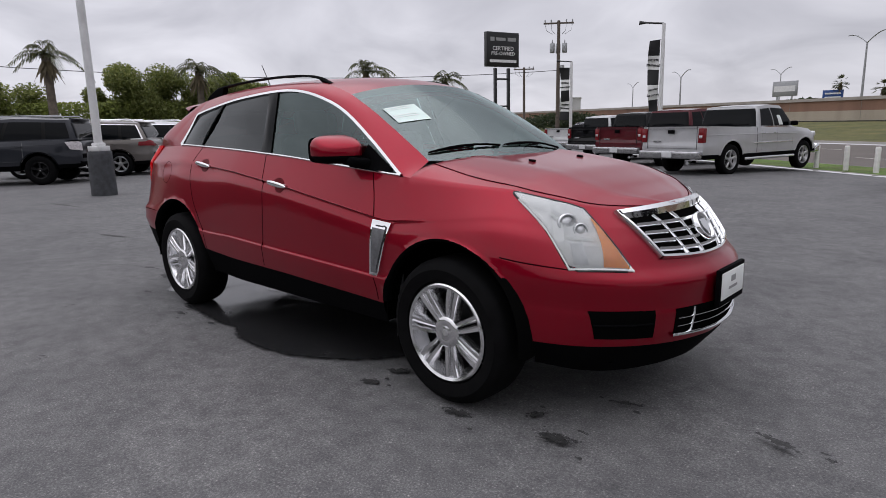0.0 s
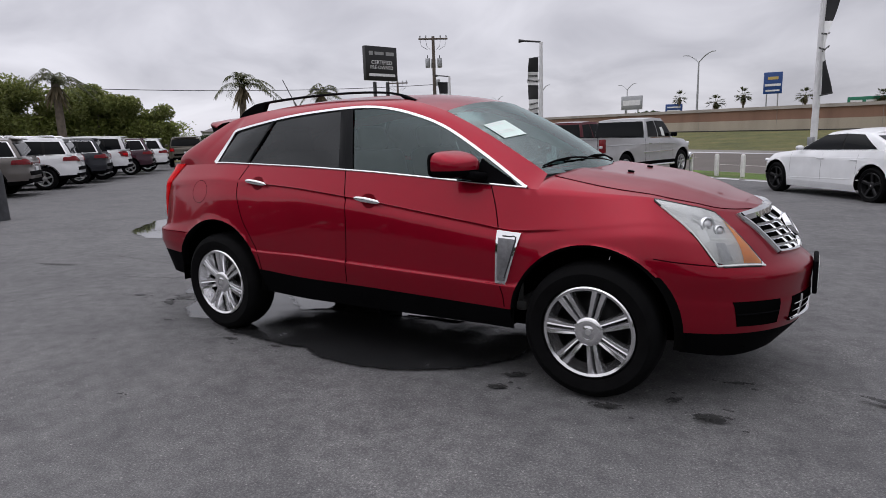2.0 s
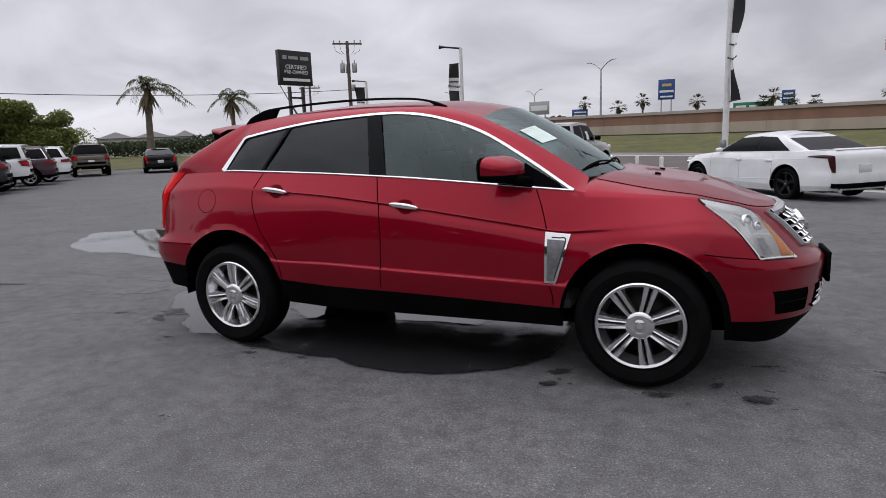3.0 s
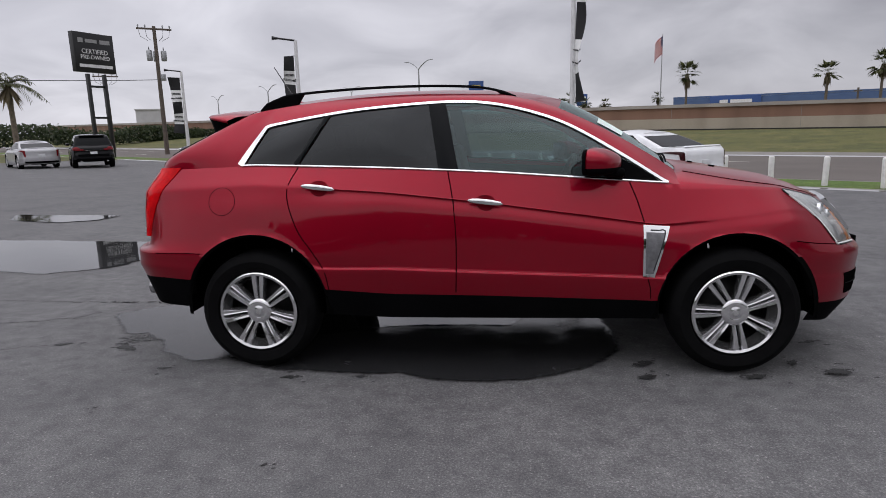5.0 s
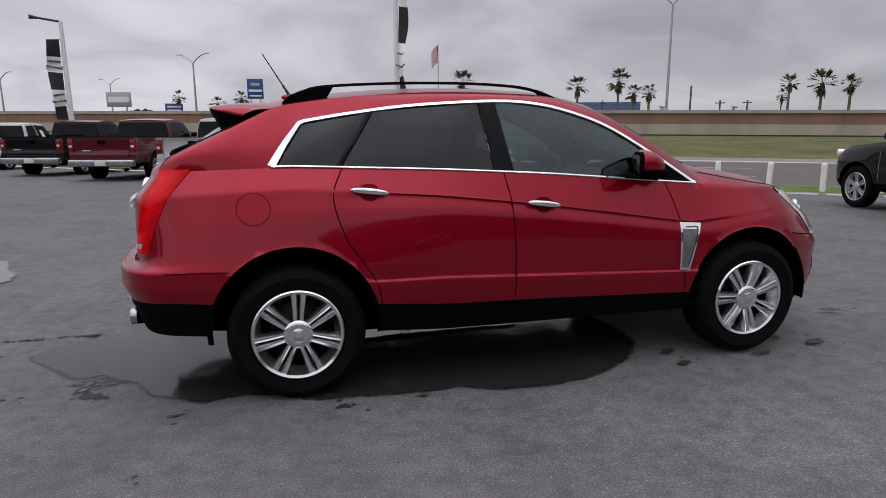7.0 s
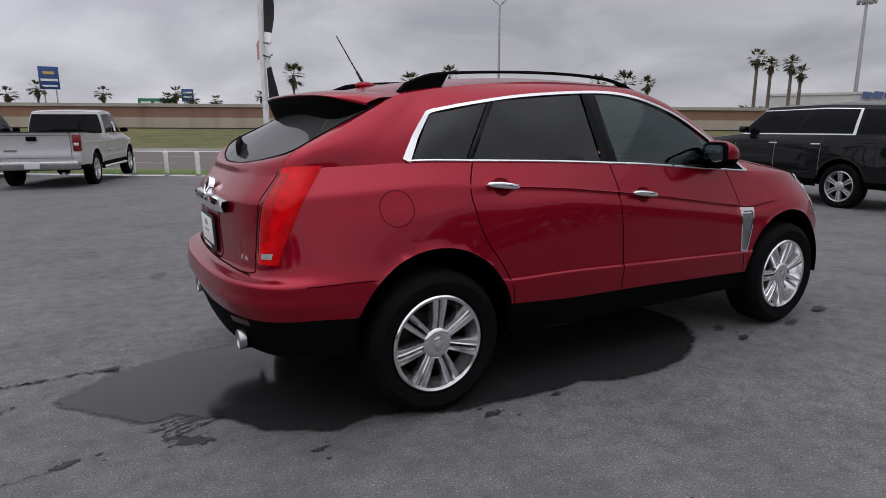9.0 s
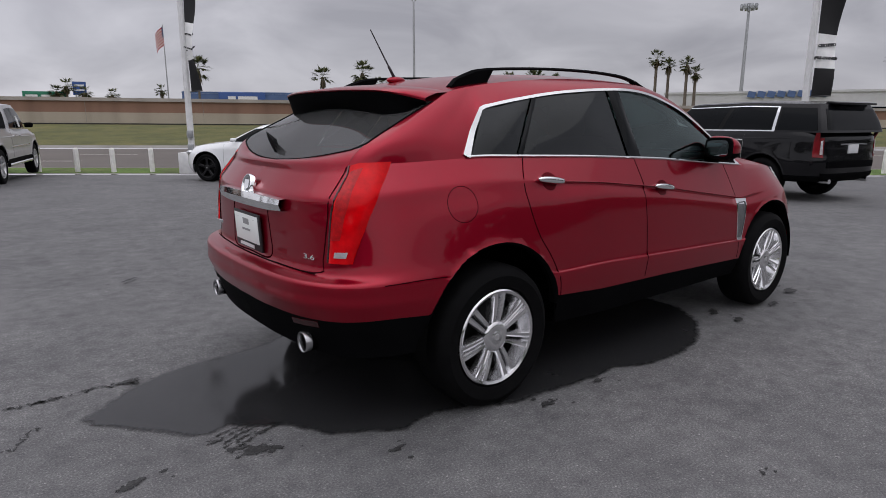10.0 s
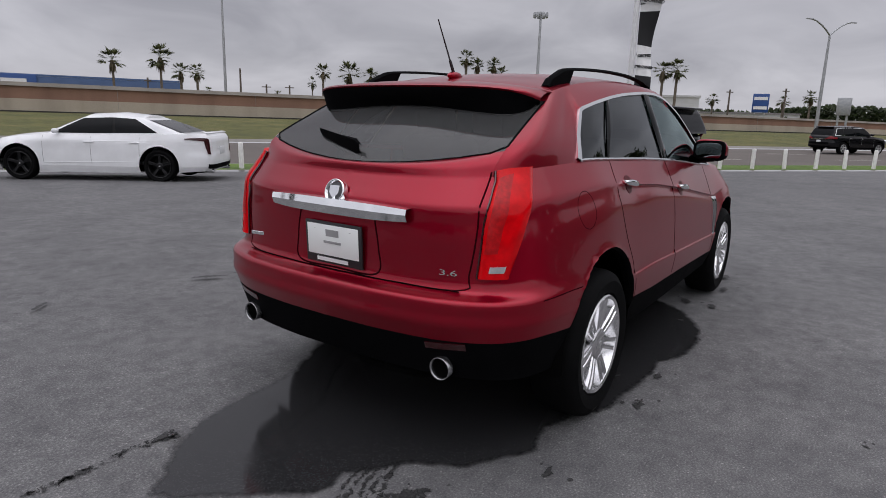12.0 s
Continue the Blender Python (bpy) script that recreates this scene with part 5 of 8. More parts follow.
        rp = curve_pts([(-1.42, 0.545, 1.568), (-1.33, 0.545, 1.596), (-1.20, 0.545, 1.630), (-0.8, 0.545, 1.653), (-0.4, 0.545, 1.657), (-0.1, 0.545, 1.643), (0.05, 0.550, 1.616), (0.15, 0.555, 1.585)], 40)
        rows = []
        for i, p in enumerate(rp):
            p = np.array(p)
            t = i / (len(rp) - 1)
            top_z = on_top(p[0], s * p[1])[0][2]
            p[2] = min(p[2], top_z + 0.004 + min(t, 1 - t) * 1.1)
            h = 0.014 * min(1.0, 0.25 + min(t, 1 - t) / 0.08)
            drop = 0.004 if 0.17 < t < 0.93 else p[2] - top_z + 0.006
            rows.append([p + [0, -0.017, -drop], p + [0, -0.019, 0], p + [0, -0.008, h * 0.7], p + [0, 0.012, h * 0.7], p + [0, 0.021, 0], p + [0, 0.019, -drop], p + [0, -0.017, -drop]])
        v, f = grid_vf(np.array(rows))
        v = [(p[0], s * p[1], p[2]) for p in v]
        mesh("rail_bar", v, f if s > 0 else [tuple(reversed(q)) for q in f], M_BLACKP, rrail, "satin black roof rail", sharp=40)
        # exhaust tip and lower reflector
        vf = lathe_vf([(0.045, -2.212), (0.0465, -2.243), (0.044, -2.245), (0.041, -2.235), (0.040, -2.10)], 28, "x", (-0.012, s * 0.565, 0.428))
        mesh("exhaust_tip", *vf, M_BUMPER, car, "round chrome exhaust tip")
        mesh("exhaust_pipe", *lathe_vf([(0.043, -2.0), (0.0445, -2.212)], 24, "x", (-0.012, s * 0.565, 0.428)), M_DARK, car)
        mesh("exhaust_bore", *lathe_vf([(0.0, -2.225), (0.0415, -2.225)], 20, "x", (-0.012, s * 0.565, 0.428)), M_DARK, car)
        patch_on(lambda y, z, s=s: on_rear(s * y, z), ([(0.50, 0.505), (0.66, 0.515)], [(0.50, 0.533), (0.66, 0.543)]), 6, 3, 0.005, "bumper_reflector", M_DKLENS, "narrow red bumper reflector")
        # wheels and wells
        for ax, az, ra in (AR, AF):
            wheel(car, (ax, s * 0.802, HUB), 0.356, 0.235, 0.238, s, "pairs", M_RUBBER, M_ALLOY, 7, -0.05 if ax < 0 else -0.26)
            prof = [(ra - 0.016, s * 0.892), (ra + 0.015, s * 0.875), (ra + 0.017, s * 0.50), (0.30, s * 0.49)]
            vf = lathe_vf(prof, 48, "y", (ax, 0, az))
            keepf = [q for q in vf[1] if min(vf[0][i][2] for i in q) > 0.285]
            mesh("wheel_well", *trimmed(vf[0], keepf), M_DARK, car, "black wheel-arch liner")
            # rolled arch lip
            arc = [(ax + (ra + 0.001) * math.cos(t), 0, az + (ra + 0.001) * math.sin(t)) for t in np.linspace(math.radians(8), math.radians(172), 50)]
            lip = []
            for x, _, z in arc:
                loc, nor = on_side(x + (x - ax) * 0.03, z + (z - az) * 0.03, s)
                lip.append([(x, loc[1] + s * 0.002, z), (ax + (x - ax) * 0.972, loc[1] - s * 0.004, az + (z - az) * 0.972), (ax + (x - ax) * 0.972, loc[1] - s * 0.05, az + (z - az) * 0.972)])
            v, f = grid_vf(np.array(lip))
            mesh("arch_lip", v, f if s < 0 else [tuple(reversed(q)) for q in f], M_BLACKP, car, "black inner arch edge")
    # fuel door ring on the car's right
    ring = [(-1.585 + 0.082 * math.cos(t), 1.015 + 0.080 * math.sin(t)) for t in np.linspace(0, 2 * math.pi, 33)]
    line_on(on_side, ring, 60, 0.0016, 0.0008, "fuel_door_seam", M_SHUT)

    # ---- front ----
    grille = new("grille")
    grille.parent = car
    def gq(u, w):
        """Across -1..1 and up 0..1 on the grille's shield."""
        half = 0.375 + 0.070 * w
        y = u * half
        return y, 0.715 + (0.035 * (1 - w)) * abs(u) ** 2 * 0.6 + w * (0.205 + 0.010 * (1 - abs(u) ** 1.5))
    rows, back = [], []
    for u in np.linspace(-1, 1, 23):
        rows.append([on_front(*gq(u, w)) for w in np.linspace(0, 1, 9)])
    gb_ = np.array([[p[0] + 0.004 * p[1] for p in r] for r in rows])
    mesh("grille_back", *grid_vf(gb_), M_DARK, grille, "black grille opening")
    edge = [gq(u, 0.0) for u in np.linspace(-1, 1, 20)] + [gq(1, w) for w in np.linspace(0.1, 0.9, 8)] + [gq(u, 1.0) for u in np.linspace(1, -1, 20)] + [gq(-1, w) for w in np.linspace(0.9, 0.0, 9)]
    ep = [on_front(*q) for q in edge]
    pts = np.array([p[0] for p in ep]); nrm = np.array([p[1] for p in ep])
    wid = np.cross(nrm, np.gradient(pts, axis=0)); wid /= np.linalg.norm(wid, axis=1)[:, None] + 1e-9
    mesh("grille_frame", *strip_vf(pts, nrm, wid, 0.012, 0.022), M_CHROME, grille, "chrome grille surround", sharp=40)
    tb = [[on_front(gq(u, 0.86)[0], gq(u, w)[1]) for w in (0.86, 0.93, 1.0, 1.05)] for u in np.linspace(-1, 1, 25)]
    tbg = np.array([[p[0] + p[1] * h for p, h in zip(r, (0.006, 0.026, 0.026, 0.004))] for r in tb])
    mesh("grille_header", *grid_vf(tbg), M_CHROME, grille, "broad chrome upper grille bar", sharp=40)
    for w in (0.14, 0.32, 0.50, 0.68):
        bar = [on_front(*gq(u, w)) for u in np.linspace(-0.97, 0.97, 25)]
        pts = np.array([p[0] for p in bar]); nrm = np.array([p[1] for p in bar])
        wid = np.tile([0, 0, 1.0], (25, 1))
        mesh("grille_bar", *strip_vf(pts, nrm * 0.8 + [0, 0, 0.35], wid, 0.0125, 0.018), M_CHROME, grille, "horizontal chrome bar", sharp=40)
    for u in (-0.62, -0.32, 0.32, 0.62):
        bar = [on_front(*gq(u + 0.10 * (0.5 - w) * (1 if u < 0 else -1), w)) for w in np.linspace(0.04, 0.84, 10)]
        pts = np.array([p[0] for p in bar]); nrm = np.array([p[1] for p in bar])
        wid = np.tile([0, 1.0, 0], (10, 1))
        mesh("grille_upright", *strip_vf(pts, nrm, wid, 0.0095, 0.020), M_CHROME, grille, "upright chrome bar", sharp=40)

    def emblem(at, nor, r, parent, name="emblem"):
        root = new(name)
        root.parent = parent
        zn = Vector(nor).normalized()
        xn = Vector((0, 0, 1)).cross(zn).normalized()
        yn = zn.cross(xn)
        q4 = Matrix.Translation(at) @ Matrix((xn, yn, zn)).transposed().to_4x4()
        v, f = lathe_vf([(r, -0.012), (r, 0.010), (r * 0.95, 0.016), (r * 0.88, 0.015), (r * 0.85, 0.006), (r * 0.8, 0.004)], 36, "z")
        mesh("wreath", [tuple(q4 @ Vector(p)) for p in v], f, M_CHROME, root, "silver ring")
        v, f = lathe_vf([(r * 0.8, 0.0055), (0.0, 0.0055)], 30, "z")
        mesh("field", [tuple(q4 @ Vector(p)) for p in v], f, M_FIELD, root)
        sh = [(-0.50, 0.46), (0.50, 0.46), (0.48, -0.12), (0.0, -0.60), (-0.48, -0.12)]
        up = [(a * r, b * r) for a, b in sh]
        v = [tuple(q4 @ Vector((b * 0 + a, b, 0.014))) for a, b in up] + [tuple(q4 @ Vector((a, b, 0.005))) for a, b in up]
        n = len(up)
        f = [tuple(range(n))] + [(i, n + i, n + (i + 1) % n, (i + 1) % n) for i in range(n)]
        mesh("shield", v, f, M_CHROME, root, "plain silver shield", smooth=False)

    loc, nor = on_front(0, 0.815)
    emblem(Vector(loc) + Vector(nor) * 0.022, Vector(nor), 0.072, grille)
    # lower grille and chrome lip
    patch_on(on_front, ([(-0.37, 0.400), (0, 0.385), (0.37, 0.400)], [(-0.375, 0.515), (0, 0.510), (0.375, 0.515)]), 15, 5, 0.003, "lower_grille", M_DARK, "black lower bumper grille")
    for z in (0.435, 0.472):
        line_on(on_front, [(-0.36, z), (0, z - 0.006), (0.36, z)], 21, 0.0035, 0.008, "lower_grille_bar", M_CHROME, "thin chrome bar")
    for y in (-0.27, 0.27):
        line_on(on_front, [(y, 0.40), (y, 0.51)], 5, 0.005, 0.010, "lower_grille_upright", M_CHROME)
    line_on(on_front, [(-0.38, 0.398), (0, 0.382), (0.38, 0.398)], 25, 0.009, 0.016, "lower_trim", M_CHROME, "chrome strip below the lower grille")
    # front plate
    plate = new("front_plate"); plate.parent = car
    loc, nor = on_front(0, 0.575)
    px = loc[0] + 0.014
    box("plate_frame", (0.022, 0.325, 0.175), (px, 0, 0.572), M_BLACKP, plate, 0.006, label="black plate holder")
    box("plate_face", (0.004, 0.290, 0.125), (px + 0.012, 0, 0.578), M_WHITE, plate, 0.001, label="white dealer plate")
    box("plate_mark", (0.002, 0.055, 0.028), (px + 0.015, 0, 0.600), M_GREYINK, plate)
    box("plate_bar", (0.002, 0.11, 0.012), (px + 0.015, 0, 0.560), M_GREYINK, plate)
    # hood washers and rear hood corners
    for y in (-0.24, 0.24):
        loc, nor = on_top(1.39, y)
        box("washer_jet", (0.035, 0.022, 0.012), (loc[0], loc[1], loc[2] + 0.005), M_BLACKP, car, 0.004, rot=(0, 8, 0))
    # wipers
    for (bx0, by0, tx, ty) in ((1.13, -0.12, 1.055, -0.62), (1.12, 0.50, 1.13, -0.08)):
        w = new("wiper"); w.parent = car
        pts = []
        for t in np.linspace(0, 1, 9):
            loc, nor = on_top(bx0 + (tx - bx0) * t - 0.05, by0 + (ty - by0) * t)
            pts.append(tuple(loc + nor * (0.008 + 0.008 * math.sin(math.pi * t))))
        tube("wiper_arm", pts, [0.008] + [0.006] * 7 + [0.004], M_BLACKP, w, 6)
        tube("wiper_blade", [(p[0] - 0.010, p[1], p[2] - 0.006) for p in pts[3:]], 0.004, M_BLACKP, w, 6)
    # price sheet inside the windscreen
    i0, i1, j0, j1 = 1, 6, 9, 14
    sheet_pts = np.array([[ws[i, j] for j in range(j0, j1)] for i in range(i0, i1)])
    nn = np.array([0.55, 0, 0.83])
    mesh("window_sheet", *grid_vf(sheet_pts + 0.004 * nn), M_MINT, car, "pale mint price sheet on the windscreen")
    for k in range(4):
        row = np.array([[sheet_pts[i, 1 + k // 2 * 2] * (1 - q) + sheet_pts[i, 2 + k // 2 * 2] * q + 0.006 * nn for q in (0.2 + 0.45 * (k % 2), 0.35 + 0.45 * (k % 2))] for i in range(0, 4)])
        mesh("printed_bar", *grid_vf(row), M_WHITE, car)

    # ---- rear ----
    sp_edge = [(0.0, -1.826, 1.534), (0.30, -1.818, 1.531), (0.50, -1.785, 1.522), (0.595, -1.725, 1.506), (0.622, -1.62, 1.484)]
    se = curve_pts(sp_edge, 14)
    se = np.vstack([se[::-1] * [-1, 1, 1], se[1:]])
    base = roof[0]
    bt = resample(base[::-1] if base[0][1] > 0 else base, len(se))
    if bt[0][1] > 0:
        bt = bt[::-1]
    tip = np.array([(q[1], q[0], q[2]) for q in se])
    rows, under = [], []
    for b, t in zip(bt, tip):
        f0 = b + np.array([0.10, 0, 0.0])
        loc, _ = on_top(min(f0[0], -1.48), f0[1] * 0.985)
        m1 = loc + [0, 0, 0.003]
        mid = (m1 + t) / 2 + np.array([0, 0, 0.010])
        rows.append([m1, mid, t + [0.012, 0, 0.004], t + [0, 0, -0.004], t + [0.012, 0, -0.016]])
        under.append(t)
    vf = grid_vf(np.array(rows)); mesh("spoiler", *vf, M_RED, car, "red roof spoiler over the rear glass", sharp=50)
    rows = []
    for t in under:
        c = 1 - abs(t[1] / 0.63) ** 2
        gp_ = np.array(on_top(t[0] + 0.015 + 0.06 * c, t[1] * 0.975)[0])
        rows.append([t + [0.004, 0, -0.012], t * [1, 0.99, 1] + [0.012, 0, -0.030 - 0.012 * c], (t + gp_) / 2 + [0.004, 0, -0.022 * c], gp_ + [0.004, 0, -0.006]])
    under = rows
    vf = grid_vf(np.array(under)); mesh("spoiler_underside", *vf, M_BLACKP, car, "black underside of the spoiler")
    # rear wiper
    rw = new("rear_wiper"); rw.parent = car
    rows = []
    for t in np.linspace(0, 1, 10):
        loc, nor = on_rear(0.0 + 0.34 * t, 1.232 + 0.060 * t)
        h = 0.052 * (1 - t) ** 0.6 * min(1.0, 0.35 + 6 * t) + 0.010
        rows.append([loc + nor * 0.002 + [0, 0, -h * 0.8], loc + nor * 0.030 + [0, 0, -h * 0.5], loc + nor * 0.034 + [0, 0, h * 0.3], loc + nor * 0.004 + [0, 0, h * 0.8]])
    mesh("wiper_cover", *grid_vf(np.array(rows)), M_BLACKP, rw, "tapered black rear wiper", sharp=50)
    # chrome bar above the plate
    rows = []
    for y in np.linspace(-0.385, 0.385, 25):
        loc, nor = on_rear(y, 1.015)
        taper = 1 - 0.25 * abs(y / 0.385) ** 3
        rows.append([loc + np.array([0.006, 0, 0.034 * taper]), loc + np.array([-0.030, 0, 0.030 * taper]), loc + np.array([-0.036, 0, 0.0]), loc + np.array([-0.026, 0, -0.036 * taper]), loc + np.array([0.006, 0, -0.040 * taper])])
    mesh("chrome_bar", *grid_vf(np.array(rows)), M_CHROME, car, "wide chrome strip across the tailgate", sharp=25)
    loc, nor = on_rear(0, 1.072)
    emblem(Vector(loc) + Vector((-0.014, 0, 0)), Vector((-1, 0, 0.30)), 0.054, car)
    line_on(on_rear, [(-0.215, 0.975), (-0.235, 0.86), (-0.225, 0.752), (0, 0.745), (0.225, 0.752), (0.235, 0.86), (0.215, 0.975)], 60, 0.004, 0.002, "plate_recess_edge", M_SHUT)
    rp_ = new("rear_plate"); rp_.parent = car
    loc, nor = on_rear(0, 0.855)
    px = loc[0] - 0.012
    box("plate_frame", (0.012, 0.325, 0.185), (px, 0, 0.850), M_INK, rp_, 0.004, rot=(0, -3, 0), label="black dealer plate frame")
    box("plate_face", (0.003, 0.295, 0.135), (px - 0.008, 0, 0.862), M_WHITE, rp_, 0.001, rot=(0, -3, 0), label="white dealer plate")
    box("plate_mark", (0.002, 0.075, 0.030), (px - 0.011, 0, 0.895), M_GREYINK, rp_, rot=(0, -3, 0))
    box("plate_bar", (0.002, 0.10, 0.010), (px - 0.011, 0, 0.855), M_GREYINK, rp_, rot=(0, -3, 0))
    box("plate_bar", (0.002, 0.18, 0.016), (px - 0.009, 0, 0.778), M_SIGNWHT, rp_, rot=(0, -3, 0))
    for y in (-0.1, 0.1):
        box("plate_screw", (0.004, 0.014, 0.012), (px - 0.010, y, 0.915), M_INK, rp_)
    # engine badge: "3.6"
    fc = bpy.data.curves.new("engine_badge", "FONT")
    fc.body, fc.size, fc.extrude, fc.align_x = "3.6", 0.036, 0.0015, "CENTER"
    loc, nor = on_rear(-0.555, 0.806)
    bd = new("engine_badge", fc)
    bd.parent = car
    zn = Vector(nor).normalized()
    xn = Vector((0, 0, 1)).cross(zn).normalized()
    bd.matrix_basis = Matrix.Translation(Vector(loc) + zn * 0.005 - Vector((0, 0, 0.012))) @ Matrix((xn, zn.cross(xn), zn)).transposed().to_4x4() @ Matrix.Diagonal((1.8, 0.85, 1, 1))
    fc.materials.append(M_CHROME)
    box("model_badge", (0.006, 0.12, 0.018), (on_rear(0.53, 0.82)[0][0] - 0.003, 0.53, 0.82), M_CHROME, car, 0.002, rot=(0, 0, 8))
    # tailgate seam and bumper step
    line_on(on_rear, [(-0.645, 1.19), (-0.655, 0.98), (-0.635, 0.80), (-0.615, 0.742), (-0.3, 0.735), (0, 0.733), (0.3, 0.735), (0.615, 0.742), (0.635, 0.80), (0.655, 0.98), (0.645, 1.19)], 90, 0.0035, 0.0015, "tailgate_seam", M_SHUT)
    rows = []
    for y in np.linspace(-0.61, 0.61, 31):
        a_, _ = on_rear(y, 0.7345)
        b_, _ = on_rear(y, 0.7285)
        rows.append([a_ + [-0.002, 0, 0.004], (a_ + b_) / 2 + [-0.004, 0, 0.008], b_ + [0.004, 0, 0.006]])
    mesh("bumper_step", *grid_vf(np.array(rows)), M_BLACKP, car, "ribbed black bumper step pad")
    # antenna
    loc, _ = on_top(-1.36, 0)
    ant = new("antenna"); ant.parent = car
    bm = bmesh.new()
    bmesh.ops.create_uvsphere(bm, u_segments=14, v_segments=8, radius=1)
    bmesh.ops.transform(bm, matrix=Matrix.Translation(Vector(loc) + Vector((0, 0, 0.008))) @ Matrix.Diagonal((0.062, 0.025, 0.021, 1)), verts=bm.verts)
    part("antenna_base", bm, M_RED, ant, "red teardrop antenna base")
    b0 = np.array(loc) + [-0.01, 0, 0.02]
    mast = [b0 + np.array([-0.15, 0, 0.245]) * t for t in (0, 0.25, 0.26, 1.0)]
    tube("mast", mast, [0.009, 0.007, 0.0045, 0.003], M_INK, ant, 8, "thin raked black mast")

    # ---- underside and cabin ----
    fl = [(-2.10, 0.34), (-1.2, 0.32), (1.3, 0.32), (2.05, 0.28)]
    v = []
    for x, z in fl:
        v += [(x, -0.80 if abs(x) < 1.35 else -0.58, z), (x, 0.80 if abs(x) < 1.35 else 0.58, z)]
    mesh("underbody", v, [(0, 1, 3, 2), (2, 3, 5, 4), (4, 5, 7, 6)], M_DARK, car, "black underbody", smooth=False)
    box("floor_tub", (1.90, 1.58, 0.06), (0.02, 0, 0.42), M_CABIN, car, 0.02)
    box("boot_floor", (0.94, 0.94, 0.06), (-1.42, 0, 0.42), M_CABIN, car, 0.02)
    box("dashboard", (0.42, 1.40, 0.26), (0.83, 0, 0.97), M_CABIN, car, 0.09, segs=4, label="dark dashboard")
    box("parcel_floor", (0.75, 1.30, 0.05), (-1.75, 0, 0.86), M_CABIN, car, 0.02)
    for xd, yd in ((0.05, -0.37), (0.05, 0.37), (-0.71, -0.29), (-0.71, 0.29)):
        st = new("seat"); st.parent = car
        box("seat_cushion", (0.50, 0.52, 0.16), (xd, yd, 0.66), M_LEATHER, st, 0.06, segs=3)
        box("seat_back", (0.16, 0.50, 0.62), (xd - 0.30, yd, 0.98), M_LEATHER, st, 0.06, (0, -14, 0), segs=3)
        box("headrest", (0.10, 0.26, 0.17), (xd - 0.40, yd, 1.36), M_LEATHER, st, 0.045, (0, -10, 0), segs=3)
    sw = new("steering_wheel"); sw.parent = car
    q4 = pose(0.52, 0.37, 1.02, 0, -65, 0)
    ringp = [tuple(q4 @ Vector((0.185 * math.cos(t), 0.185 * math.sin(t), 0))) for t in np.linspace(0, 2 * math.pi, 33)]
    tube("wheel_rim", ringp, 0.015, M_INK, sw, 8)
    tube("column", [tuple(q4 @ Vector((0, 0, 0))), (0.70, 0.37, 0.93)], 0.05, M_INK, sw, 10)
    gh = roof.copy(); gh[:, :, 2] -= 0.03; gh[:, :, 1] *= 0.97
    mesh("headlining", *grid_vf(gh), M_LEATHER, car, "grey headlining")
    for s in (-1, 1):
        for x0, x1, lo, a, b in ((-0.94, 0.95, 0.45, 1.17, 1.06), (-1.45, -0.94, 0.90, 1.205, 1.17)):
            q = [(x0, s * 0.78, lo), (x1, s * 0.78, lo)], [(x0, s * 0.75, a), (x1, s * 0.77, b)]
            mesh("door_lining", *grid_vf(coons(q[0], q[1], [q[0][0], q[1][0]], [q[0][1], q[1][1]], 8, 4)), M_CABIN, car)
    return car


red_crossover()

# ---- other parked vehicles ----
M_GREYRIM = plain("silver_rim", (0.50, 0.50, 0.51), 0.32, 0.9, var=0.08)
M_DARKRIM = plain("black_rim", (0.007, 0.007, 0.008), 0.3, 0.4, var=0.1)
M_PILLAR = plain("black_pillar_film", (0.006, 0.006, 0.006), 0.3, var=0.1, spec=0.15)
M_SEAM = plain("panel_seam", (0.24, 0.24, 0.24), 0.8)
M_PLATE = plain("plate_white", (0.62, 0.63, 0.64), 0.5, var=0.06)


def skin_tools(vf, root):
    """Tools that lay lines and plates on a body's skin."""
    skin = BVHTree.FromPolygons([Vector(p) for p in vf[0]], vf[1])

    def cast(o, w):
        loc, nor, _, _ = skin.ray_cast(Vector(o), Vector(w))
        if loc is None:
            loc, nor, _, _ = skin.find_nearest(Vector(o) + Vector(w) * 2)
        return np.array(loc), np.array(-nor if nor.dot(Vector(w)) > 0 else nor)

    def on_side(x, z, s):
        return cast((x, s * 3.0, z), (0, -s, 0))

    def on_rear(y, z):
        return cast((-6.0, y, z), (1, 0, 0))

    def ribbon(name, fn, ctrl, n, half, thick, mat):
        pts, nrm = zip(*[fn(*q) for q in curve_pts(ctrl, n)])
        pts, nrm = np.array(pts), np.array(nrm)
        wid = np.cross(nrm, np.gradient(pts, axis=0))
        wid /= np.linalg.norm(wid, axis=1)[:, None] + 1e-9
        return mesh(name, *strip_vf(pts, nrm, wid, half, thick), mat, root, sharp=40)

    def plate(name, inner, outer, mat, lift=0.012, nu=9, nv=7, label=""):
        """A raised plate between two edges that run upwards, pressed on the skin."""
        a, b = curve_pts(inner, nv), curve_pts(outer, nv)
        g = np.zeros((nu + 2, nv + 2, 3))
        for i in range(nu + 2):
            for j in range(nv + 2):
                ii, jj = min(max(i - 1, 0), nu - 1), min(max(j - 1, 0), nv - 1)
                q = a[jj] + (b[jj] - a[jj]) * ii / (nu - 1)
                loc, nor, _, _ = skin.find_nearest(Vector(q))
                nor = np.array(nor)
                if nor @ np.array([q[0] * 0.25, q[1], 0.1]) < 0:
                    nor = -nor
                g[i, j] = np.array(loc) + nor * (-0.006 if i in (0, nu + 1) or j in (0, nv + 1) else lift)
        return mesh(name, *facing(grid_vf(g), (0, 0, 0.8)), mat, root, label, sharp=50)

    return on_side, on_rear, ribbon, plate


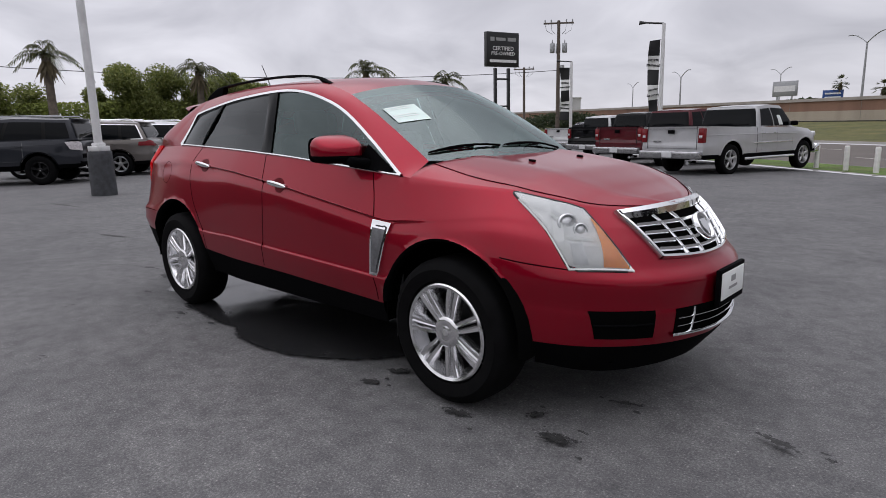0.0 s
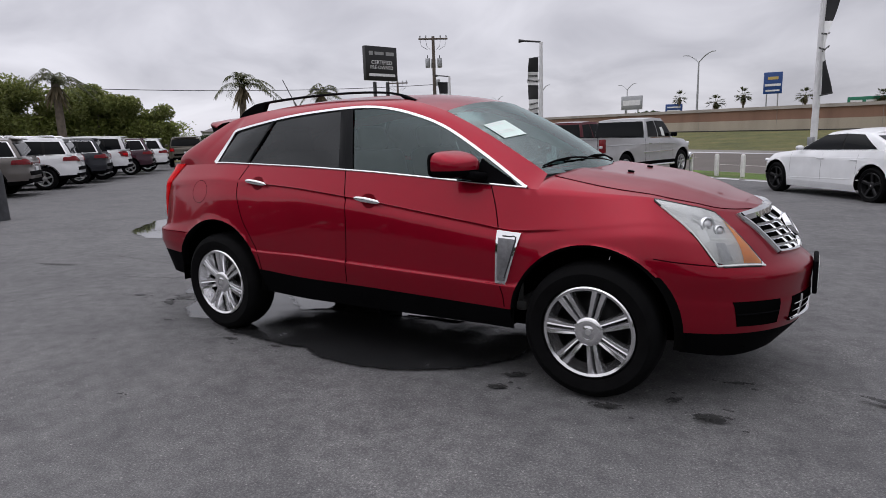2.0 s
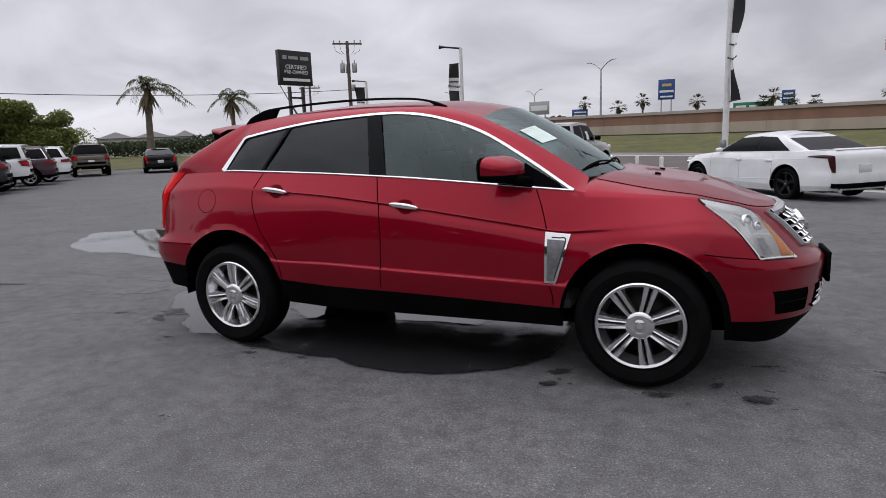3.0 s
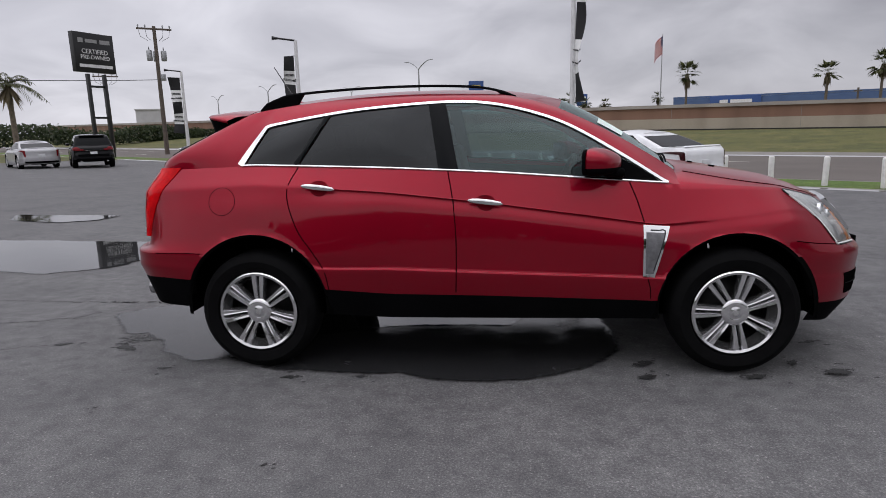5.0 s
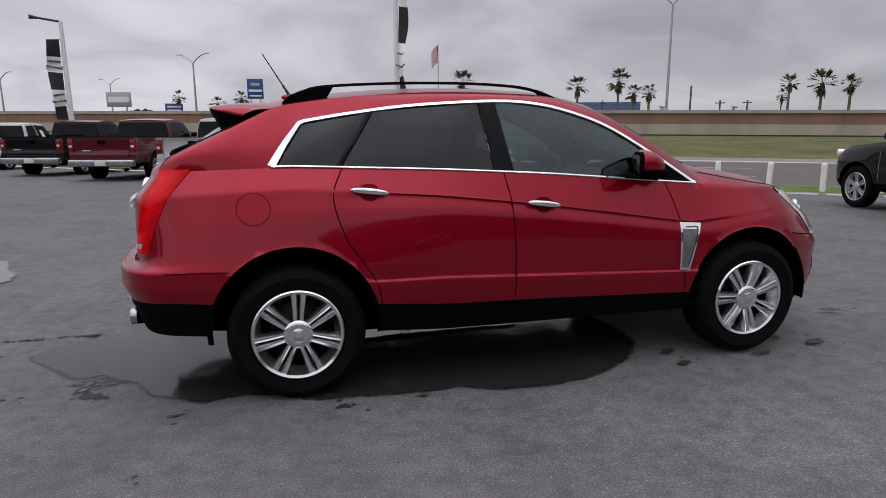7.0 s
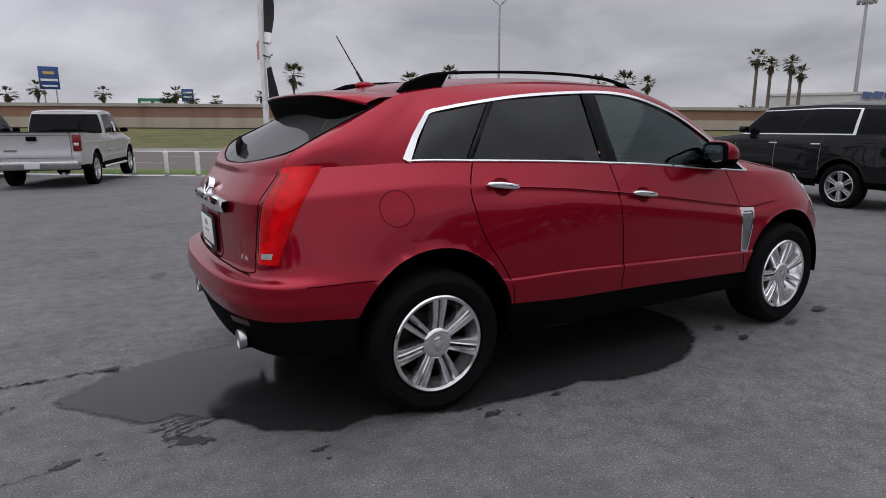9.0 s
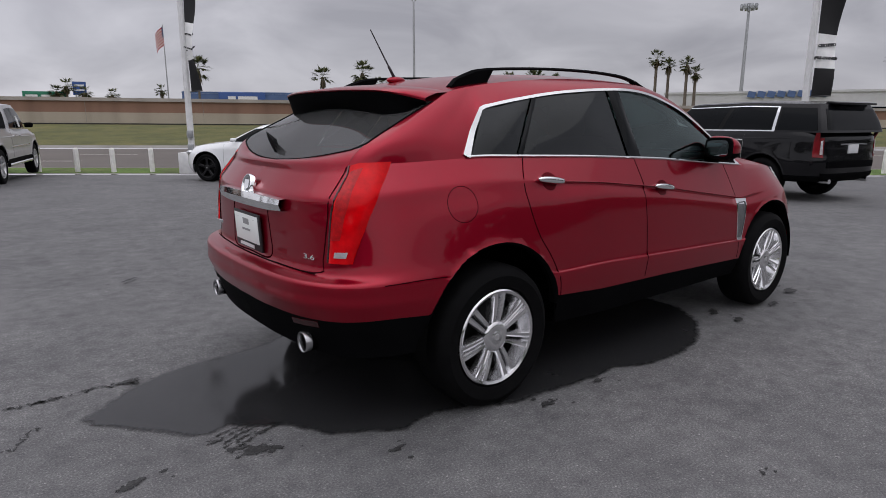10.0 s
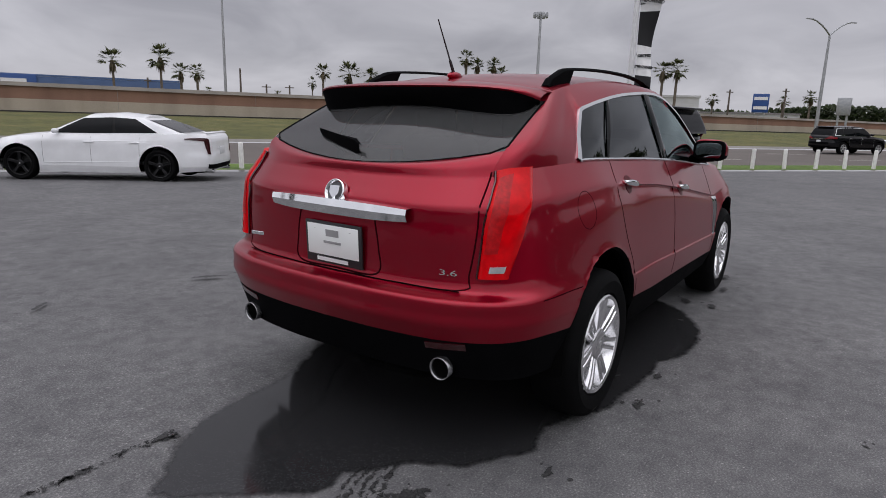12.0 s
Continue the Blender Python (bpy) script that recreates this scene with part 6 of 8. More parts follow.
def rrect_half(xr, xf, w, rr, rf):
    """Half outline of a rounded rectangle, rear centre to front centre, on the right side (y < 0), with fixed point counts."""
    p = [(xr, -q) for q in np.linspace(0, w - rr, 8)]
    p += [(xr + rr - rr * math.cos(t), -(w - rr + rr * math.sin(t))) for t in np.linspace(0, math.pi / 2, 7)[1:]]
    p += [(q, -w) for q in np.linspace(xr + rr, xf - rf, 31)[1:]]
    p += [(xf - rf + rf * math.sin(t), -(w - rf + rf * math.cos(t))) for t in np.linspace(0, math.pi / 2, 7)[1:]]
    p += [(xf, -q) for q in np.linspace(w - rf, 0, 8)[1:]]
    return np.array(p)


SPECS = {
    "suv": dict(front=0.95, rear=1.00, wb=2.85, w=0.97, hood=1.06, belt=1.10, tail=1.12, roof=1.72, cowl=0.95, ws_top=0.25, rear_base=-2.28, rear_top=-2.02, gw=0.86, gt=0.70, R=0.37, rim=0.24, clear=0.30),
    "boxy": dict(front=0.90, rear=1.05, wb=2.80, w=0.96, hood=1.12, belt=1.16, tail=1.18, roof=1.80, cowl=0.90, ws_top=0.42, rear_base=-2.38, rear_top=-2.22, gw=0.87, gt=0.74, R=0.39, rim=0.22, clear=0.38),
    "big": dict(front=1.00, rear=1.12, wb=2.95, w=0.99, hood=1.22, belt=1.27, tail=1.29, roof=1.87, cowl=0.95, ws_top=0.45, rear_base=-2.62, rear_top=-2.42, gw=0.90, gt=0.74, R=0.40, rim=0.27, clear=0.36),
    "sedan": dict(front=0.85, rear=1.05, wb=2.86, w=0.93, hood=0.93, belt=0.97, tail=1.03, roof=1.43, cowl=0.92, ws_top=0.15, rear_base=-1.95, rear_top=-1.05, gw=0.80, gt=0.62, R=0.345, rim=0.245, clear=0.185),
    "pickup": dict(front=1.00, rear=1.25, wb=3.55, w=1.01, hood=1.22, belt=1.25, tail=1.33, roof=1.93, cowl=1.30, ws_top=0.74, rear_base=-0.58, rear_top=-0.50, gw=0.92, gt=0.80, R=0.415, rim=0.265, clear=0.42),
}


def vehicle(name, label, kind, paint, at, rim_mat=None, trim=M_CHROME, category="car", group="", rails=False, lamp=M_REDLENS, lower=None, paper=False, style="plain"):
    """A parked vehicle. It points along +x at its own origin, on the ground between the axles."""
    S = SPECS[kind]
    root = thing(name, label, category, group)
    root.matrix_basis = at
    rim_mat = rim_mat or M_GREYRIM
    xr, xf, w = -S["wb"] / 2 - S["rear"], S["wb"] / 2 + S["front"], S["w"]
    ax_r, ax_f = -S["wb"] / 2, S["wb"] / 2
    R = S["R"]
    square = kind == "pickup"
    cr = 0.10 if square else 0.30
    outline = [(xr, 0), (xr + 0.01, w * 0.55), (xr + cr * 0.35, w - cr * 0.5), (xr + cr * 1.5, w - 0.02), (ax_r, w), (0, w - 0.015), (ax_f, w), (xf - 0.45, w - 0.05), (xf - 0.18, w - 0.24), (xf - 0.04, w * 0.50), (xf, 0)]
    nodes = [xr, xr + 0.25, ax_r, 0, S["cowl"], ax_f, xf - 0.25, xf]
    c, be, ta, ho = S["clear"], S["belt"], S["tail"], S["hood"]
    mid = (c + be) / 2
    ri = 0.02 if square else 0.12
    ti = 0.06 if kind != "pickup" else 0.03
    rl = [
        ([c + 0.06] * 2 + [c] * 4 + [c + 0.0] * 2, [0.10, 0.06, 0.06, 0.05, 0.05, 0.06, 0.10, 0.14]),
        ([c + 0.16] * 2 + [c + 0.14] * 4 + [c + 0.14] * 2, [0.02, 0.01, 0.0, 0.01, 0.01, 0.0, 0.02, 0.03]),
        ([mid - 0.05] * 8, [0.0, 0.0, 0.0, 0.005, 0.005, 0.0, 0.0, 0.0]),
        ([mid + 0.10] * 8, [0.02, 0.02, 0.0, 0.01, 0.01, 0.0, 0.02, 0.04]),
        ([ta - 0.10, ta - 0.10, be - 0.12, be - 0.13, be - 0.13, ho - 0.13, ho - 0.20, ho - 0.24], [0.03, 0.03, 0.02, 0.012, 0.012, 0.03, 0.06, 0.09]),
        ([ta, ta, be + (ta - be) * 0.6, be, be - 0.01, ho - 0.02, ho - 0.09, ho - 0.12], [ri, ti, ti, ti + 0.02, ti + 0.02, 0.11, 0.17, 0.20]),
    ]
    g, keys = body_grid(outline, nodes, rl, None, 90, 3)
    ar = R * (1.24 if square else 1.19)
    v, f, _ = cut_arches(g[3:], ((ax_r, R, ar), (ax_f, R, ar)))
    f = [tuple(reversed(q)) for q in f]
    shell = [merge((v, f), mirror_y((v, f)))]
    v2, f2, _ = cut_arches(g[:4], ((ax_r, R, ar), (ax_f, R, ar)))
    f2 = [tuple(reversed(q)) for q in f2]
    mesh("lower_sill", *merge((v2, f2), mirror_y((v2, f2))), lower or M_BLACKP, root, sharp=40)
    # deck: hood, cab floor line, bed or boot lid
    top = g[-1]
    rows = []
    for p in top:
        a = np.linspace(-1, 1, 13)
        kk = 1 - np.abs(a) ** 2.2
        crown = 0.05 if p[0] > S["cowl"] - 0.2 else (0.02 if kind != "pickup" else -0.02)
        rows.append(np.column_stack([np.full(13, p[0]), p[1] * -a, p[2] + crown * min(1, abs(p[1]) / 0.4) * kk]))
    dv = grid_vf(np.array(rows))
    shell.append((dv[0], [tuple(reversed(q)) for q in dv[1]]))
    # greenhouse
    b = rrect_half(S["rear_base"], S["cowl"] + 0.12, S["gw"], 0.12, 0.30)
    t = rrect_half(S["rear_top"], S["ws_top"], S["gt"], 0.10, 0.16)
    zb = np.interp(b[:, 0], [xr, ax_r, 0, S["cowl"]], [ta, be + (ta - be) * 0.6, be, be - 0.01]) - 0.01
    roof_z = S["roof"] - 0.05
    arch = np.interp(t[:, 0], [S["rear_top"], (S["rear_top"] + S["ws_top"]) / 2, S["ws_top"]], [-0.05, 0.0, -0.035])
    gh = []
    for q in np.linspace(0, 1, 9):
        bulge = 0.035 * math.sin(math.pi * q)
        xy = b + (t - b) * q
        nrm = xy - np.array([(S["rear_base"] + S["cowl"]) / 2, 0])
        nrm = nrm / (np.linalg.norm(nrm, axis=1)[:, None] + 1e-9)
        xy = xy + bulge * np.column_stack([nrm[:, 0] * 0.5, np.sign(xy[:, 1]) * np.abs(nrm[:, 1])])
        xy[0, 1] = xy[-1, 1] = 0
        gh.append(np.column_stack([xy, zb + (roof_z + arch - zb) * q]))
    gh = np.array(gh)
    gv = grid_vf(gh)
    gf = [tuple(reversed(q)) for q in gv[1]]
    shell.append(merge((gv[0], gf), mirror_y((gv[0], gf))))
    rows = []
    for p in gh[-1]:
        a = np.linspace(-1, 1, 11)
        kk = 1 - np.abs(a) ** 2.4
        rows.append(np.column_stack([np.full(11, p[0]), p[1] * -a, p[2] + (0.022 if kind == "pickup" else 0.05) * min(1, abs(p[1]) / 0.3) * kk]))
    dv = grid_vf(np.array(rows))
    shell.append((dv[0], [tuple(reversed(q)) for q in dv[1]]))
    skin = merge(*shell)
    mesh("body", *skin, paint, root, sharp=42)
    on_side, on_rear, ribbon, plate = skin_tools(merge(skin, merge((v2, f2), mirror_y((v2, f2)))), root)

    nc = gh.shape[1]

    def pane(c0, c1, q0, q1, nm, both=True, mat=M_CARGLASS, lift=0.006):
        """A window laid over columns c0..c1 and height share q0..q1 of the cabin."""
        cols, qs = np.linspace(c0, c1, max(4, int(abs(c1 - c0)) + 1)), np.linspace(q0, q1, 6)
        pts = np.zeros((len(cols), len(qs), 3))
        for i, cc in enumerate(cols):
            i0 = int(min(cc, nc - 2)); fr = cc - i0
            for j, q in enumerate(qs):
                r = q * 8; j0 = int(min(r, 7)); gr = r - j0
                P = (gh[j0, i0] * (1 - fr) + gh[j0, i0 + 1] * fr) * (1 - gr) + (gh[j0 + 1, i0] * (1 - fr) + gh[j0 + 1, i0 + 1] * fr) * gr
                e1 = gh[j0, i0 + 1] - gh[j0, i0]; e2 = gh[j0 + 1, i0] - gh[j0, i0]
                n_ = np.cross(e2, e1); n_ = n_ / (np.linalg.norm(n_) + 1e-9)
                cdir = np.array([P[0] - (S["rear_base"] + S["cowl"]) / 2, P[1], 0.0])
                n_ = n_ if n_ @ cdir > 0 else -n_
                pts[i, j] = P + lift * n_
        vf = grid_vf(pts)
        mesh(nm, *vf, mat, root)
        if both:
            mesh(nm, *mirror_y(vf), mat, root)
        return pts

    # columns: rear 0-7, corner 7-13, side 13-43, corner 43-49, front 49-56
    if kind == "sedan":
        sides = [(17.5, 28.0), (28.8, 44.0)]
    elif kind == "pickup":
        sides = [(14.0, 26.0), (27.0, 44.0)]
    elif kind == "big":
        sides = [(13.5, 20.5), (21.5, 31.5), (32.5, 44.0)]
    else:
        sides = [(13.5, 19.5), (20.5, 30.0), (31.0, 44.5)]
    if kind != "pickup":
        pane(sides[0][0], sides[-1][1], 0.08, 0.86, "pillar_cover", mat=M_PILLAR, lift=0.003)
    for c0, c1 in sides:
        pane(c0, c1, 0.08, 0.86, "side_window")
    if trim is not None:
        for q in (0.05,):
            first = sides[1][0] if kind == "big" else sides[0][0]
            p = pane(first, sides[-1][1], q - 0.02, q + 0.02, "window_trim", mat=trim, lift=0.010)
        if kind in ("big", "suv"):
            pane(first, sides[-1][1], 0.86, 0.89, "window_trim", mat=trim, lift=0.010)
            pane(first - 0.55, first, 0.03, 0.89, "window_trim", mat=trim, lift=0.010)
    ws = pane(47.5, 56, 0.06, 0.90, "windscreen", True)
    pane(0, 9.5 if kind != "pickup" else 9.4, 0.10 if kind != "pickup" else 0.04, 0.84 if kind != "pickup" else 0.90, "rear_window", True)
    if paper:
        pane(31.5, 35.5, 0.12, 0.55, "window_sheet", True, M_WHITE, 0.009)
    # wheels
    for s in (-1, 1):
        for ax in (ax_r, ax_f):
            wheel(root, (ax, s * (w - 0.135), R), R, 0.24, S["rim"], s, style, M_RUBBER, rim_mat, 5 if style != "pairs" else 6)
            vf = lathe_vf([(ar, s * (w - 0.03)), (ar + 0.01, s * (w - 0.06)), (ar + 0.01, s * 0.5), (0.0, s * 0.5)], 32, "y", (ax, 0, R))
            mesh("wheel_well", *trimmed(vf[0], [q for q in vf[1] if min(vf[0][i][2] for i in q) > max(c - 0.05, R + 0.002)]), M_DARK, root)
        # mirrors, handles
        mx = S["cowl"] - 0.28
        part("side_mirror", box_bm((0.13, 0.20, 0.13) if kind != "sedan" else (0.11, 0.17, 0.10), (mx, s * (S["gw"] + (0.14 if kind != "sedan" else 0.11)), be + (0.10 if kind != "sedan" else 0.06)), 0.045, (0, 0, s * 8), 3), paint if kind != "pickup" else M_BLACKP, root)
        for hx in ((-0.02, -0.95) if kind != "pickup" else (0.22, -0.36)):
            loc, _ = on_side(hx, be - 0.15, s)
            box("door_handle", (0.20, 0.03, 0.03), (hx, loc[1] + s * 0.012, be - 0.15), trim or paint, root, 0.01)
        side_fn = lambda x, z, s=s: on_side(x, z, s)
        for lx in ((-1.05, -0.05, 0.92) if kind != "pickup" else (-0.40, 0.34, 1.10)):
            ribbon("shut_line", side_fn, [(lx, c + 0.20), (lx + 0.01, (be + c) / 2), (lx, be - 0.04)], 10, 0.004, 0.001, M_SEAM)
        for ax in (ax_r, ax_f):
            arc = [(ax + (ar + 0.016) * math.cos(t), R + (ar + 0.016) * math.sin(t)) for t in np.linspace(0.25, math.pi - 0.25, 12)]
            lip = 0.026 if kind == "pickup" else 0.012
            ribbon("arch_lip", side_fn, arc, 30, lip, lip * 0.4, paint if kind in ("pickup", "sedan", "big") else M_BLACKP)
        if kind != "pickup":
            ribbon("body_crease", side_fn, [(ax_r + 0.50, c + 0.25), (0, c + 0.22), (ax_f - 0.50, c + 0.19)], 20, 0.010, 0.004, paint)
            ribbon("shoulder_crease", side_fn, [(xr + 0.55, be - 0.10), (0, be - 0.13), (ax_f - 0.15, be - 0.16)], 24, 0.009, 0.0025, paint)
        # headlamp and tail lamp
        part("headlamp", box_bm((0.24, 0.30, 0.16 if kind != "sedan" else 0.08), (xf - 0.30, s * (w - 0.29), ho - 0.22), 0.04, (0, 6, -s * 40), 3), M_REFLECT, root)
        red = M_LAMPRED if lamp is M_REDLENS else lamp
        if kind == "pickup":
            part("tail_lamp", box_bm((0.13, 0.17, 0.38), (xr + 0.065, s * (w - 0.088), ta - 0.24), 0.02), M_LAMPRED, root)
            box("reverse_lens", (0.01, 0.10, 0.07), (xr - 0.004, s * (w - 0.09), ta - 0.27), M_REFLECT, root, 0.004)
        elif kind == "big":
            plate("tail_lamp", [(xr, s * (w - 0.17), ta - 0.44), (xr + 0.02, s * (w - 0.18), ta - 0.09)], [(xr + 0.16, s * w, ta - 0.42), (xr + 0.16, s * w, ta - 0.09)], M_LAMPRED, 0.012)
            plate("lamp_bar", [(xr, s * (w - 0.12), ta - 0.38), (xr + 0.02, s * (w - 0.12), ta - 0.14)], [(xr + 0.03, s * (w - 0.085), ta - 0.38), (xr + 0.03, s * (w - 0.085), ta - 0.14)], M_REFLECT, 0.022, 4)
        elif kind == "boxy":
            plate("tail_lamp", [(xr, s * (w - 0.30), ta - 0.30), (xr + 0.02, s * (w - 0.30), ta - 0.06)], [(xr + 0.24, s * w, ta - 0.25), (xr + 0.36, s * w, ta - 0.05)], red, 0.020)
            if lamp is M_REDLENS:
                plate("lamp_insert", [(xr, s * (w - 0.24), ta - 0.22), (xr, s * (w - 0.24), ta - 0.13)], [(xr + 0.14, s * w, ta - 0.20), (xr + 0.18, s * w, ta - 0.13)], M_REDLENS, 0.025, 6, 4)
        elif kind == "sedan":
            plate("tail_lamp", [(xr + 0.03, s * (w - 0.20), ta - 0.16), (xr + 0.04, s * (w - 0.20), ta - 0.08)], [(xr + 0.50, s * w, ta - 0.115), (xr + 0.50, s * w, ta - 0.09)], lamp, 0.014)
            plate("tail_lamp_leg", [(xr, s * (w - 0.24), ta - 0.42), (xr + 0.04, s * (w - 0.22), ta - 0.10)], [(xr + 0.05, s * (w - 0.16), ta - 0.41), (xr + 0.13, s * (w - 0.10), ta - 0.11)], lamp, 0.014)
        else:
            plate("tail_lamp", [(xr, s * (w - 0.52), ta - 0.22), (xr + 0.01, s * (w - 0.52), ta - 0.15)], [(xr + 0.42, s * w, ta - 0.19), (xr + 0.38, s * w, ta - 0.06)], red, 0.020, 14)
            ribbon("lamp_strip", lambda q, z, s=s: on_rear(s * q, z), [(w - 0.55, ta - 0.23), (w - 0.30, ta - 0.225)], 8, 0.010, 0.024, M_CHROME)
        if rails:
            tube("roof_rail", [(S["rear_top"] + 0.15, s * S["gt"] * 0.93, S["roof"] - 0.06), (S["rear_top"] + 0.25, s * S["gt"] * 0.93, S["roof"] + 0.02), (S["ws_top"] - 0.25, s * S["gt"] * 0.93, S["roof"] + 0.02), (S["ws_top"] - 0.10, s * S["gt"] * 0.93, S["roof"] - 0.05)], 0.02, rails, root, 6)
    # bumpers, plate, tail details
    if kind == "pickup":
        part("rear_bumper", box_bm((0.20, w * 1.92, 0.20), (xr - 0.06, 0, c + 0.16), 0.04, segs=3), M_BUMPER, root, "chrome step bumper")
        box("plate", (0.02, 0.32, 0.16), (xr - 0.165, 0, c + 0.17), M_PLATE, root, 0.005)
        box("tailgate_handle", (0.03, 0.22, 0.10), (xr - 0.005, 0, ta - 0.14), M_BLACKP, root, 0.02)
        box("tailgate_badge", (0.012, 0.26, 0.05), (xr - 0.004, w * 0.45, ta - 0.40), M_BUMPER, root, 0.004)
        box("bed_rail_cap", (1.9, 0.07, 0.02), (xr + 1.05, w * 0.93, ta + 0.005), M_BLACKP, root, 0.006)
        box("bed_rail_cap", (1.9, 0.07, 0.02), (xr + 1.05, -w * 0.93, ta + 0.005), M_BLACKP, root, 0.006)
        box("tailgate_cap", (0.09, w * 1.6, 0.02), (xr + 0.06, 0, ta + 0.012), M_BLACKP, root, 0.006)
        for z in (ta - 0.06, ta - 0.58):
            box("tailgate_seam", (0.012, w * 1.55, 0.008), (xr + 0.006, 0, z), M_INK, root)
        for s in (-1, 1):
            box("tailgate_seam", (0.012, 0.008, 0.60), (xr + 0.012, s * w * 0.79, ta - 0.30), M_INK, root)
            ribbon("cab_gap", lambda x, z, s=s: on_side(x, z, s), [(S["rear_base"] - 0.05, c + 0.16), (S["rear_base"] - 0.05, be - 0.3), (S["rear_base"] - 0.05, be)], 10, 0.012, 0.002, M_INK)
            ribbon("bed_crease", lambda x, z, s=s: on_side(x, z, s), [(xr + 0.25, be - 0.16), (0, be - 0.17), (ax_f - 0.5, be - 0.19)], 20, 0.014, 0.007, paint)
            tube("side_step", [(ax_r + R + 0.15, s * (w - 0.02), c + 0.0), (ax_f - R - 0.15, s * (w - 0.02), c + 0.0)], 0.045, M_CHROME, root, 8)
            box("side_strip", (1.9, 0.012, 0.035), (0.15, s * (w + 0.002), c + 0.42), M_CHROME, root, 0.004)
        part("front_bumper", box_bm((0.25, w * 1.85, 0.28), (xf - 0.10, 0, c + 0.16), 0.08, segs=3), M_CHROME, root)
        tube("exhaust", [(xr + 0.3, -w * 0.55, c - 0.04), (xr - 0.08, -w * 0.60, c - 0.05)], 0.045, M_CHROME, root, 10)
    else:
        zp = ta - (0.36 if kind != "big" else 0.30)
        box("plate", (0.02, 0.31, 0.16), (on_rear(0, zp)[0][0] - 0.008, 0, zp), M_PLATE, root, 0.005)
        if kind != "sedan":
            ribbon("tailgate_trim", on_rear, [(-0.40, ta - 0.22), (0, ta - 0.21), (0.40, ta - 0.22)], 15, 0.016, 0.02, trim or M_BLACKP)
        plate("rear_diffuser", [(xr, -w * 0.86, c + 0.06), (xr, -w * 0.86, c + 0.20)], [(xr, w * 0.86, c + 0.06), (xr, w * 0.86, c + 0.20)], M_BLACKP, 0.014, 21, 4, "black lower rear bumper")
        if kind != "sedan":
            plate("bumper_pad", [(xr, -w * 0.72, c + 0.30), (xr, -w * 0.72, c + 0.42)], [(xr, w * 0.72, c + 0.30), (xr, w * 0.72, c + 0.42)], M_BLACKP, 0.016, 21, 4)
        for s in (-1, 1):
            tube("exhaust", [(xr + 0.3, s * w * 0.58, c + 0.06), (xr + 0.02, s * w * 0.60, c + 0.06)], 0.045, M_CHROME, root, 10)
        if kind != "sedan":
            part("roof_spoiler", box_bm((0.22, S["gt"] * 1.62, 0.04), (S["rear_top"] - 0.04, 0, S["roof"] - 0.075), 0.015, (0, -6, 0)), paint, root)
        else:
            part("boot_lip", box_bm((0.09, w * 1.35, 0.018), (xr + 0.15, 0, ta + 0.022), 0.008, (0, -12, 0)), paint, root)
    part("front_grille", box_bm((0.06, w * 1.05, 0.24 if kind != "sedan" else 0.18), (xf - 0.04, 0, ho - 0.32), 0.03), M_GLOSSBLK, root)
    # dark underside
    mesh("underbody", [(xr + 0.2, -w * 0.85, c + 0.03), (xf - 0.3, -w * 0.85, c + 0.03), (xf - 0.3, w * 0.85, c + 0.03), (xr + 0.2, w * 0.85, c + 0.03)], [(0, 1, 2, 3)], M_DARK, root, smooth=False)
    return root


def ground_at(x, y):
    q = np.array([x, y]) - LOT_O
    return float(ground_z(q @ ALONG, q @ ACROSS))


def park(x, y, hx, hy):
    """Pose of a vehicle at x, y whose nose points along hx, hy."""
    return pose(x, y, ground_at(x, y), 0, 0, math.degrees(math.atan2(hy, hx)))


def row_pose(s, d_rear, kind, turn=0.0):
    """In the row with its tail to the lot, tail at d_rear."""
    S = SPECS[kind]
    d = d_rear - (S["wb"] / 2 + S["rear"])
    x, y, _ = sd(s, d)
    return pose(x, y, ground_at(x, y), 0, 0, ROAD_TURN - 90 + turn)


M_LAMPCLR = plain("clear_tail_lens", (0.55, 0.52, 0.53), 0.2, coat=0.5, var=0.2, scale=25)
ROW = "row of parked sport utility cars"
vehicle("suv", "charcoal grey boxy SUV with black wheels", "boxy", P_GREY, row_pose(-5.2, -19.25, "boxy", 2), M_DARKRIM, None, group=ROW, rails=M_GALV, lamp=M_LAMPCLR)
vehicle("suv", "taupe metallic three-row SUV with slim red lamps", "suv", P_TAUPE, row_pose(-8.0, -18.15, "suv"), group=ROW, rails=M_CHROME)
vehicle("suv", "white SUV with slim red tail lamps", "suv", P_WHITE, row_pose(-10.9, -17.4, "suv"), group=ROW, rails=M_CHROME)
vehicle("suv", "dark grey SUV parked among white ones", "suv", P_GREY, row_pose(-13.8, -16.9, "suv"), group=ROW)
vehicle("suv", "white compact SUV with red corner lamps", "boxy", P_WHITE, row_pose(-16.2, -16.4, "boxy"), group=ROW)
vehicle("suv", "plum coloured SUV in the parked row", "suv", P_PLUM, row_pose(-19.4, -15.7, "suv"), group=ROW)
vehicle("suv", "white SUV at the end of the parked row", "suv", P_WHITE, row_pose(-22.5, -15.2, "suv"), group=ROW)
vehicle("suv", "tan SUV seen from behind near the palms", "boxy", P_TAN, park(-31.0, 21.2, -0.82, 0.57), group="")
vehicle("sedan", "silver sedan seen from behind beside a black SUV", "sedan", P_SILVER, park(-25.2, 26.9, -0.76, 0.65), lower=P_SILVER, lamp=M_LAMPRED)
vehicle("sedan", "black sedan seen from behind near the palms", "sedan", P_BLACK, park(-29.0, 24.4, -0.75, 0.66))
vehicle("suv", "black SUV seen from behind by the pylon sign", "suv", P_BLACK, park(-22.0, 27.2, -0.62, 0.78))

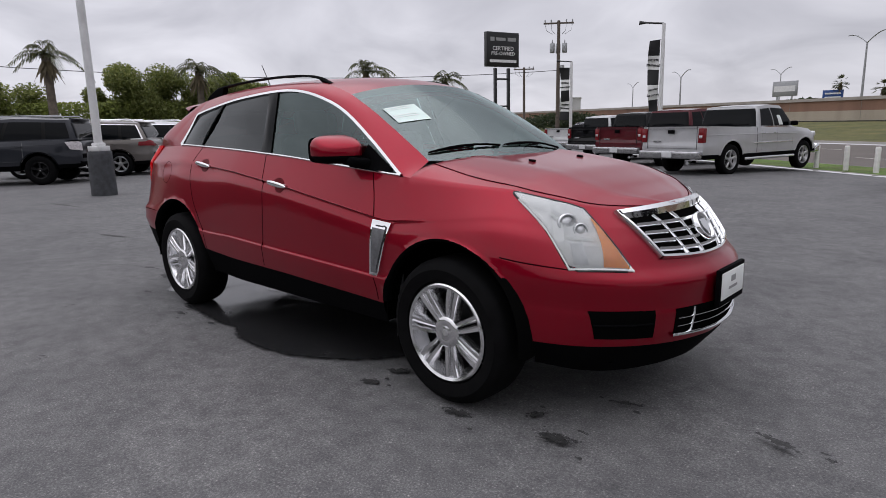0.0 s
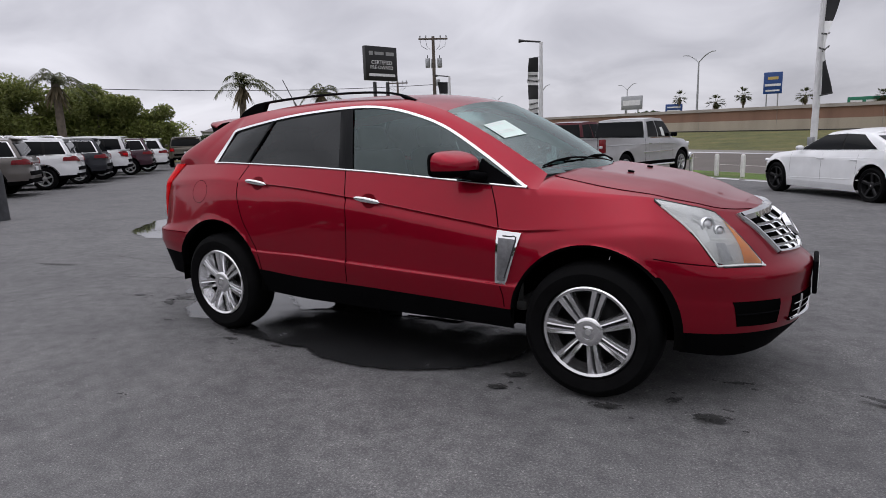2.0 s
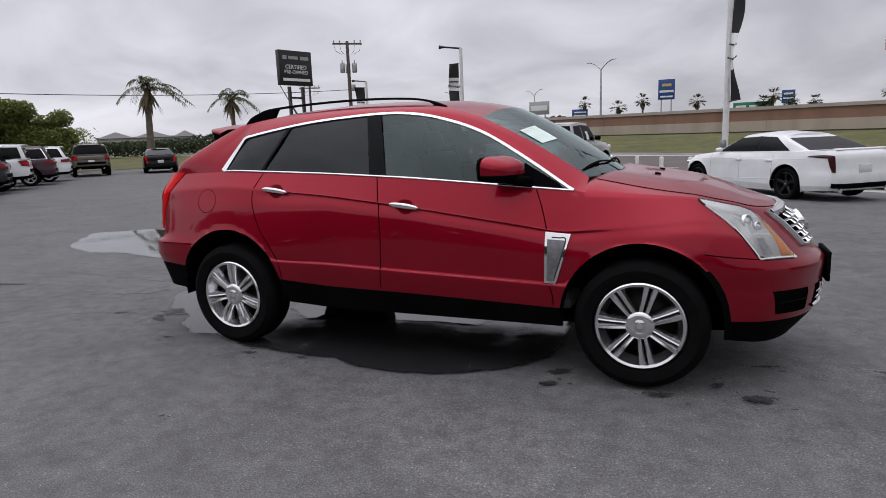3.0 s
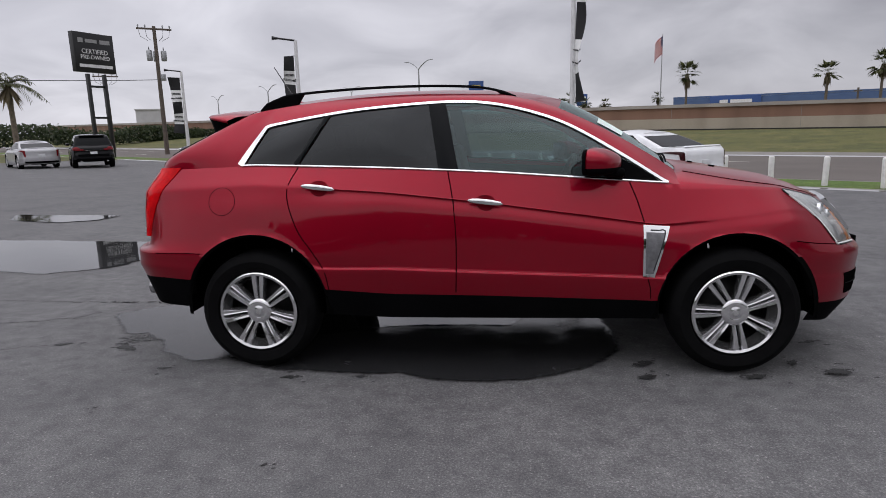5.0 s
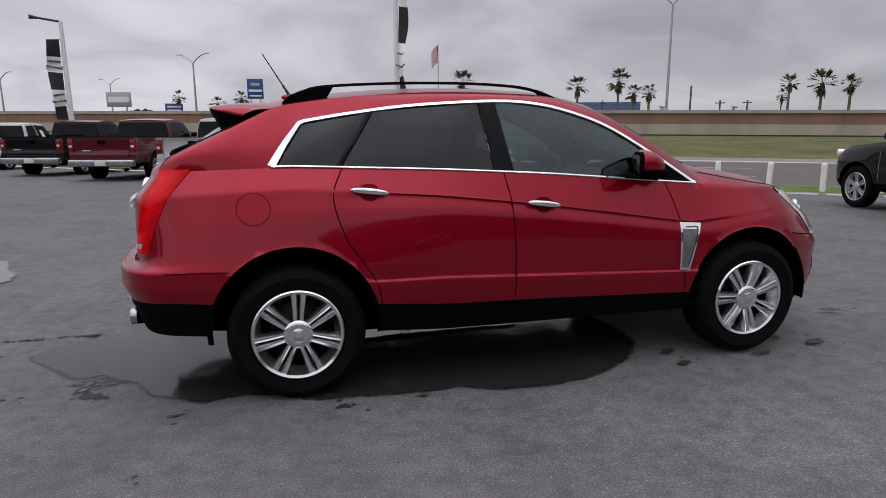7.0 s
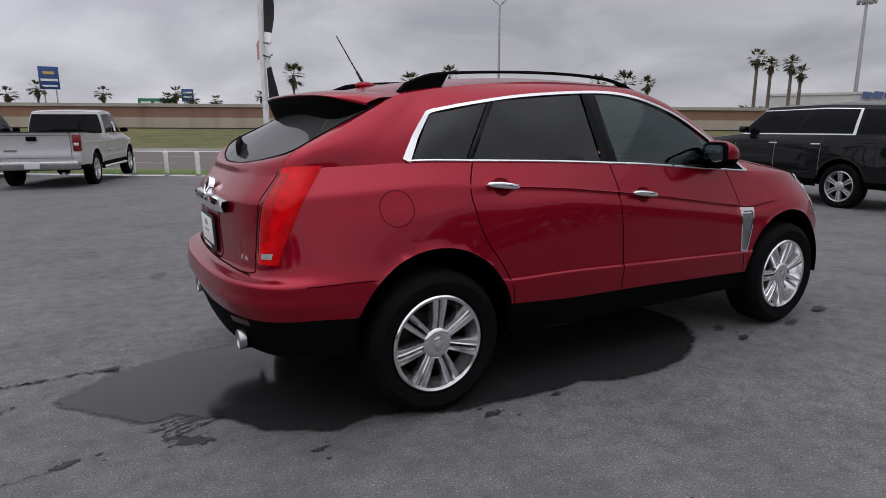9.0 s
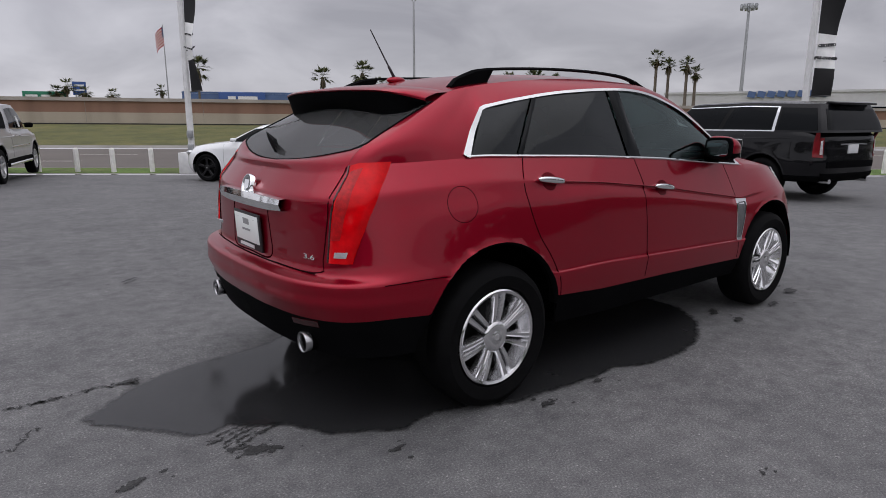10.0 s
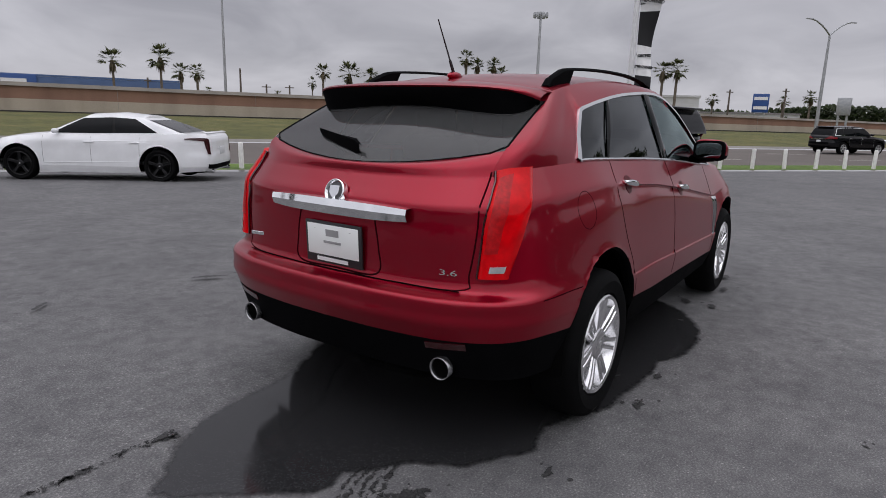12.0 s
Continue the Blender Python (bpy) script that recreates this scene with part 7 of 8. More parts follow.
TRUCKS = "pickup trucks nosed up to the verge"
TH = (0.27, 0.96)
vehicle("pickup_truck", "silver crew-cab pickup with chrome step bumper", "pickup", P_SILVER, park(-2.95, 16.75, *TH), group=TRUCKS, category="pickup truck", paper=True)
vehicle("pickup_truck", "deep red pickup truck with dealer plate", "pickup", P_DKRED, park(-5.75, 19.1, *TH), group=TRUCKS, category="pickup truck")
vehicle("pickup_truck", "black pickup truck between two others", "pickup", P_BLACK, park(-8.55, 21.9, *TH), group=TRUCKS, category="pickup truck")
vehicle("pickup_truck", "pale silver pickup truck with chrome bumper", "pickup", P_PALE, park(-12.36, 25.97, *TH), group=TRUCKS, category="pickup truck", paper=True)
vehicle("suv", "dark navy SUV parked across the verge end", "suv", P_NAVY, park(-19.5, 36.5, -0.95, 0.1))
vehicle("sedan", "white sedan with black wheels and dark glass", "sedan", P_WHITE, park(3.12, 12.15, -0.60, 0.80), M_DARKRIM, None, lamp=M_DKLENS, lower=P_WHITE)
vehicle("large_suv", "large black SUV with chrome window trim", "big", P_BLACK, park(9.9, 3.9, 0.174, 0.985), M_GREYRIM, M_CHROME, style="pairs")
vehicle("suv", "black SUV passing on the frontage road", "suv", P_BLACK, park(42.9, -0.4, 0.785, -0.62), M_GREYRIM, M_CHROME)

# ---- poles, signs, banners, palms, trees, far buildings ----
def text_on(body, size, m, mat, parent, name="lettering", extrude=0.01):
    fc = bpy.data.curves.new(name, "FONT")
    fc.body, fc.size, fc.extrude, fc.align_x, fc.align_y = body, size, extrude, "CENTER", "CENTER"
    fc.resolution_u = 2
    fc.materials.append(mat)
    ob = new(name, fc)
    ob.parent = parent
    ob.matrix_basis = m
    return ob


def lot_light_pole():
    root = thing("light_pole", "tall white light pole on a dark grey concrete pedestal", "light pole")
    x, y = -11.35, 1.95
    z = ground_at(x, y)
    lathe("pedestal", [(0.0, 0.95), (0.225, 0.95), (0.24, 0.92), (0.245, 0.86), (0.26, 0.0)], 28, M_PEDESTAL, root, "z", (x, y, z), "chipped dark grey concrete pedestal")
    box("base_plate", (0.31, 0.31, 0.11), (x, y, z + 1.005), M_POLEWHITE, root, 0.01, (0, 0, 20))
    box("base_cover", (0.21, 0.21, 0.08), (x, y, z + 1.09), M_POLEWHITE, root, 0.03, (0, 0, 20))
    tube("shaft", [(x, y, z + 1.05), (x - 0.0, y, z + 5.0), (x, y, z + 10.0)], [0.085, 0.078, 0.065], M_POLEWHITE, root, 20)


lot_light_pole()


def banner_pole(x, y, height, banner_side, mast_r, seed, words=True, base_white=False, width=0.75, lo=2.2, hi=None):
    """A pole with an outreach lamp arm and a vertical black and white banner."""
    rnd = random.Random(seed)
    root = thing("banner_pole", "white pole with a rippling black and white banner", "banner pole", "banner poles along the verge")
    z = ground_at(x, y)
    tube("pole", [(x, y, z), (x, y, z + height * 0.5), (x, y, z + height)], [mast_r * 1.25, mast_r * 1.05, mast_r * 0.8], M_POLEWHITE, root, 14)
    if base_white:
        box("pole_base", (0.62, 0.62, 0.62), (x, y, z + 0.31), M_POLEWHITE, root, 0.03, (0, 0, ROAD_TURN), label="square white painted concrete base")
        for zz in (0.75, 1.15):
            box("pole_box", (0.16, 0.10, 0.22), (x - 0.06, y - 0.13, z + zz), M_GALV, root, 0.01, (0, 0, ROAD_TURN))
    bx, by = banner_side
    tube("lamp_arm", [(x, y, z + height), (x + bx * 0.9, y + by * 0.9, z + height + 0.10), (x + bx * 1.25, y + by * 1.25, z + height + 0.12)], [0.05, 0.05, 0.11], M_SIGNBLK, root, 8)
    hi = hi or height - 0.9
    n = 40
    ph = rnd.uniform(0, 6)
    bands = [(0.0, 0.17, 1), (0.17, 0.37, 0), (0.37, 0.58, 1), (0.58, 0.78, 0), (0.78, 1.0, 1)]
    ox, oy = -by, bx

    def at(u, t):
        zc = z + lo + (hi - lo) * t
        wv = 0.10 * math.sin(5.0 * t * 2 + ph + 1.2 * u) * (0.3 + u) + 0.05 * math.sin(13 * t + ph) * u
        r = mast_r + 0.04 + width * u * (0.86 + 0.14 * math.cos(4 * t + ph))
        return np.array([x + bx * r + ox * wv, y + by * r + oy * wv, zc + 0.06 * u * math.sin(7 * t + ph)])

    for t0, t1, dark in bands:
        gq_ = np.array([[at(u, t) for u in np.linspace(0, 1, 9)] for t in np.linspace(t0, t1, 10)])
        mesh("banner_panel", *grid_vf(gq_), M_BANBLK if dark else M_BANWHT, root, "black cloth panel" if dark else "white cloth panel")
        if not dark:
            for k, tt in enumerate((0.30, 0.68)):
                tm = t0 + (t1 - t0) * tt
                for side_ in (-1, 1):
                    word = ("PRE-OWNED", "CERTIFIED")[k]
                    c0, c1 = at(0.08, tm), at(0.92, tm)
                    d = Vector(c1 - c0)
                    nrm = Vector((ox, oy, 0)) * side_
                    xa = d.normalized() * (1 if Vector((0, 0, 1)).cross(nrm).dot(d) > 0 else -1)
                    m = Matrix((( xa.x, 0, nrm.x, 0), (xa.y, 0, nrm.y, 0), (xa.z, 1, nrm.z, 0), (0, 0, 0, 1)))
                    m = Matrix.Translation(Vector((c0 + c1) / 2) + nrm * 0.05) @ m
                    text_on(word, d.length * 0.235, m, M_INK, root, "lettering", 0.002).data.offset = 0.012 * width
    for t in (0.0, 1.0):
        p0, p1 = at(0, t), at(1, t)
        tube("banner_arm", [(x, y, p0[2]), tuple(p1)], 0.018, M_SIGNBLK, root, 6)
    return root


banner_pole(2.25, 16.3, 8.2, (0.62, -0.78), 0.078, 3, base_white=True, width=0.36, lo=2.35, hi=7.6)
banner_pole(-11.3, 30.2, 6.7, (-0.93, -0.36), 0.11, 5, width=0.60, lo=2.2, hi=5.9)
banner_pole(-25.8, 45.0, 6.8, (-0.93, -0.36), 0.12, 8, width=0.95, lo=1.9, hi=6.3)
banner_pole(14.9, 4.5, 7.4, (0.60, -0.80), 0.08, 11, width=0.62, lo=2.2, hi=6.6)


def pylon_sign():
    root = thing("pylon_sign", "black pylon sign on two posts with white lettering", "sign")
    cx, cy = -31.9, 43.2
    z = ground_at(cx, cy)
    d = np.array([1.05, 3.37]) / np.linalg.norm([1.05, 3.37])
    turn = math.degrees(math.atan2(d[1], d[0]))
    box("panel", (3.5, 0.45, 2.95), (cx, cy, 7.88), M_SIGNBLK, root, 0.03, (0, 0, turn), label="black sign cabinet")
    for k in (-1, 1):
        px, py = cx + d[0] * k * 0.72, cy + d[1] * k * 0.72
        box("post", (0.24, 0.24, 6.7), (px, py, z + 3.2), M_SIGNBLK, root, 0.01, (0, 0, turn))
    for zz in (3.2, 5.6):
        box("cross_tie", (1.4, 0.12, 0.16), (cx, cy, z + zz), M_SIGNBLK, root, 0.01, (0, 0, turn))
    fx, fy = d[1], -d[0]
    for k in (-1, 1):
        m0 = pose(cx + fx * k * 0.235, cy + fy * k * 0.235, 0, 90, 0, turn if k > 0 else turn + 180)
        up = lambda zz: Matrix.Translation((0, 0, zz)) @ m0
        text_on("CERTIFIED", 0.50, up(7.95), M_SIGNWHT, root)
        text_on("PRE-OWNED", 0.44, up(7.52), M_SIGNWHT, root)
        off = Vector((d[0], d[1], 0))
        for (dx, w_, h_, zz) in ((-1.15, 0.42, 0.34, 8.75), (-0.25, 1.0, 0.26, 8.75), (0.95, 0.9, 0.30, 8.75), (0.0, 2.9, 0.24, 6.88)):
            c = Vector((cx + fx * k * 0.235, cy + fy * k * 0.235, zz)) + off * dx * (1 if k > 0 else -1)
            box("sign_bar", (w_, 0.02, h_), tuple(c), M_GREYINK if zz > 8 else M_SIGNWHT, root, 0.0, (0, 0, turn))


pylon_sign()


def utility_pole(x, y, top, arm_dir, transformers=True):
    root = thing("utility_pole", "weathered timber utility pole with crossarm and transformers", "utility pole")
    z = ground_at(x, y) - 0.3
    tube("pole", [(x, y, z), (x, y, top)], [0.22, 0.15], M_TIMBER, root, 12)
    ax, ay = arm_dir
    for dz, hw in ((-0.25, 1.5),):
        box("crossarm", (2 * hw, 0.14, 0.16), (x, y, top + dz), M_TIMBER, root, 0.01, (0, 0, math.degrees(math.atan2(ay, ax))))
        for k in (-1.35, -0.75, 0.75, 1.35):
            lathe("insulator", [(0.0, 0.30), (0.05, 0.28), (0.08, 0.16), (0.05, 0.08), (0.03, 0.0)], 8, M_GALV, root, "z", (x + ax * k, y + ay * k, top + dz + 0.08))
            tube("drop_wire", [(x + ax * k, y + ay * k, top + dz - 0.05), (x + ax * k * 0.9, y + ay * k * 0.9, top - 0.95), (x + ax * k * 0.45, y + ay * k * 0.45, top - 1.3)], 0.02, M_INK, root, 4)
    if transformers:
        for k in (-0.62, 0.62, 0.0):
            ox, oy = (ax * k, ay * k) if k else (-ay * 0.5, ax * 0.5)
            lathe("transformer", [(0.0, 0.95), (0.22, 0.93), (0.25, 0.88), (0.25, 0.06), (0.22, 0.0), (0.0, 0.0)], 16, M_GALV, root, "z", (x + ox, y + oy, top - 3.1))
            tube("bushing", [(x + ox, y + oy, top - 2.15), (x + ox, y + oy, top - 1.85)], [0.05, 0.03], M_INK, root, 6)
        box("junction_box", (0.5, 0.4, 0.6), (x + ax * 0.3, y + ay * 0.3, top - 4.6), M_GALV, root, 0.03)
    return root


utility_pole(-32.2, 53.0, 11.4, (0.80, 0.60))
utility_pole(-52.0, 75.0, 9.5, (0.80, 0.60), False)


def wire(pts, sag, name="overhead_cable", r=0.022):
    a, b = np.array(pts[0], float), np.array(pts[1], float)
    p = [tuple(a + (b - a) * t - np.array([0, 0, sag * 4 * t * (1 - t)])) for t in np.linspace(0, 1, 25)]
    v, f = tube_vf(p, r, 5)
    tagged(mesh(name, v, f, M_INK), "thin dark sagging overhead cable", "cable")


wire([(-32.2, 53.0, 6.6), (-62, -6, 8.0)], 1.5, r=0.03)


def street_lamp(x, y, top, arm, turn, r=0.10, double=True, foot=None):
    root = thing("street_lamp", "tall galvanised highway lamp with curved double arms", "street lamp", "highway lamps")
    z = foot if foot is not None else ground_at(x, y)
    tube("mast", [(x, y, z), (x, y, z + (top - z) * 0.55), (x, y, top - arm * 0.55)], [r * 1.3, r, r * 0.7], M_GALV, root, 10)
    c, s = math.cos(radians(turn)), math.sin(radians(turn))
    for k in ((-1, 1) if double else (1,)):
        pts = [(x, y, top - arm * 0.55)] + [(x + k * c * arm * q, y + k * s * arm * q, top - arm * 0.55 * (1 - q) ** 1.6) for q in (0.25, 0.5, 0.8, 1.0)]
        tube("arm", pts, r * 0.55, M_GALV, root, 8)
        e = pts[-1]
        box("lamp_head", (arm * 0.32, 0.22, 0.12), (e[0] + k * c * arm * 0.14, e[1] + k * s * arm * 0.14, e[2] + 0.02), M_GALV, root, 0.04, (0, 0, turn))
    return root


def mast_light(x, y, top, foot, heads=6, r=0.30, head_r=0.9):
    root = thing("high_mast", "slender grey high mast with a crown of equipment", "mast")
    tube("mast", [(x, y, foot), (x, y, top)], [r, r * 0.55], M_GALV, root, 12)
    for k in range(heads):
        t = 2 * math.pi * k / heads
        box("head_unit", (head_r * 0.5, head_r * 0.22, head_r * 0.75), (x + head_r * math.cos(t), y + head_r * math.sin(t), top - head_r * 0.5), M_GALV, root, 0.05, (0, 0, math.degrees(t) + 90))
    tube("head_ring", [(x + head_r * 0.8 * math.cos(t), y + head_r * 0.8 * math.sin(t), top - head_r * 0.5) for t in np.linspace(0, 2 * math.pi, 17)], 0.06, M_GALV, root, 5)


street_lamp(-15.2, 110.0, 13.4, 2.6, -35, 0.16)
street_lamp(-53.6, 136.6, 12.0, 2.6, -35, 0.16)
street_lamp(-84.4, 176.8, 12.6, 2.6, -35, 0.16)
street_lamp(-41.0, 165.0, 13.0, 2.6, -35, 0.14)
street_lamp(38.9, 56.3, 15.4, 2.6, -38, 0.13)
street_lamp(74.8, 3.75, 12.0, 2.6, -38, 0.15)
mast_light(130.0, 64.7, 24.6, 0.0, 8, 0.42, 1.5)


def palm(x, y, z, height, crown, kind, seed, trunk_r=0.17, lean=(0, 0)):
    """kind 'fan': round fans with a dry skirt; 'feather': long drooping feathers."""
    rnd = random.Random(seed)
    root = thing("palm_tree", "tall fan palm with a dry skirt under its crown" if kind == "fan" else "ragged windblown feather palm", "palm tree", "palm trees")
    tx, ty, tz = x + lean[0], y + lean[1], z + height
    pts = [(x + lean[0] * q * q, y + lean[1] * q * q, z + height * q) for q in (0, 0.15, 0.4, 0.7, 1.0)]
    tube("trunk", pts, [trunk_r * 1.5, trunk_r * 1.1, trunk_r, trunk_r * 0.9, trunk_r * 1.0], M_BARK, root, 10)
    V, F, DV, DF = [], [], [], []

    def blade(V_, F_, p0, p1, w, droop):
        p0, p1 = np.array(p0), np.array(p1)
        d = p1 - p0
        sidev = np.cross(d, [0, 0, 1.0]); n = np.linalg.norm(sidev)
        sidev = sidev / n if n > 1e-6 else np.array([1.0, 0, 0])
        m = p0 + d * 0.55 + np.array([0, 0, -droop * 0.3])
        e = p1 + np.array([0, 0, -droop])
        o = len(V_)
        V_ += [tuple(p0 - sidev * w * 0.3), tuple(p0 + sidev * w * 0.3), tuple(m + sidev * w), tuple(m - sidev * w), tuple(e)]
        F_ += [(o, o + 1, o + 2, o + 3), (o + 3, o + 2, o + 4)]

    if kind == "fan":
        for k in range(30):
            a, el = rnd.uniform(0, 6.28), rnd.uniform(-0.7, 1.35)
            L = crown * rnd.uniform(0.40, 0.60)
            d = np.array([math.cos(a) * math.cos(el), math.sin(a) * math.cos(el), math.sin(el)])
            c = np.array([tx, ty, tz]) + d * L
            blade(V, F, (tx, ty, tz), c, 0.03, 0)
            up = np.array([0, 0, 1.0]); r_ = np.cross(d, up); r_ /= np.linalg.norm(r_) + 1e-9; u2 = np.cross(r_, d)
            for q in np.linspace(-1.25, 1.25, 11):
                dd = d * math.cos(q) + r_ * math.sin(q)
                e = c + dd * crown * rnd.uniform(0.36, 0.52)
                blade(V, F, c, e, crown * 0.042, crown * rnd.uniform(0.02, 0.14))
        for k in range(60):
            a = rnd.uniform(0, 6.28)
            r0 = trunk_r * 1.1
            p0 = (tx + r0 * math.cos(a), ty + r0 * math.sin(a), tz - rnd.uniform(0.0, 0.3))
            L = crown * rnd.uniform(0.5, 1.0)
            p1 = (tx + (r0 + crown * 0.22 * rnd.random()) * math.cos(a), ty + (r0 + crown * 0.22 * rnd.random()) * math.sin(a), tz - L)
            blade(DV, DF, p0, p1, crown * 0.05, 0)
    else:
        for k in range(17):
            a = k * 2.4 + rnd.uniform(-0.3, 0.3)
            el = rnd.uniform(0.2, 1.35)
            L = crown * rnd.uniform(0.8, 1.15)
            prev = np.array([tx, ty, tz])
            ribs = []
            for t in np.linspace(0, 1, 12):
                hz = L * (t * math.cos(el))
                vz = L * (t * math.sin(el) - 0.75 * t * t)
                wind = 0.25 * crown * t * t
                ribs.append(np.array([tx + math.cos(a) * hz + wind * 0.7, ty + math.sin(a) * hz - wind * 0.3, tz + vz]))
            for i in range(1, 12):
                d = ribs[i] - ribs[i - 1]
                blade(V, F, ribs[i - 1], ribs[i], 0.02, 0)
                sv = np.cross(d, [0, 0, 1.0]); sv /= np.linalg.norm(sv) + 1e-9
                for sg in (-1, 1):
                    for q in (0.0, 0.5):
                        b0 = ribs[i - 1] + d * q
                        ln = crown * 0.24 * (1 - 0.5 * i / 12) * rnd.uniform(0.7, 1.1)
                        blade(V, F, b0, b0 + sg * sv * ln * 0.75 + d / (np.linalg.norm(d) + 1e-9) * ln * 0.6, crown * 0.013, ln * rnd.uniform(0.4, 0.9))
        for k in range(26):
            a = rnd.uniform(0, 6.28)
            L = crown * rnd.uniform(0.4, 0.8)
            blade(DV, DF, (tx, ty, tz), (tx + 0.35 * crown * math.cos(a), ty + 0.35 * crown * math.sin(a), tz - L), crown * 0.05, 0.1)
    tagged(mesh("crown", V, F, M_PALM, root, smooth=False), "", "")
    mesh("dry_skirt", DV, DF, M_PALMDRY, root, "hanging dead fronds", smooth=False)
    return root


palm(-37.8, 32.0, 0, 5.9, 2.9, "feather", 21, 0.25, (0.3, 0.0))
palm(-46.9, 52.1, 0, 6.6, 3.2, "feather", 22, 0.25)
palm(-36.5, 8.3, 0, 5.6, 2.2, "feather", 23, 0.24)
palm(-36.0, 16.7, 0, 5.1, 2.2, "feather", 24, 0.24)
FANS = [(31.9, 111.2, 9.6, 2.9), (47.3, 94.6, 8.0, 2.2), (53.1, 91.4, 8.8, 2.5), (50.2, 81.7, 6.3, 1.7), (52.1, 80.6, 6.3, 1.6), (73.4, 76.6, 7.8, 1.7), (72.9, 70.1, 7.4, 2.4), (75.3, 67.6, 7.1, 1.7),
        (71.6, 46.8, 9.0, 1.5), (72.5, 45.5, 8.1, 1.3), (71.9, 42.5, 8.0, 1.4), (72.5, 41.6, 7.0, 1.3), (87.3, 24.1, 8.1, 1.8), (87.8, 22.3, 8.3, 1.9)]
for i, (x, y, h, c) in enumerate(FANS):
    palm(x, y, 1.0, h - 1.0, c, "fan", 40 + i, 0.20)


def skyline_palms():
    """Small far palms in a broken row beyond the ramp: place, height, crown radius."""
    rnd = random.Random(77)
    px, py, _ = sd(-70, 160)
    proto = palm(px, py, 0.0, 8.6, 2.3, "fan", 90, 0.26)
    for x, y, top, cr in ((-17.0, 104.3, 7.0, 1.3), (-10.4, 95.1, 5.6, 1.6), (-7.3, 100.5, 6.7, 1.5), (0.7, 100.9, 6.2, 1.5), (10.9, 115.6, 6.1, 1.6), (12.3, 115.5, 7.1, 1.9), (15.5, 120.2, 6.2, 1.8), (16.9, 104.9, 5.4, 1.5),
                          (99.4, 106.4, 8.6, 1.3), (106.0, 21.0, 5.6, 1.3), (108.0, 11.0, 5.4, 1.3), (104.0, 7.0, 6.0, 1.4), (62.0, 92.0, 4.6, 1.2), (70.0, 84.0, 4.4, 1.2)):
        q = cr / 2.3
        copy_thing(proto, Matrix.Translation((x, y, 0)) @ Matrix.Rotation(rnd.uniform(0, 6.28), 4, "Z") @ Matrix.Diagonal((q, q, top / 9.8, 1.0)) @ Matrix.Translation((-px, -py, 0)))


skyline_palms()


def tree(x, y, h, r, seed, name="tree", label="leafy green broadleaf tree behind the parked row", n=22000, leaf=0.088, squash=0.8, mat=None):
    rnd = random.Random(seed)
    root = thing(name, label, "tree", "trees behind the lot")
    tube("trunk", [(x, y, -0.2), (x + 0.1, y, h * 0.25), (x + 0.2, y + 0.1, h * 0.5)], [0.22, 0.17, 0.10], M_BARK, root, 8)
    clumps = []
    for k in range(16):
        a, q = rnd.uniform(0, 6.28), rnd.random() ** 0.5
        zc = h * rnd.uniform(0.30, 0.88)
        rad = r * q * (1.0 - 0.55 * max(0, zc / h - 0.55))
        c = np.array([x + rad * math.cos(a), y + rad * math.sin(a), zc])
        clumps.append((c, r * rnd.uniform(0.28, 0.52)))
        if k < 8:
            v, f = tube_vf([(x + 0.1, y, h * 0.28), tuple((np.array([x, y, h * 0.4]) + c) / 2), tuple(c)], [0.09, 0.05, 0.02], 5)
            mesh("limb", v, f, M_BARK, root)
    V, F = [], []
    for k in range(n):
        c, cr = clumps[rnd.randrange(len(clumps))]
        d = np.array([rnd.gauss(0, 1), rnd.gauss(0, 1), rnd.gauss(0, 1)])
        d /= np.linalg.norm(d) + 1e-9
        p = c + d * cr * 1.2 * (rnd.random() ** 0.6) * np.array([1, 1, squash])
        s = leaf * rnd.uniform(0.6, 1.5)
        a = np.array([rnd.gauss(0, 1), rnd.gauss(0, 1), rnd.gauss(0, 0.6)]); a /= np.linalg.norm(a)
        b = np.cross(a, [rnd.gauss(0, 1), rnd.gauss(0, 1), rnd.gauss(0, 1)]); b /= np.linalg.norm(b) + 1e-9
        o = len(V)
        V += [tuple(p - a * s), tuple(p + b * s * 0.5), tuple(p + a * s), tuple(p - b * s * 0.5)]
        F.append((o, o + 1, o + 2, o + 3))
    mesh("crown", V, F, mat or M_LEAF, root, smooth=False)
    return root


for i, (x, y, h, r) in enumerate([(-39.5, 14.5, 6.5, 2.1), (-39.8, 16.7, 5.4, 1.8), (-40.2, 12.9, 4.8, 1.4), (-39.0, 18.7, 5.0, 1.8), (-39.0, 20.5, 5.5, 1.8), (-38.6, 22.3, 4.7, 1.5), (-38.4, 24.0, 4.2, 1.4),
                                  (-40.5, 7.0, 4.1, 2.1), (-41.0, 3.5, 4.6, 2.3), (-42.0, -0.5, 4.8, 2.3), (-43.0, -5.0, 5.0, 2.4)]):
    tree(x, y, h, r, 100 + i)


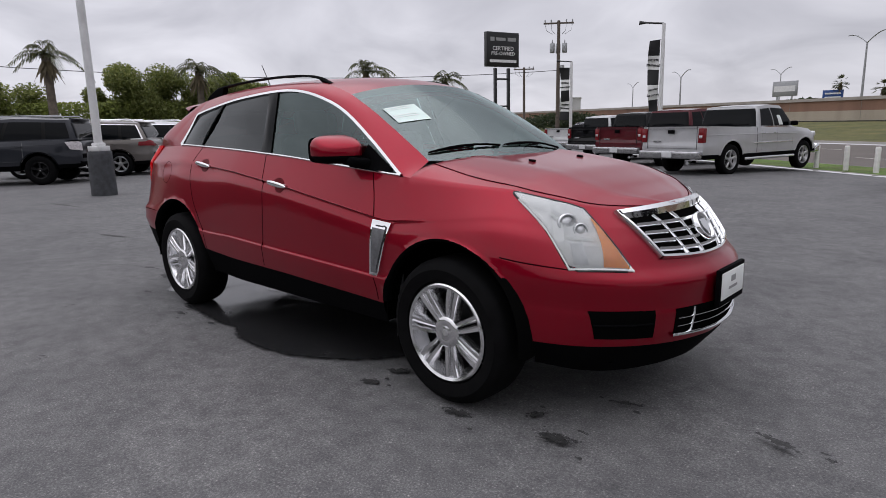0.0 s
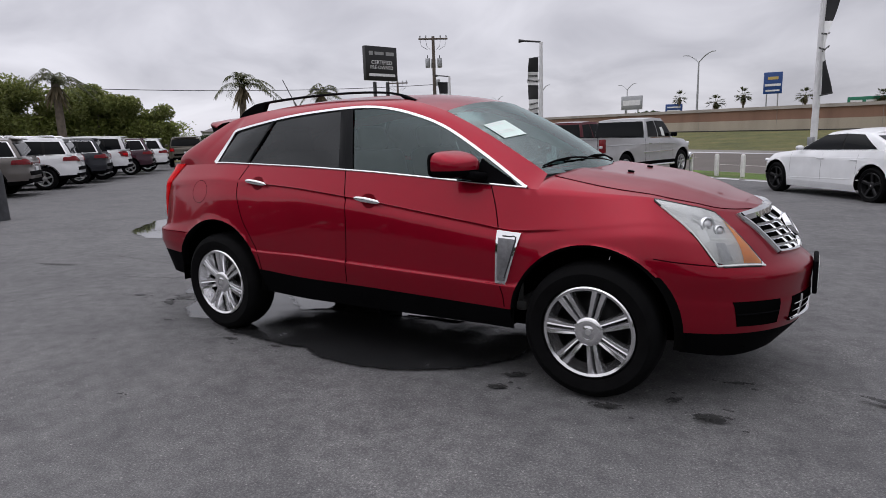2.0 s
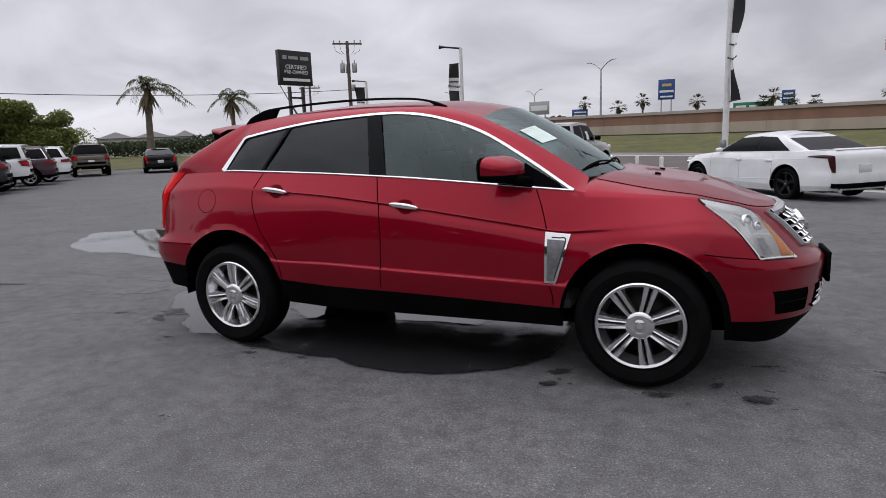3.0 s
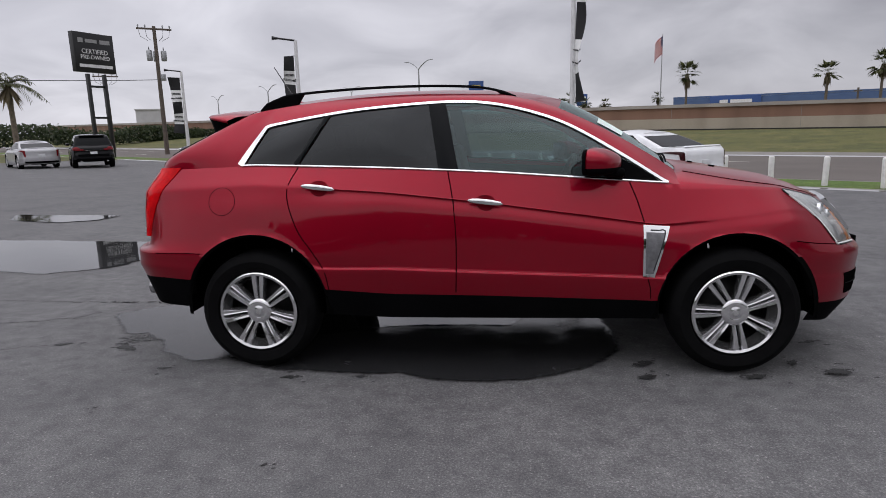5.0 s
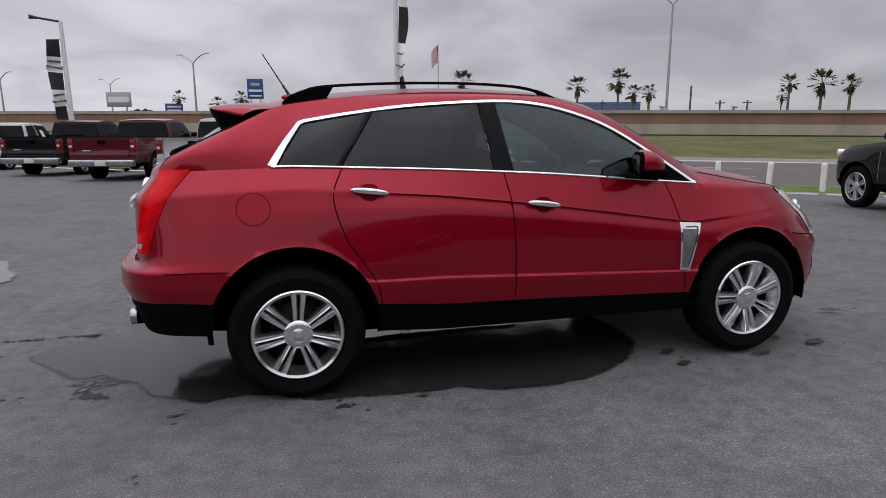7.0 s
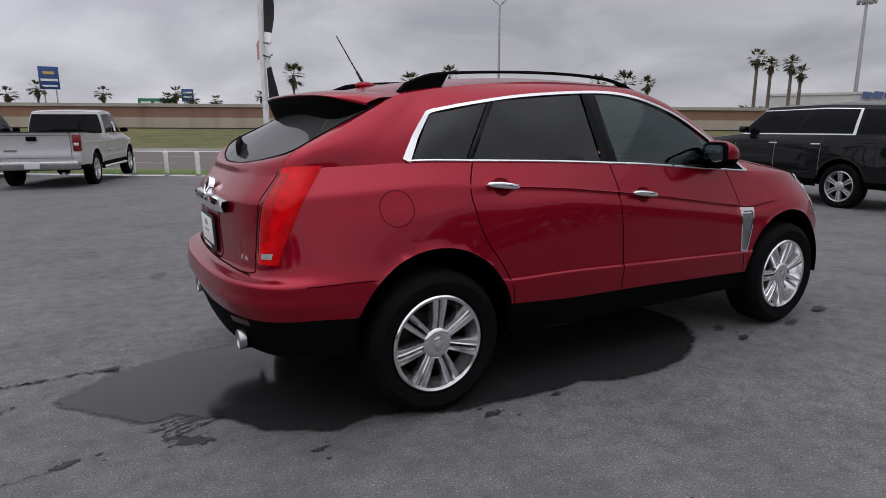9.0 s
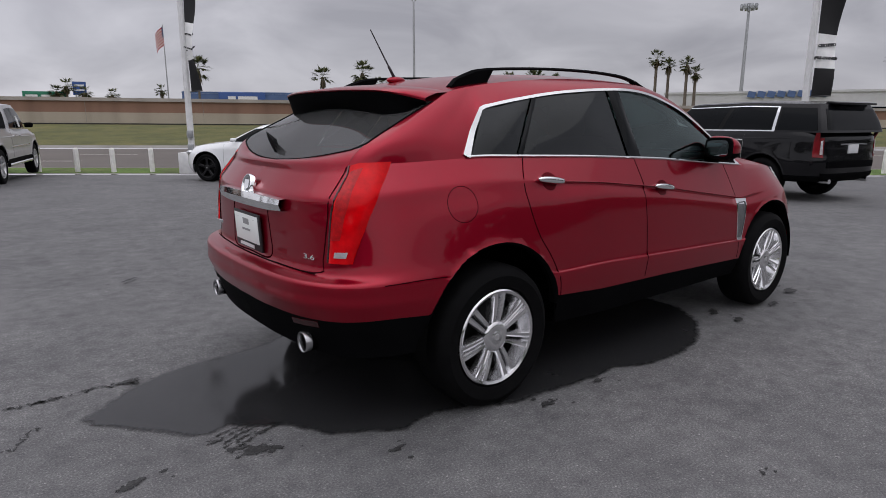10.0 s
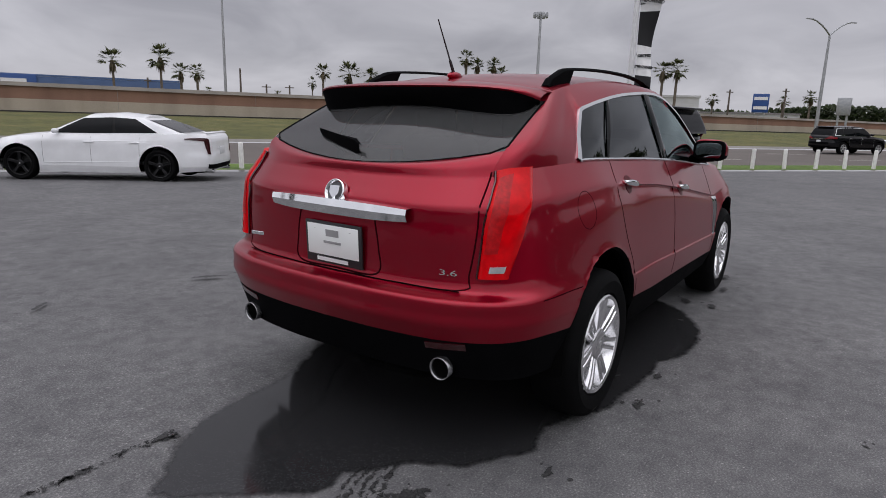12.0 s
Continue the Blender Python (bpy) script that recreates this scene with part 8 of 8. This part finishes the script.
def treeline(pts, h, seed, n, leaf, name="treeline", label="low dark line of distant trees", mat=None, spread=1.2):
    rnd = random.Random(seed)
    V, F = [], []
    seg = [(np.array(a, float), np.array(b, float)) for a, b in zip(pts, pts[1:])]
    for k in range(n):
        a, b = seg[rnd.randrange(len(seg))]
        t = rnd.random()
        p2 = a + (b - a) * t
        hh = h * (0.55 + 0.45 * noise.noise(Vector((p2[0] * 0.06, p2[1] * 0.06, seed)))) 
        p = np.array([p2[0] + rnd.gauss(0, spread), p2[1] + rnd.gauss(0, spread), 0.3 + hh * rnd.random() ** 0.8])
        s = leaf * rnd.uniform(0.6, 1.4)
        q = np.array([rnd.gauss(0, 1), rnd.gauss(0, 1), rnd.gauss(0, 0.7)]); q /= np.linalg.norm(q)
        w = np.cross(q, [rnd.gauss(0, 1), rnd.gauss(0, 1), rnd.gauss(0, 1)]); w /= np.linalg.norm(w) + 1e-9
        o = len(V)
        V += [tuple(p - q * s), tuple(p + w * s * 0.6), tuple(p + q * s), tuple(p - w * s * 0.6)]
        F.append((o, o + 1, o + 2, o + 3))
    tagged(mesh(name, V, F, mat or M_LEAFDK, smooth=False), label, "trees", kind="stuff")


# unseen trees inferred from reflections, added tall and dense to darken the paint
treeline([(-52, -16), (-50, -30), (-25, -40), (10, -41), (45, -37), (62, -22)], 12.5, 12, 17000, 0.62, spread=1.8)
treeline([(-43, -12), (-41, 0), (-39.8, 8), (-39.2, 14), (-38.6, 22), (-38.3, 25.8)], 4.6, 15, 48000, 0.09, "hedge", "dense yellow-green hedge behind the parked row", M_HEDGE, 0.7)
treeline([(-30, 112), (-20, 114)], 6.0, 31, 1200, 0.35)
treeline([(-95, 60), (-80, 85), (-70, 110), (-62, 125)], 5.2, 5, 16000, 0.27, spread=1.8)
treeline([sd(-150, 95)[:2], sd(-112, 84)[:2], sd(-92, 80)[:2]], 7.5, 6, 2600, 0.55)
treeline([(150, 18), (153, 8), (153, -4), (150, -18)], 7.5, 33, 3600, 0.5)
treeline([sd(60, 150)[:2], sd(110, 130)[:2], sd(170, 90)[:2], sd(240, 60)[:2]], 8.5, 7, 5000, 0.8)


def building(name, label, x, y, w, d, h, turn, wall, roof_mat=None, windows=0, band=None):
    root = thing(name, label, "building")
    m = pose(x, y, 0, 0, 0, turn)
    root.matrix_basis = m
    box("wall", (w, d, h), (0, 0, h / 2), wall, root)
    box("roof", (w + 0.4, d + 0.4, 0.35), (0, 0, h + 0.17), roof_mat or wall, root)
    if band:
        box("fascia", (w + 0.3, 0.3, h * 0.30), (0, -d / 2 - 0.1, h * 0.84), band, root)
    for k in range(windows):
        wx = -w / 2 + w * (k + 0.5) / windows
        wi = new("window"); wi.parent = root
        box("pane", (w / windows * 0.62, 0.08, h * 0.30), (wx, -d / 2 - 0.03, h * 0.42), M_CARGLASS, wi)
        box("window_frame", (w / windows * 0.68, 0.05, h * 0.34), (wx, -d / 2 - 0.01, h * 0.42), M_GALV, wi)
    return root


chev = building("dealership_building", "long low car dealership with a blue fascia", 62.0, 143.5, 44, 18, 6.6, -22, M_FACADE, M_FACBLUE, 9, M_FACBLUE)
box("entrance_portal", (10, 1.2, 6.8), (-9.5, -9.6, 3.4), M_SIGNBLUE, chev, 0.1, label="bright blue entrance portal")
box("portal_opening", (6.4, 0.3, 2.6), (-9.5, -10.2, 3.2), M_FACADE, chev)
for k, (dx, w_) in enumerate(((-2.2, 1.6), (1.2, 4.2))):
    box("sign_bar", (w_, 0.2, 0.7), (-9.5 + dx, -10.3, 5.6), M_SIGNWHT, chev)
card = building("dealership_building", "white dealership building with blue roof lettering bars", 112.0, 46.0, 40, 16, 5.4, -68, M_FACADE, M_FACADE, 7)
for k in range(8):
    box("sign_bar", (1.15, 0.3, 1.0), (-6.2 + k * 1.45, -8.2, 5.2), M_FACBLUE, card, 0.0, (0, 12, 0))
building("apartment_block", "pale block of flats far off", -101, 168, 7, 7, 8.6, 30, M_FACADE, None, 4)
house = building("apartment_house", "pale gabled apartment house far behind the palms", -109, 97, 19, 10, 3.6, 47.6, M_FACADE, M_SHINGLE, 8)
for gx, gw in ((-6.0, 7.0), (1.0, 7.6), (7.2, 5.0)):
    v = [(gx - gw / 2, -5.6, 3.7), (gx + gw / 2, -5.6, 3.7), (gx, -4.0, 5.0), (gx - gw / 2, 5.2, 3.7), (gx + gw / 2, 5.2, 3.7), (gx, 4.0, 5.0)]
    mesh("gable", v, [(0, 1, 2), (5, 4, 3), (1, 4, 5, 2), (0, 2, 5, 3), (0, 3, 4, 1)], M_SHINGLE, house, "grey gabled roof", smooth=False)
building("low_store", "low pale store beyond the highway", 152, 24, 22, 12, 3.2, -80, M_FACADE, M_SHINGLE, 5)


def pole_sign(x, y, w, h, zc, turn, mat, label, posts=2, foot=0.0, accents=()):
    root = thing("road_sign", label, "sign")
    root.matrix_basis = pose(x, y, 0, 0, 0, turn)
    box("panel", (w, 0.4, h), (0, 0, zc), mat, root, 0.04)
    for k in ((-1, 1) if posts == 2 else (0,)):
        tube("post", [(k * w * 0.3, 0, foot), (k * w * 0.3, 0, zc - h / 2)], max(0.10, w * 0.035), M_GALV, root, 8)
    for dx, dz, aw, ah, am in accents:
        box("sign_bar", (aw, 0.05, ah), (dx, -0.23, zc + dz), am, root)
    return root


pole_sign(-8.0, 181.0, 4.3, 5.4, 12.0, 5, M_SIGNBLUE, "blue dealer sign with a gold mark on two posts", accents=((0, 1.2, 2.4, 0.7, M_GOLD), (0, -0.5, 3.6, 0.6, M_SIGNWHT), (0, -1.9, 3.2, 0.4, M_SIGNWHT)))
pole_sign(9.4, 116.0, 6.2, 1.5, 4.6, -4, M_SIGNGRN, "wide green highway exit sign with white marks", accents=((-1.9, 0, 1.6, 0.45, M_SIGNWHT), (0.1, 0, 1.4, 0.45, M_SIGNWHT), (1.9, 0, 1.3, 0.45, M_SIGNWHT)))
pole_sign(15.6, 125.2, 2.1, 2.3, 6.3, -7, M_SIGNBLUE, "small blue sign with pale marks beside palms", accents=((0, 0.5, 1.5, 0.3, M_SIGNWHT), (0, -0.3, 1.6, 0.22, M_SIGNWHT)))
pole_sign(-17.8, 104.1, 2.6, 1.6, 4.4, 8, M_SIGNBLUE, "low blue sign beyond the ramp", accents=((0, 0.3, 2.0, 0.22, M_SIGNWHT), (0, -0.25, 2.0, 0.22, M_SIGNWHT)))
pole_sign(-36, 150, 5.2, 3.2, 7.6, -10, M_GALV, "grey billboard on two posts", accents=((0, 0, 4.4, 1.2, M_SIGNWHT),))
pole_sign(134.5, 18.0, 2.9, 3.6, 5.2, -82, M_SIGNBLUE, "blue and white plaza sign", accents=((0, 0.9, 2.4, 0.6, M_SIGNWHT), (0, -0.9, 2.4, 0.6, M_SIGNWHT)))
pole_sign(65.8, 1.1, 1.15, 1.6, 3.1, -88, M_GALV, "bare grey back of a highway sign")


def utility_post(x, y, top, arm=0.0):
    root = thing("utility_post", "slim dark timber post beyond the ramp", "utility pole", "far posts")
    tube("post", [(x, y, 0), (x, y, top)], [0.16, 0.12], M_TIMBER, root, 8)
    if arm:
        box("cross_arm", (arm, 0.12, 0.14), (x, y, top - 0.4), M_TIMBER, root, rot=(0, 0, -40))


for x, y, top, arm in ((54.0, 73.3, 6.9, 0.0), (43.9, 79.6, 5.1, 0.9), (62.5, 78.0, 5.2, 1.4), (69.0, 80.0, 5.4, 1.4), (104.0, 18.2, 6.4, 1.2), (105.0, 10.5, 6.6, 1.2), (108.0, 6.0, 7.2, 0.0)):
    utility_post(x, y, top, arm)


def us_flag(x, y, foot, top):
    root = thing("flagpole", "tall flagpole with a red and white striped flag", "flagpole")
    tube("mast", [(x, y, foot), (x, y, top)], [0.16, 0.07], M_GALV, root, 10)
    L, H = 4.6, 3.8
    ux, uy = -0.55, -0.30
    def at(u, t):
        return (x + ux * L * u * 0.6 + 0.25 * math.sin(5 * u), y + uy * L * u * 0.6 + 0.25 * math.cos(6 * u + 2 * t), top - 0.3 - H * t - 2.0 * u * u)
    for k in range(13):
        g_ = np.array([[at(u, (k + q) / 13) for q in (0, 1)] for u in np.linspace(0, 1, 9)])
        mesh("stripe", *grid_vf(g_), M_FLAGRED if k % 2 == 0 else M_BANWHT, root)
    g_ = np.array([[np.array(at(u, q)) + [0.02, -0.04, 0] for q in np.linspace(0, 7 / 13, 4)] for u in np.linspace(0, 0.42, 5)])
    mesh("canton", *grid_vf(g_), M_FLAGBLUE, root)
    g_ = np.array([[np.array(at(u, q)) + [-0.02, 0.04, 0] for q in np.linspace(0, 7 / 13, 4)] for u in np.linspace(0, 0.42, 5)])
    mesh("canton", *grid_vf(g_), M_FLAGBLUE, root)


us_flag(34.7, 141.5, 0.5, 20.4)

# ---- wet patches and stains ----
puddle("wet_patch", [(-3.02, 0.16), (-2.83, 0.35), (-2.62, 0.48), (-2.42, 0.53), (-2.0, 0.58), (-1.6, 0.75), (-0.8, 0.9), (0.2, 0.85), (0.7, 0.4), (0.82, -0.2), (0.78, -0.55), (0.6, -0.8), (0.3, -0.97), (-0.02, -1.06), (-0.35, -1.05), (-0.55, -0.95), (-0.82, -0.98), (-1.1, -0.95), (-1.3, -0.93),
                     (-1.5, -0.80), (-1.73, -0.75), (-1.88, -0.82), (-2.05, -0.73), (-2.2, -0.62), (-2.27, -0.46), (-2.54, -0.28), (-2.66, -0.33), (-2.77, -0.14)], 0.004, M_DAMP, "thin film of rain water spreading from under the car", 3, 0.008, "puddle")
puddle("puddle", [(-7.2, 2.1), (-7.9, 3.1), (-7.3, 3.7), (-5.9, 3.55), (-5.2, 3.5), (-4.41, 3.43), (-3.95, 2.46), (-4.26, 1.91), (-4.76, 1.61), (-5.8, 1.75), (-6.2, 1.7)], 0.005, M_WATER, "shallow rain puddle mirroring the grey sky", 5, 0.02, "puddle")
puddle("puddle", [(-1.55, 0.0), (-1.4, -0.16), (-1.2, -0.27), (-0.9, -0.10), (-0.4, -0.08), (0.1, -0.04), (0.3, 0.3), (0.0, 0.75), (-0.8, 0.82), (-1.3, 0.68), (-1.6, 0.36)], 0.007, M_WATER, "standing rain water under the parked crossover", 9, 0.015, "puddle")
puddle("puddle", [(-9.2, 6.5), (-8.0, 6.3), (-6.9, 6.2), (-7.03, 5.6), (-7.5, 5.4), (-8.6, 5.7)], 0.005, M_WATER, "small far rain puddle on the asphalt", 6, 0.02, "puddle")


def spots(places, label):
    rnd = random.Random(9)
    for x, y, rx, ry, tn in places:
        c, s_ = math.cos(tn), math.sin(tn)
        o = [(x + rx * math.cos(t) * c - ry * math.sin(t) * s_, y + rx * math.cos(t) * s_ + ry * math.sin(t) * c) for t in np.linspace(0, 2 * math.pi, 14)[:-1]]
        puddle("oil_stain", o, 0.0035, M_STAIN, label, rnd.randrange(1000), 0.05)
        for _ in range(2 if rx < 0.3 else 0):
            r, u, w = rnd.uniform(0.10, 0.22) * rx + 0.006, rnd.uniform(1.3, 2.2), rnd.uniform(0, 6.28)
            px, py = x + rx * u * math.cos(w), y + (ry + 0.03) * u * math.sin(w)
            puddle("oil_speck", [(px + r * math.cos(t), py + 0.6 * r * math.sin(t)) for t in np.linspace(0, 2 * math.pi, 10)[:-1]], 0.0035, M_STAIN, "tiny dark oil speck on the asphalt", rnd.randrange(1000), 0.08)


spots([(1.95, -0.86, 0.11, 0.05, 0.3), (0.87, -0.98, 0.07, 0.035, 0.4), (0.90, -0.77, 0.08, 0.04, 0.6), (1.76, -0.73, 0.06, 0.03, 1.0), (1.46, -0.95, 0.10, 0.03, 0.2), (2.66, -0.30, 0.10, 0.03, -0.3), (2.02, -0.36, 0.09, 0.02, 0.4)], "small dark oil stain on the asphalt")
spots([(-2.50, -0.58, 0.12, 0.06, -0.6), (-2.98, -0.54, 0.07, 0.03, 0.3), (-2.02, -0.95, 0.05, 0.02, 0.2), (-1.18, -1.05, 0.07, 0.025, 0.1), (-0.76, -1.03, 0.06, 0.02, 0.1), (-0.97, -2.01, 0.03, 0.015, 0.5), (-2.09, -1.5, 0.02, 0.012, 0.5), (-2.78, 0.52, 0.08, 0.02, 0.1), (-2.29, 2.84, 0.12, 0.02, 0.7), (-1.05, 2.65, 0.16, 0.04, -0.6), (-5.35, -0.03, 0.35, 0.04, 0.2), (-9.97, 0.75, 0.6, 0.05, 0.1)], "faint dark stain on the asphalt")


def ragged(name, pts, w, seed, label, cat, jit=0.012, n=60):
    """A dark broken line on the asphalt that thins out at both sides."""
    rnd = random.Random(seed)
    c = curve_pts(pts, n)
    c[1:-1] += np.array([[rnd.gauss(0, jit), rnd.gauss(0, jit)] for _ in range(n - 2)])
    t = np.gradient(c, axis=0)
    nrm = np.column_stack([-t[:, 1], t[:, 0]]) / (np.linalg.norm(t, axis=1)[:, None] + 1e-9)
    g_ = np.array([[(p[0] + k * n_[0] * w * q, p[1] + k * n_[1] * w * q, 0.003) for k in (-1, -0.3, 0.3, 1)] for p, n_, q in zip(c, nrm, [rnd.uniform(0.4, 1.2) for _ in range(n)])])
    ob = mesh(name, *facing(grid_vf(g_), (0, 0, -50)), M_STAIN, smooth=False)
    at = ob.data.attributes.new("edge", "FLOAT", "POINT")
    at.data.foreach_set("value", [-0.1, 0.37, 0.37, -0.1] * n)
    return tagged(ob, label, cat, kind="structure")


def crack(pts, w, seed):
    ragged("asphalt_crack", pts, w, seed, "thin dark crack in the old asphalt", "crack")


# tread marks where a tyre left the wet film
for k in range(5):
    e, q = (k - 2) / 2, 0.004 * (-1) ** k
    ragged("tyre_mark", [(-2.335 + 0.030 * e, -0.372 - 0.042 * e), (-2.47 + 0.045 * e, -0.398 - 0.055 * e), (-2.612 + 0.050 * e + q * 4, -0.452 - 0.062 * e)], 0.017, 40 + k, "wet tyre tread mark on the asphalt", "tyre mark", 0.004, 40)
crack([(-3.30, 0.525), (-3.15, 0.515), (-3.0, 0.524), (-2.86, 0.515), (-2.73, 0.485)], 0.034, 11)
crack([(-3.9, -0.12), (-3.41, 0.034), (-3.325, 0.052), (-3.272, 0.149), (-3.20, 0.20)], 0.012, 12)
crack([(-5.2, 0.62), (-4.2, 0.55), (-3.28, 0.52)], 0.013, 1)
crack([(-3.9, -1.2), (-3.4, -0.7), (-3.0, -0.55)], 0.006, 2)
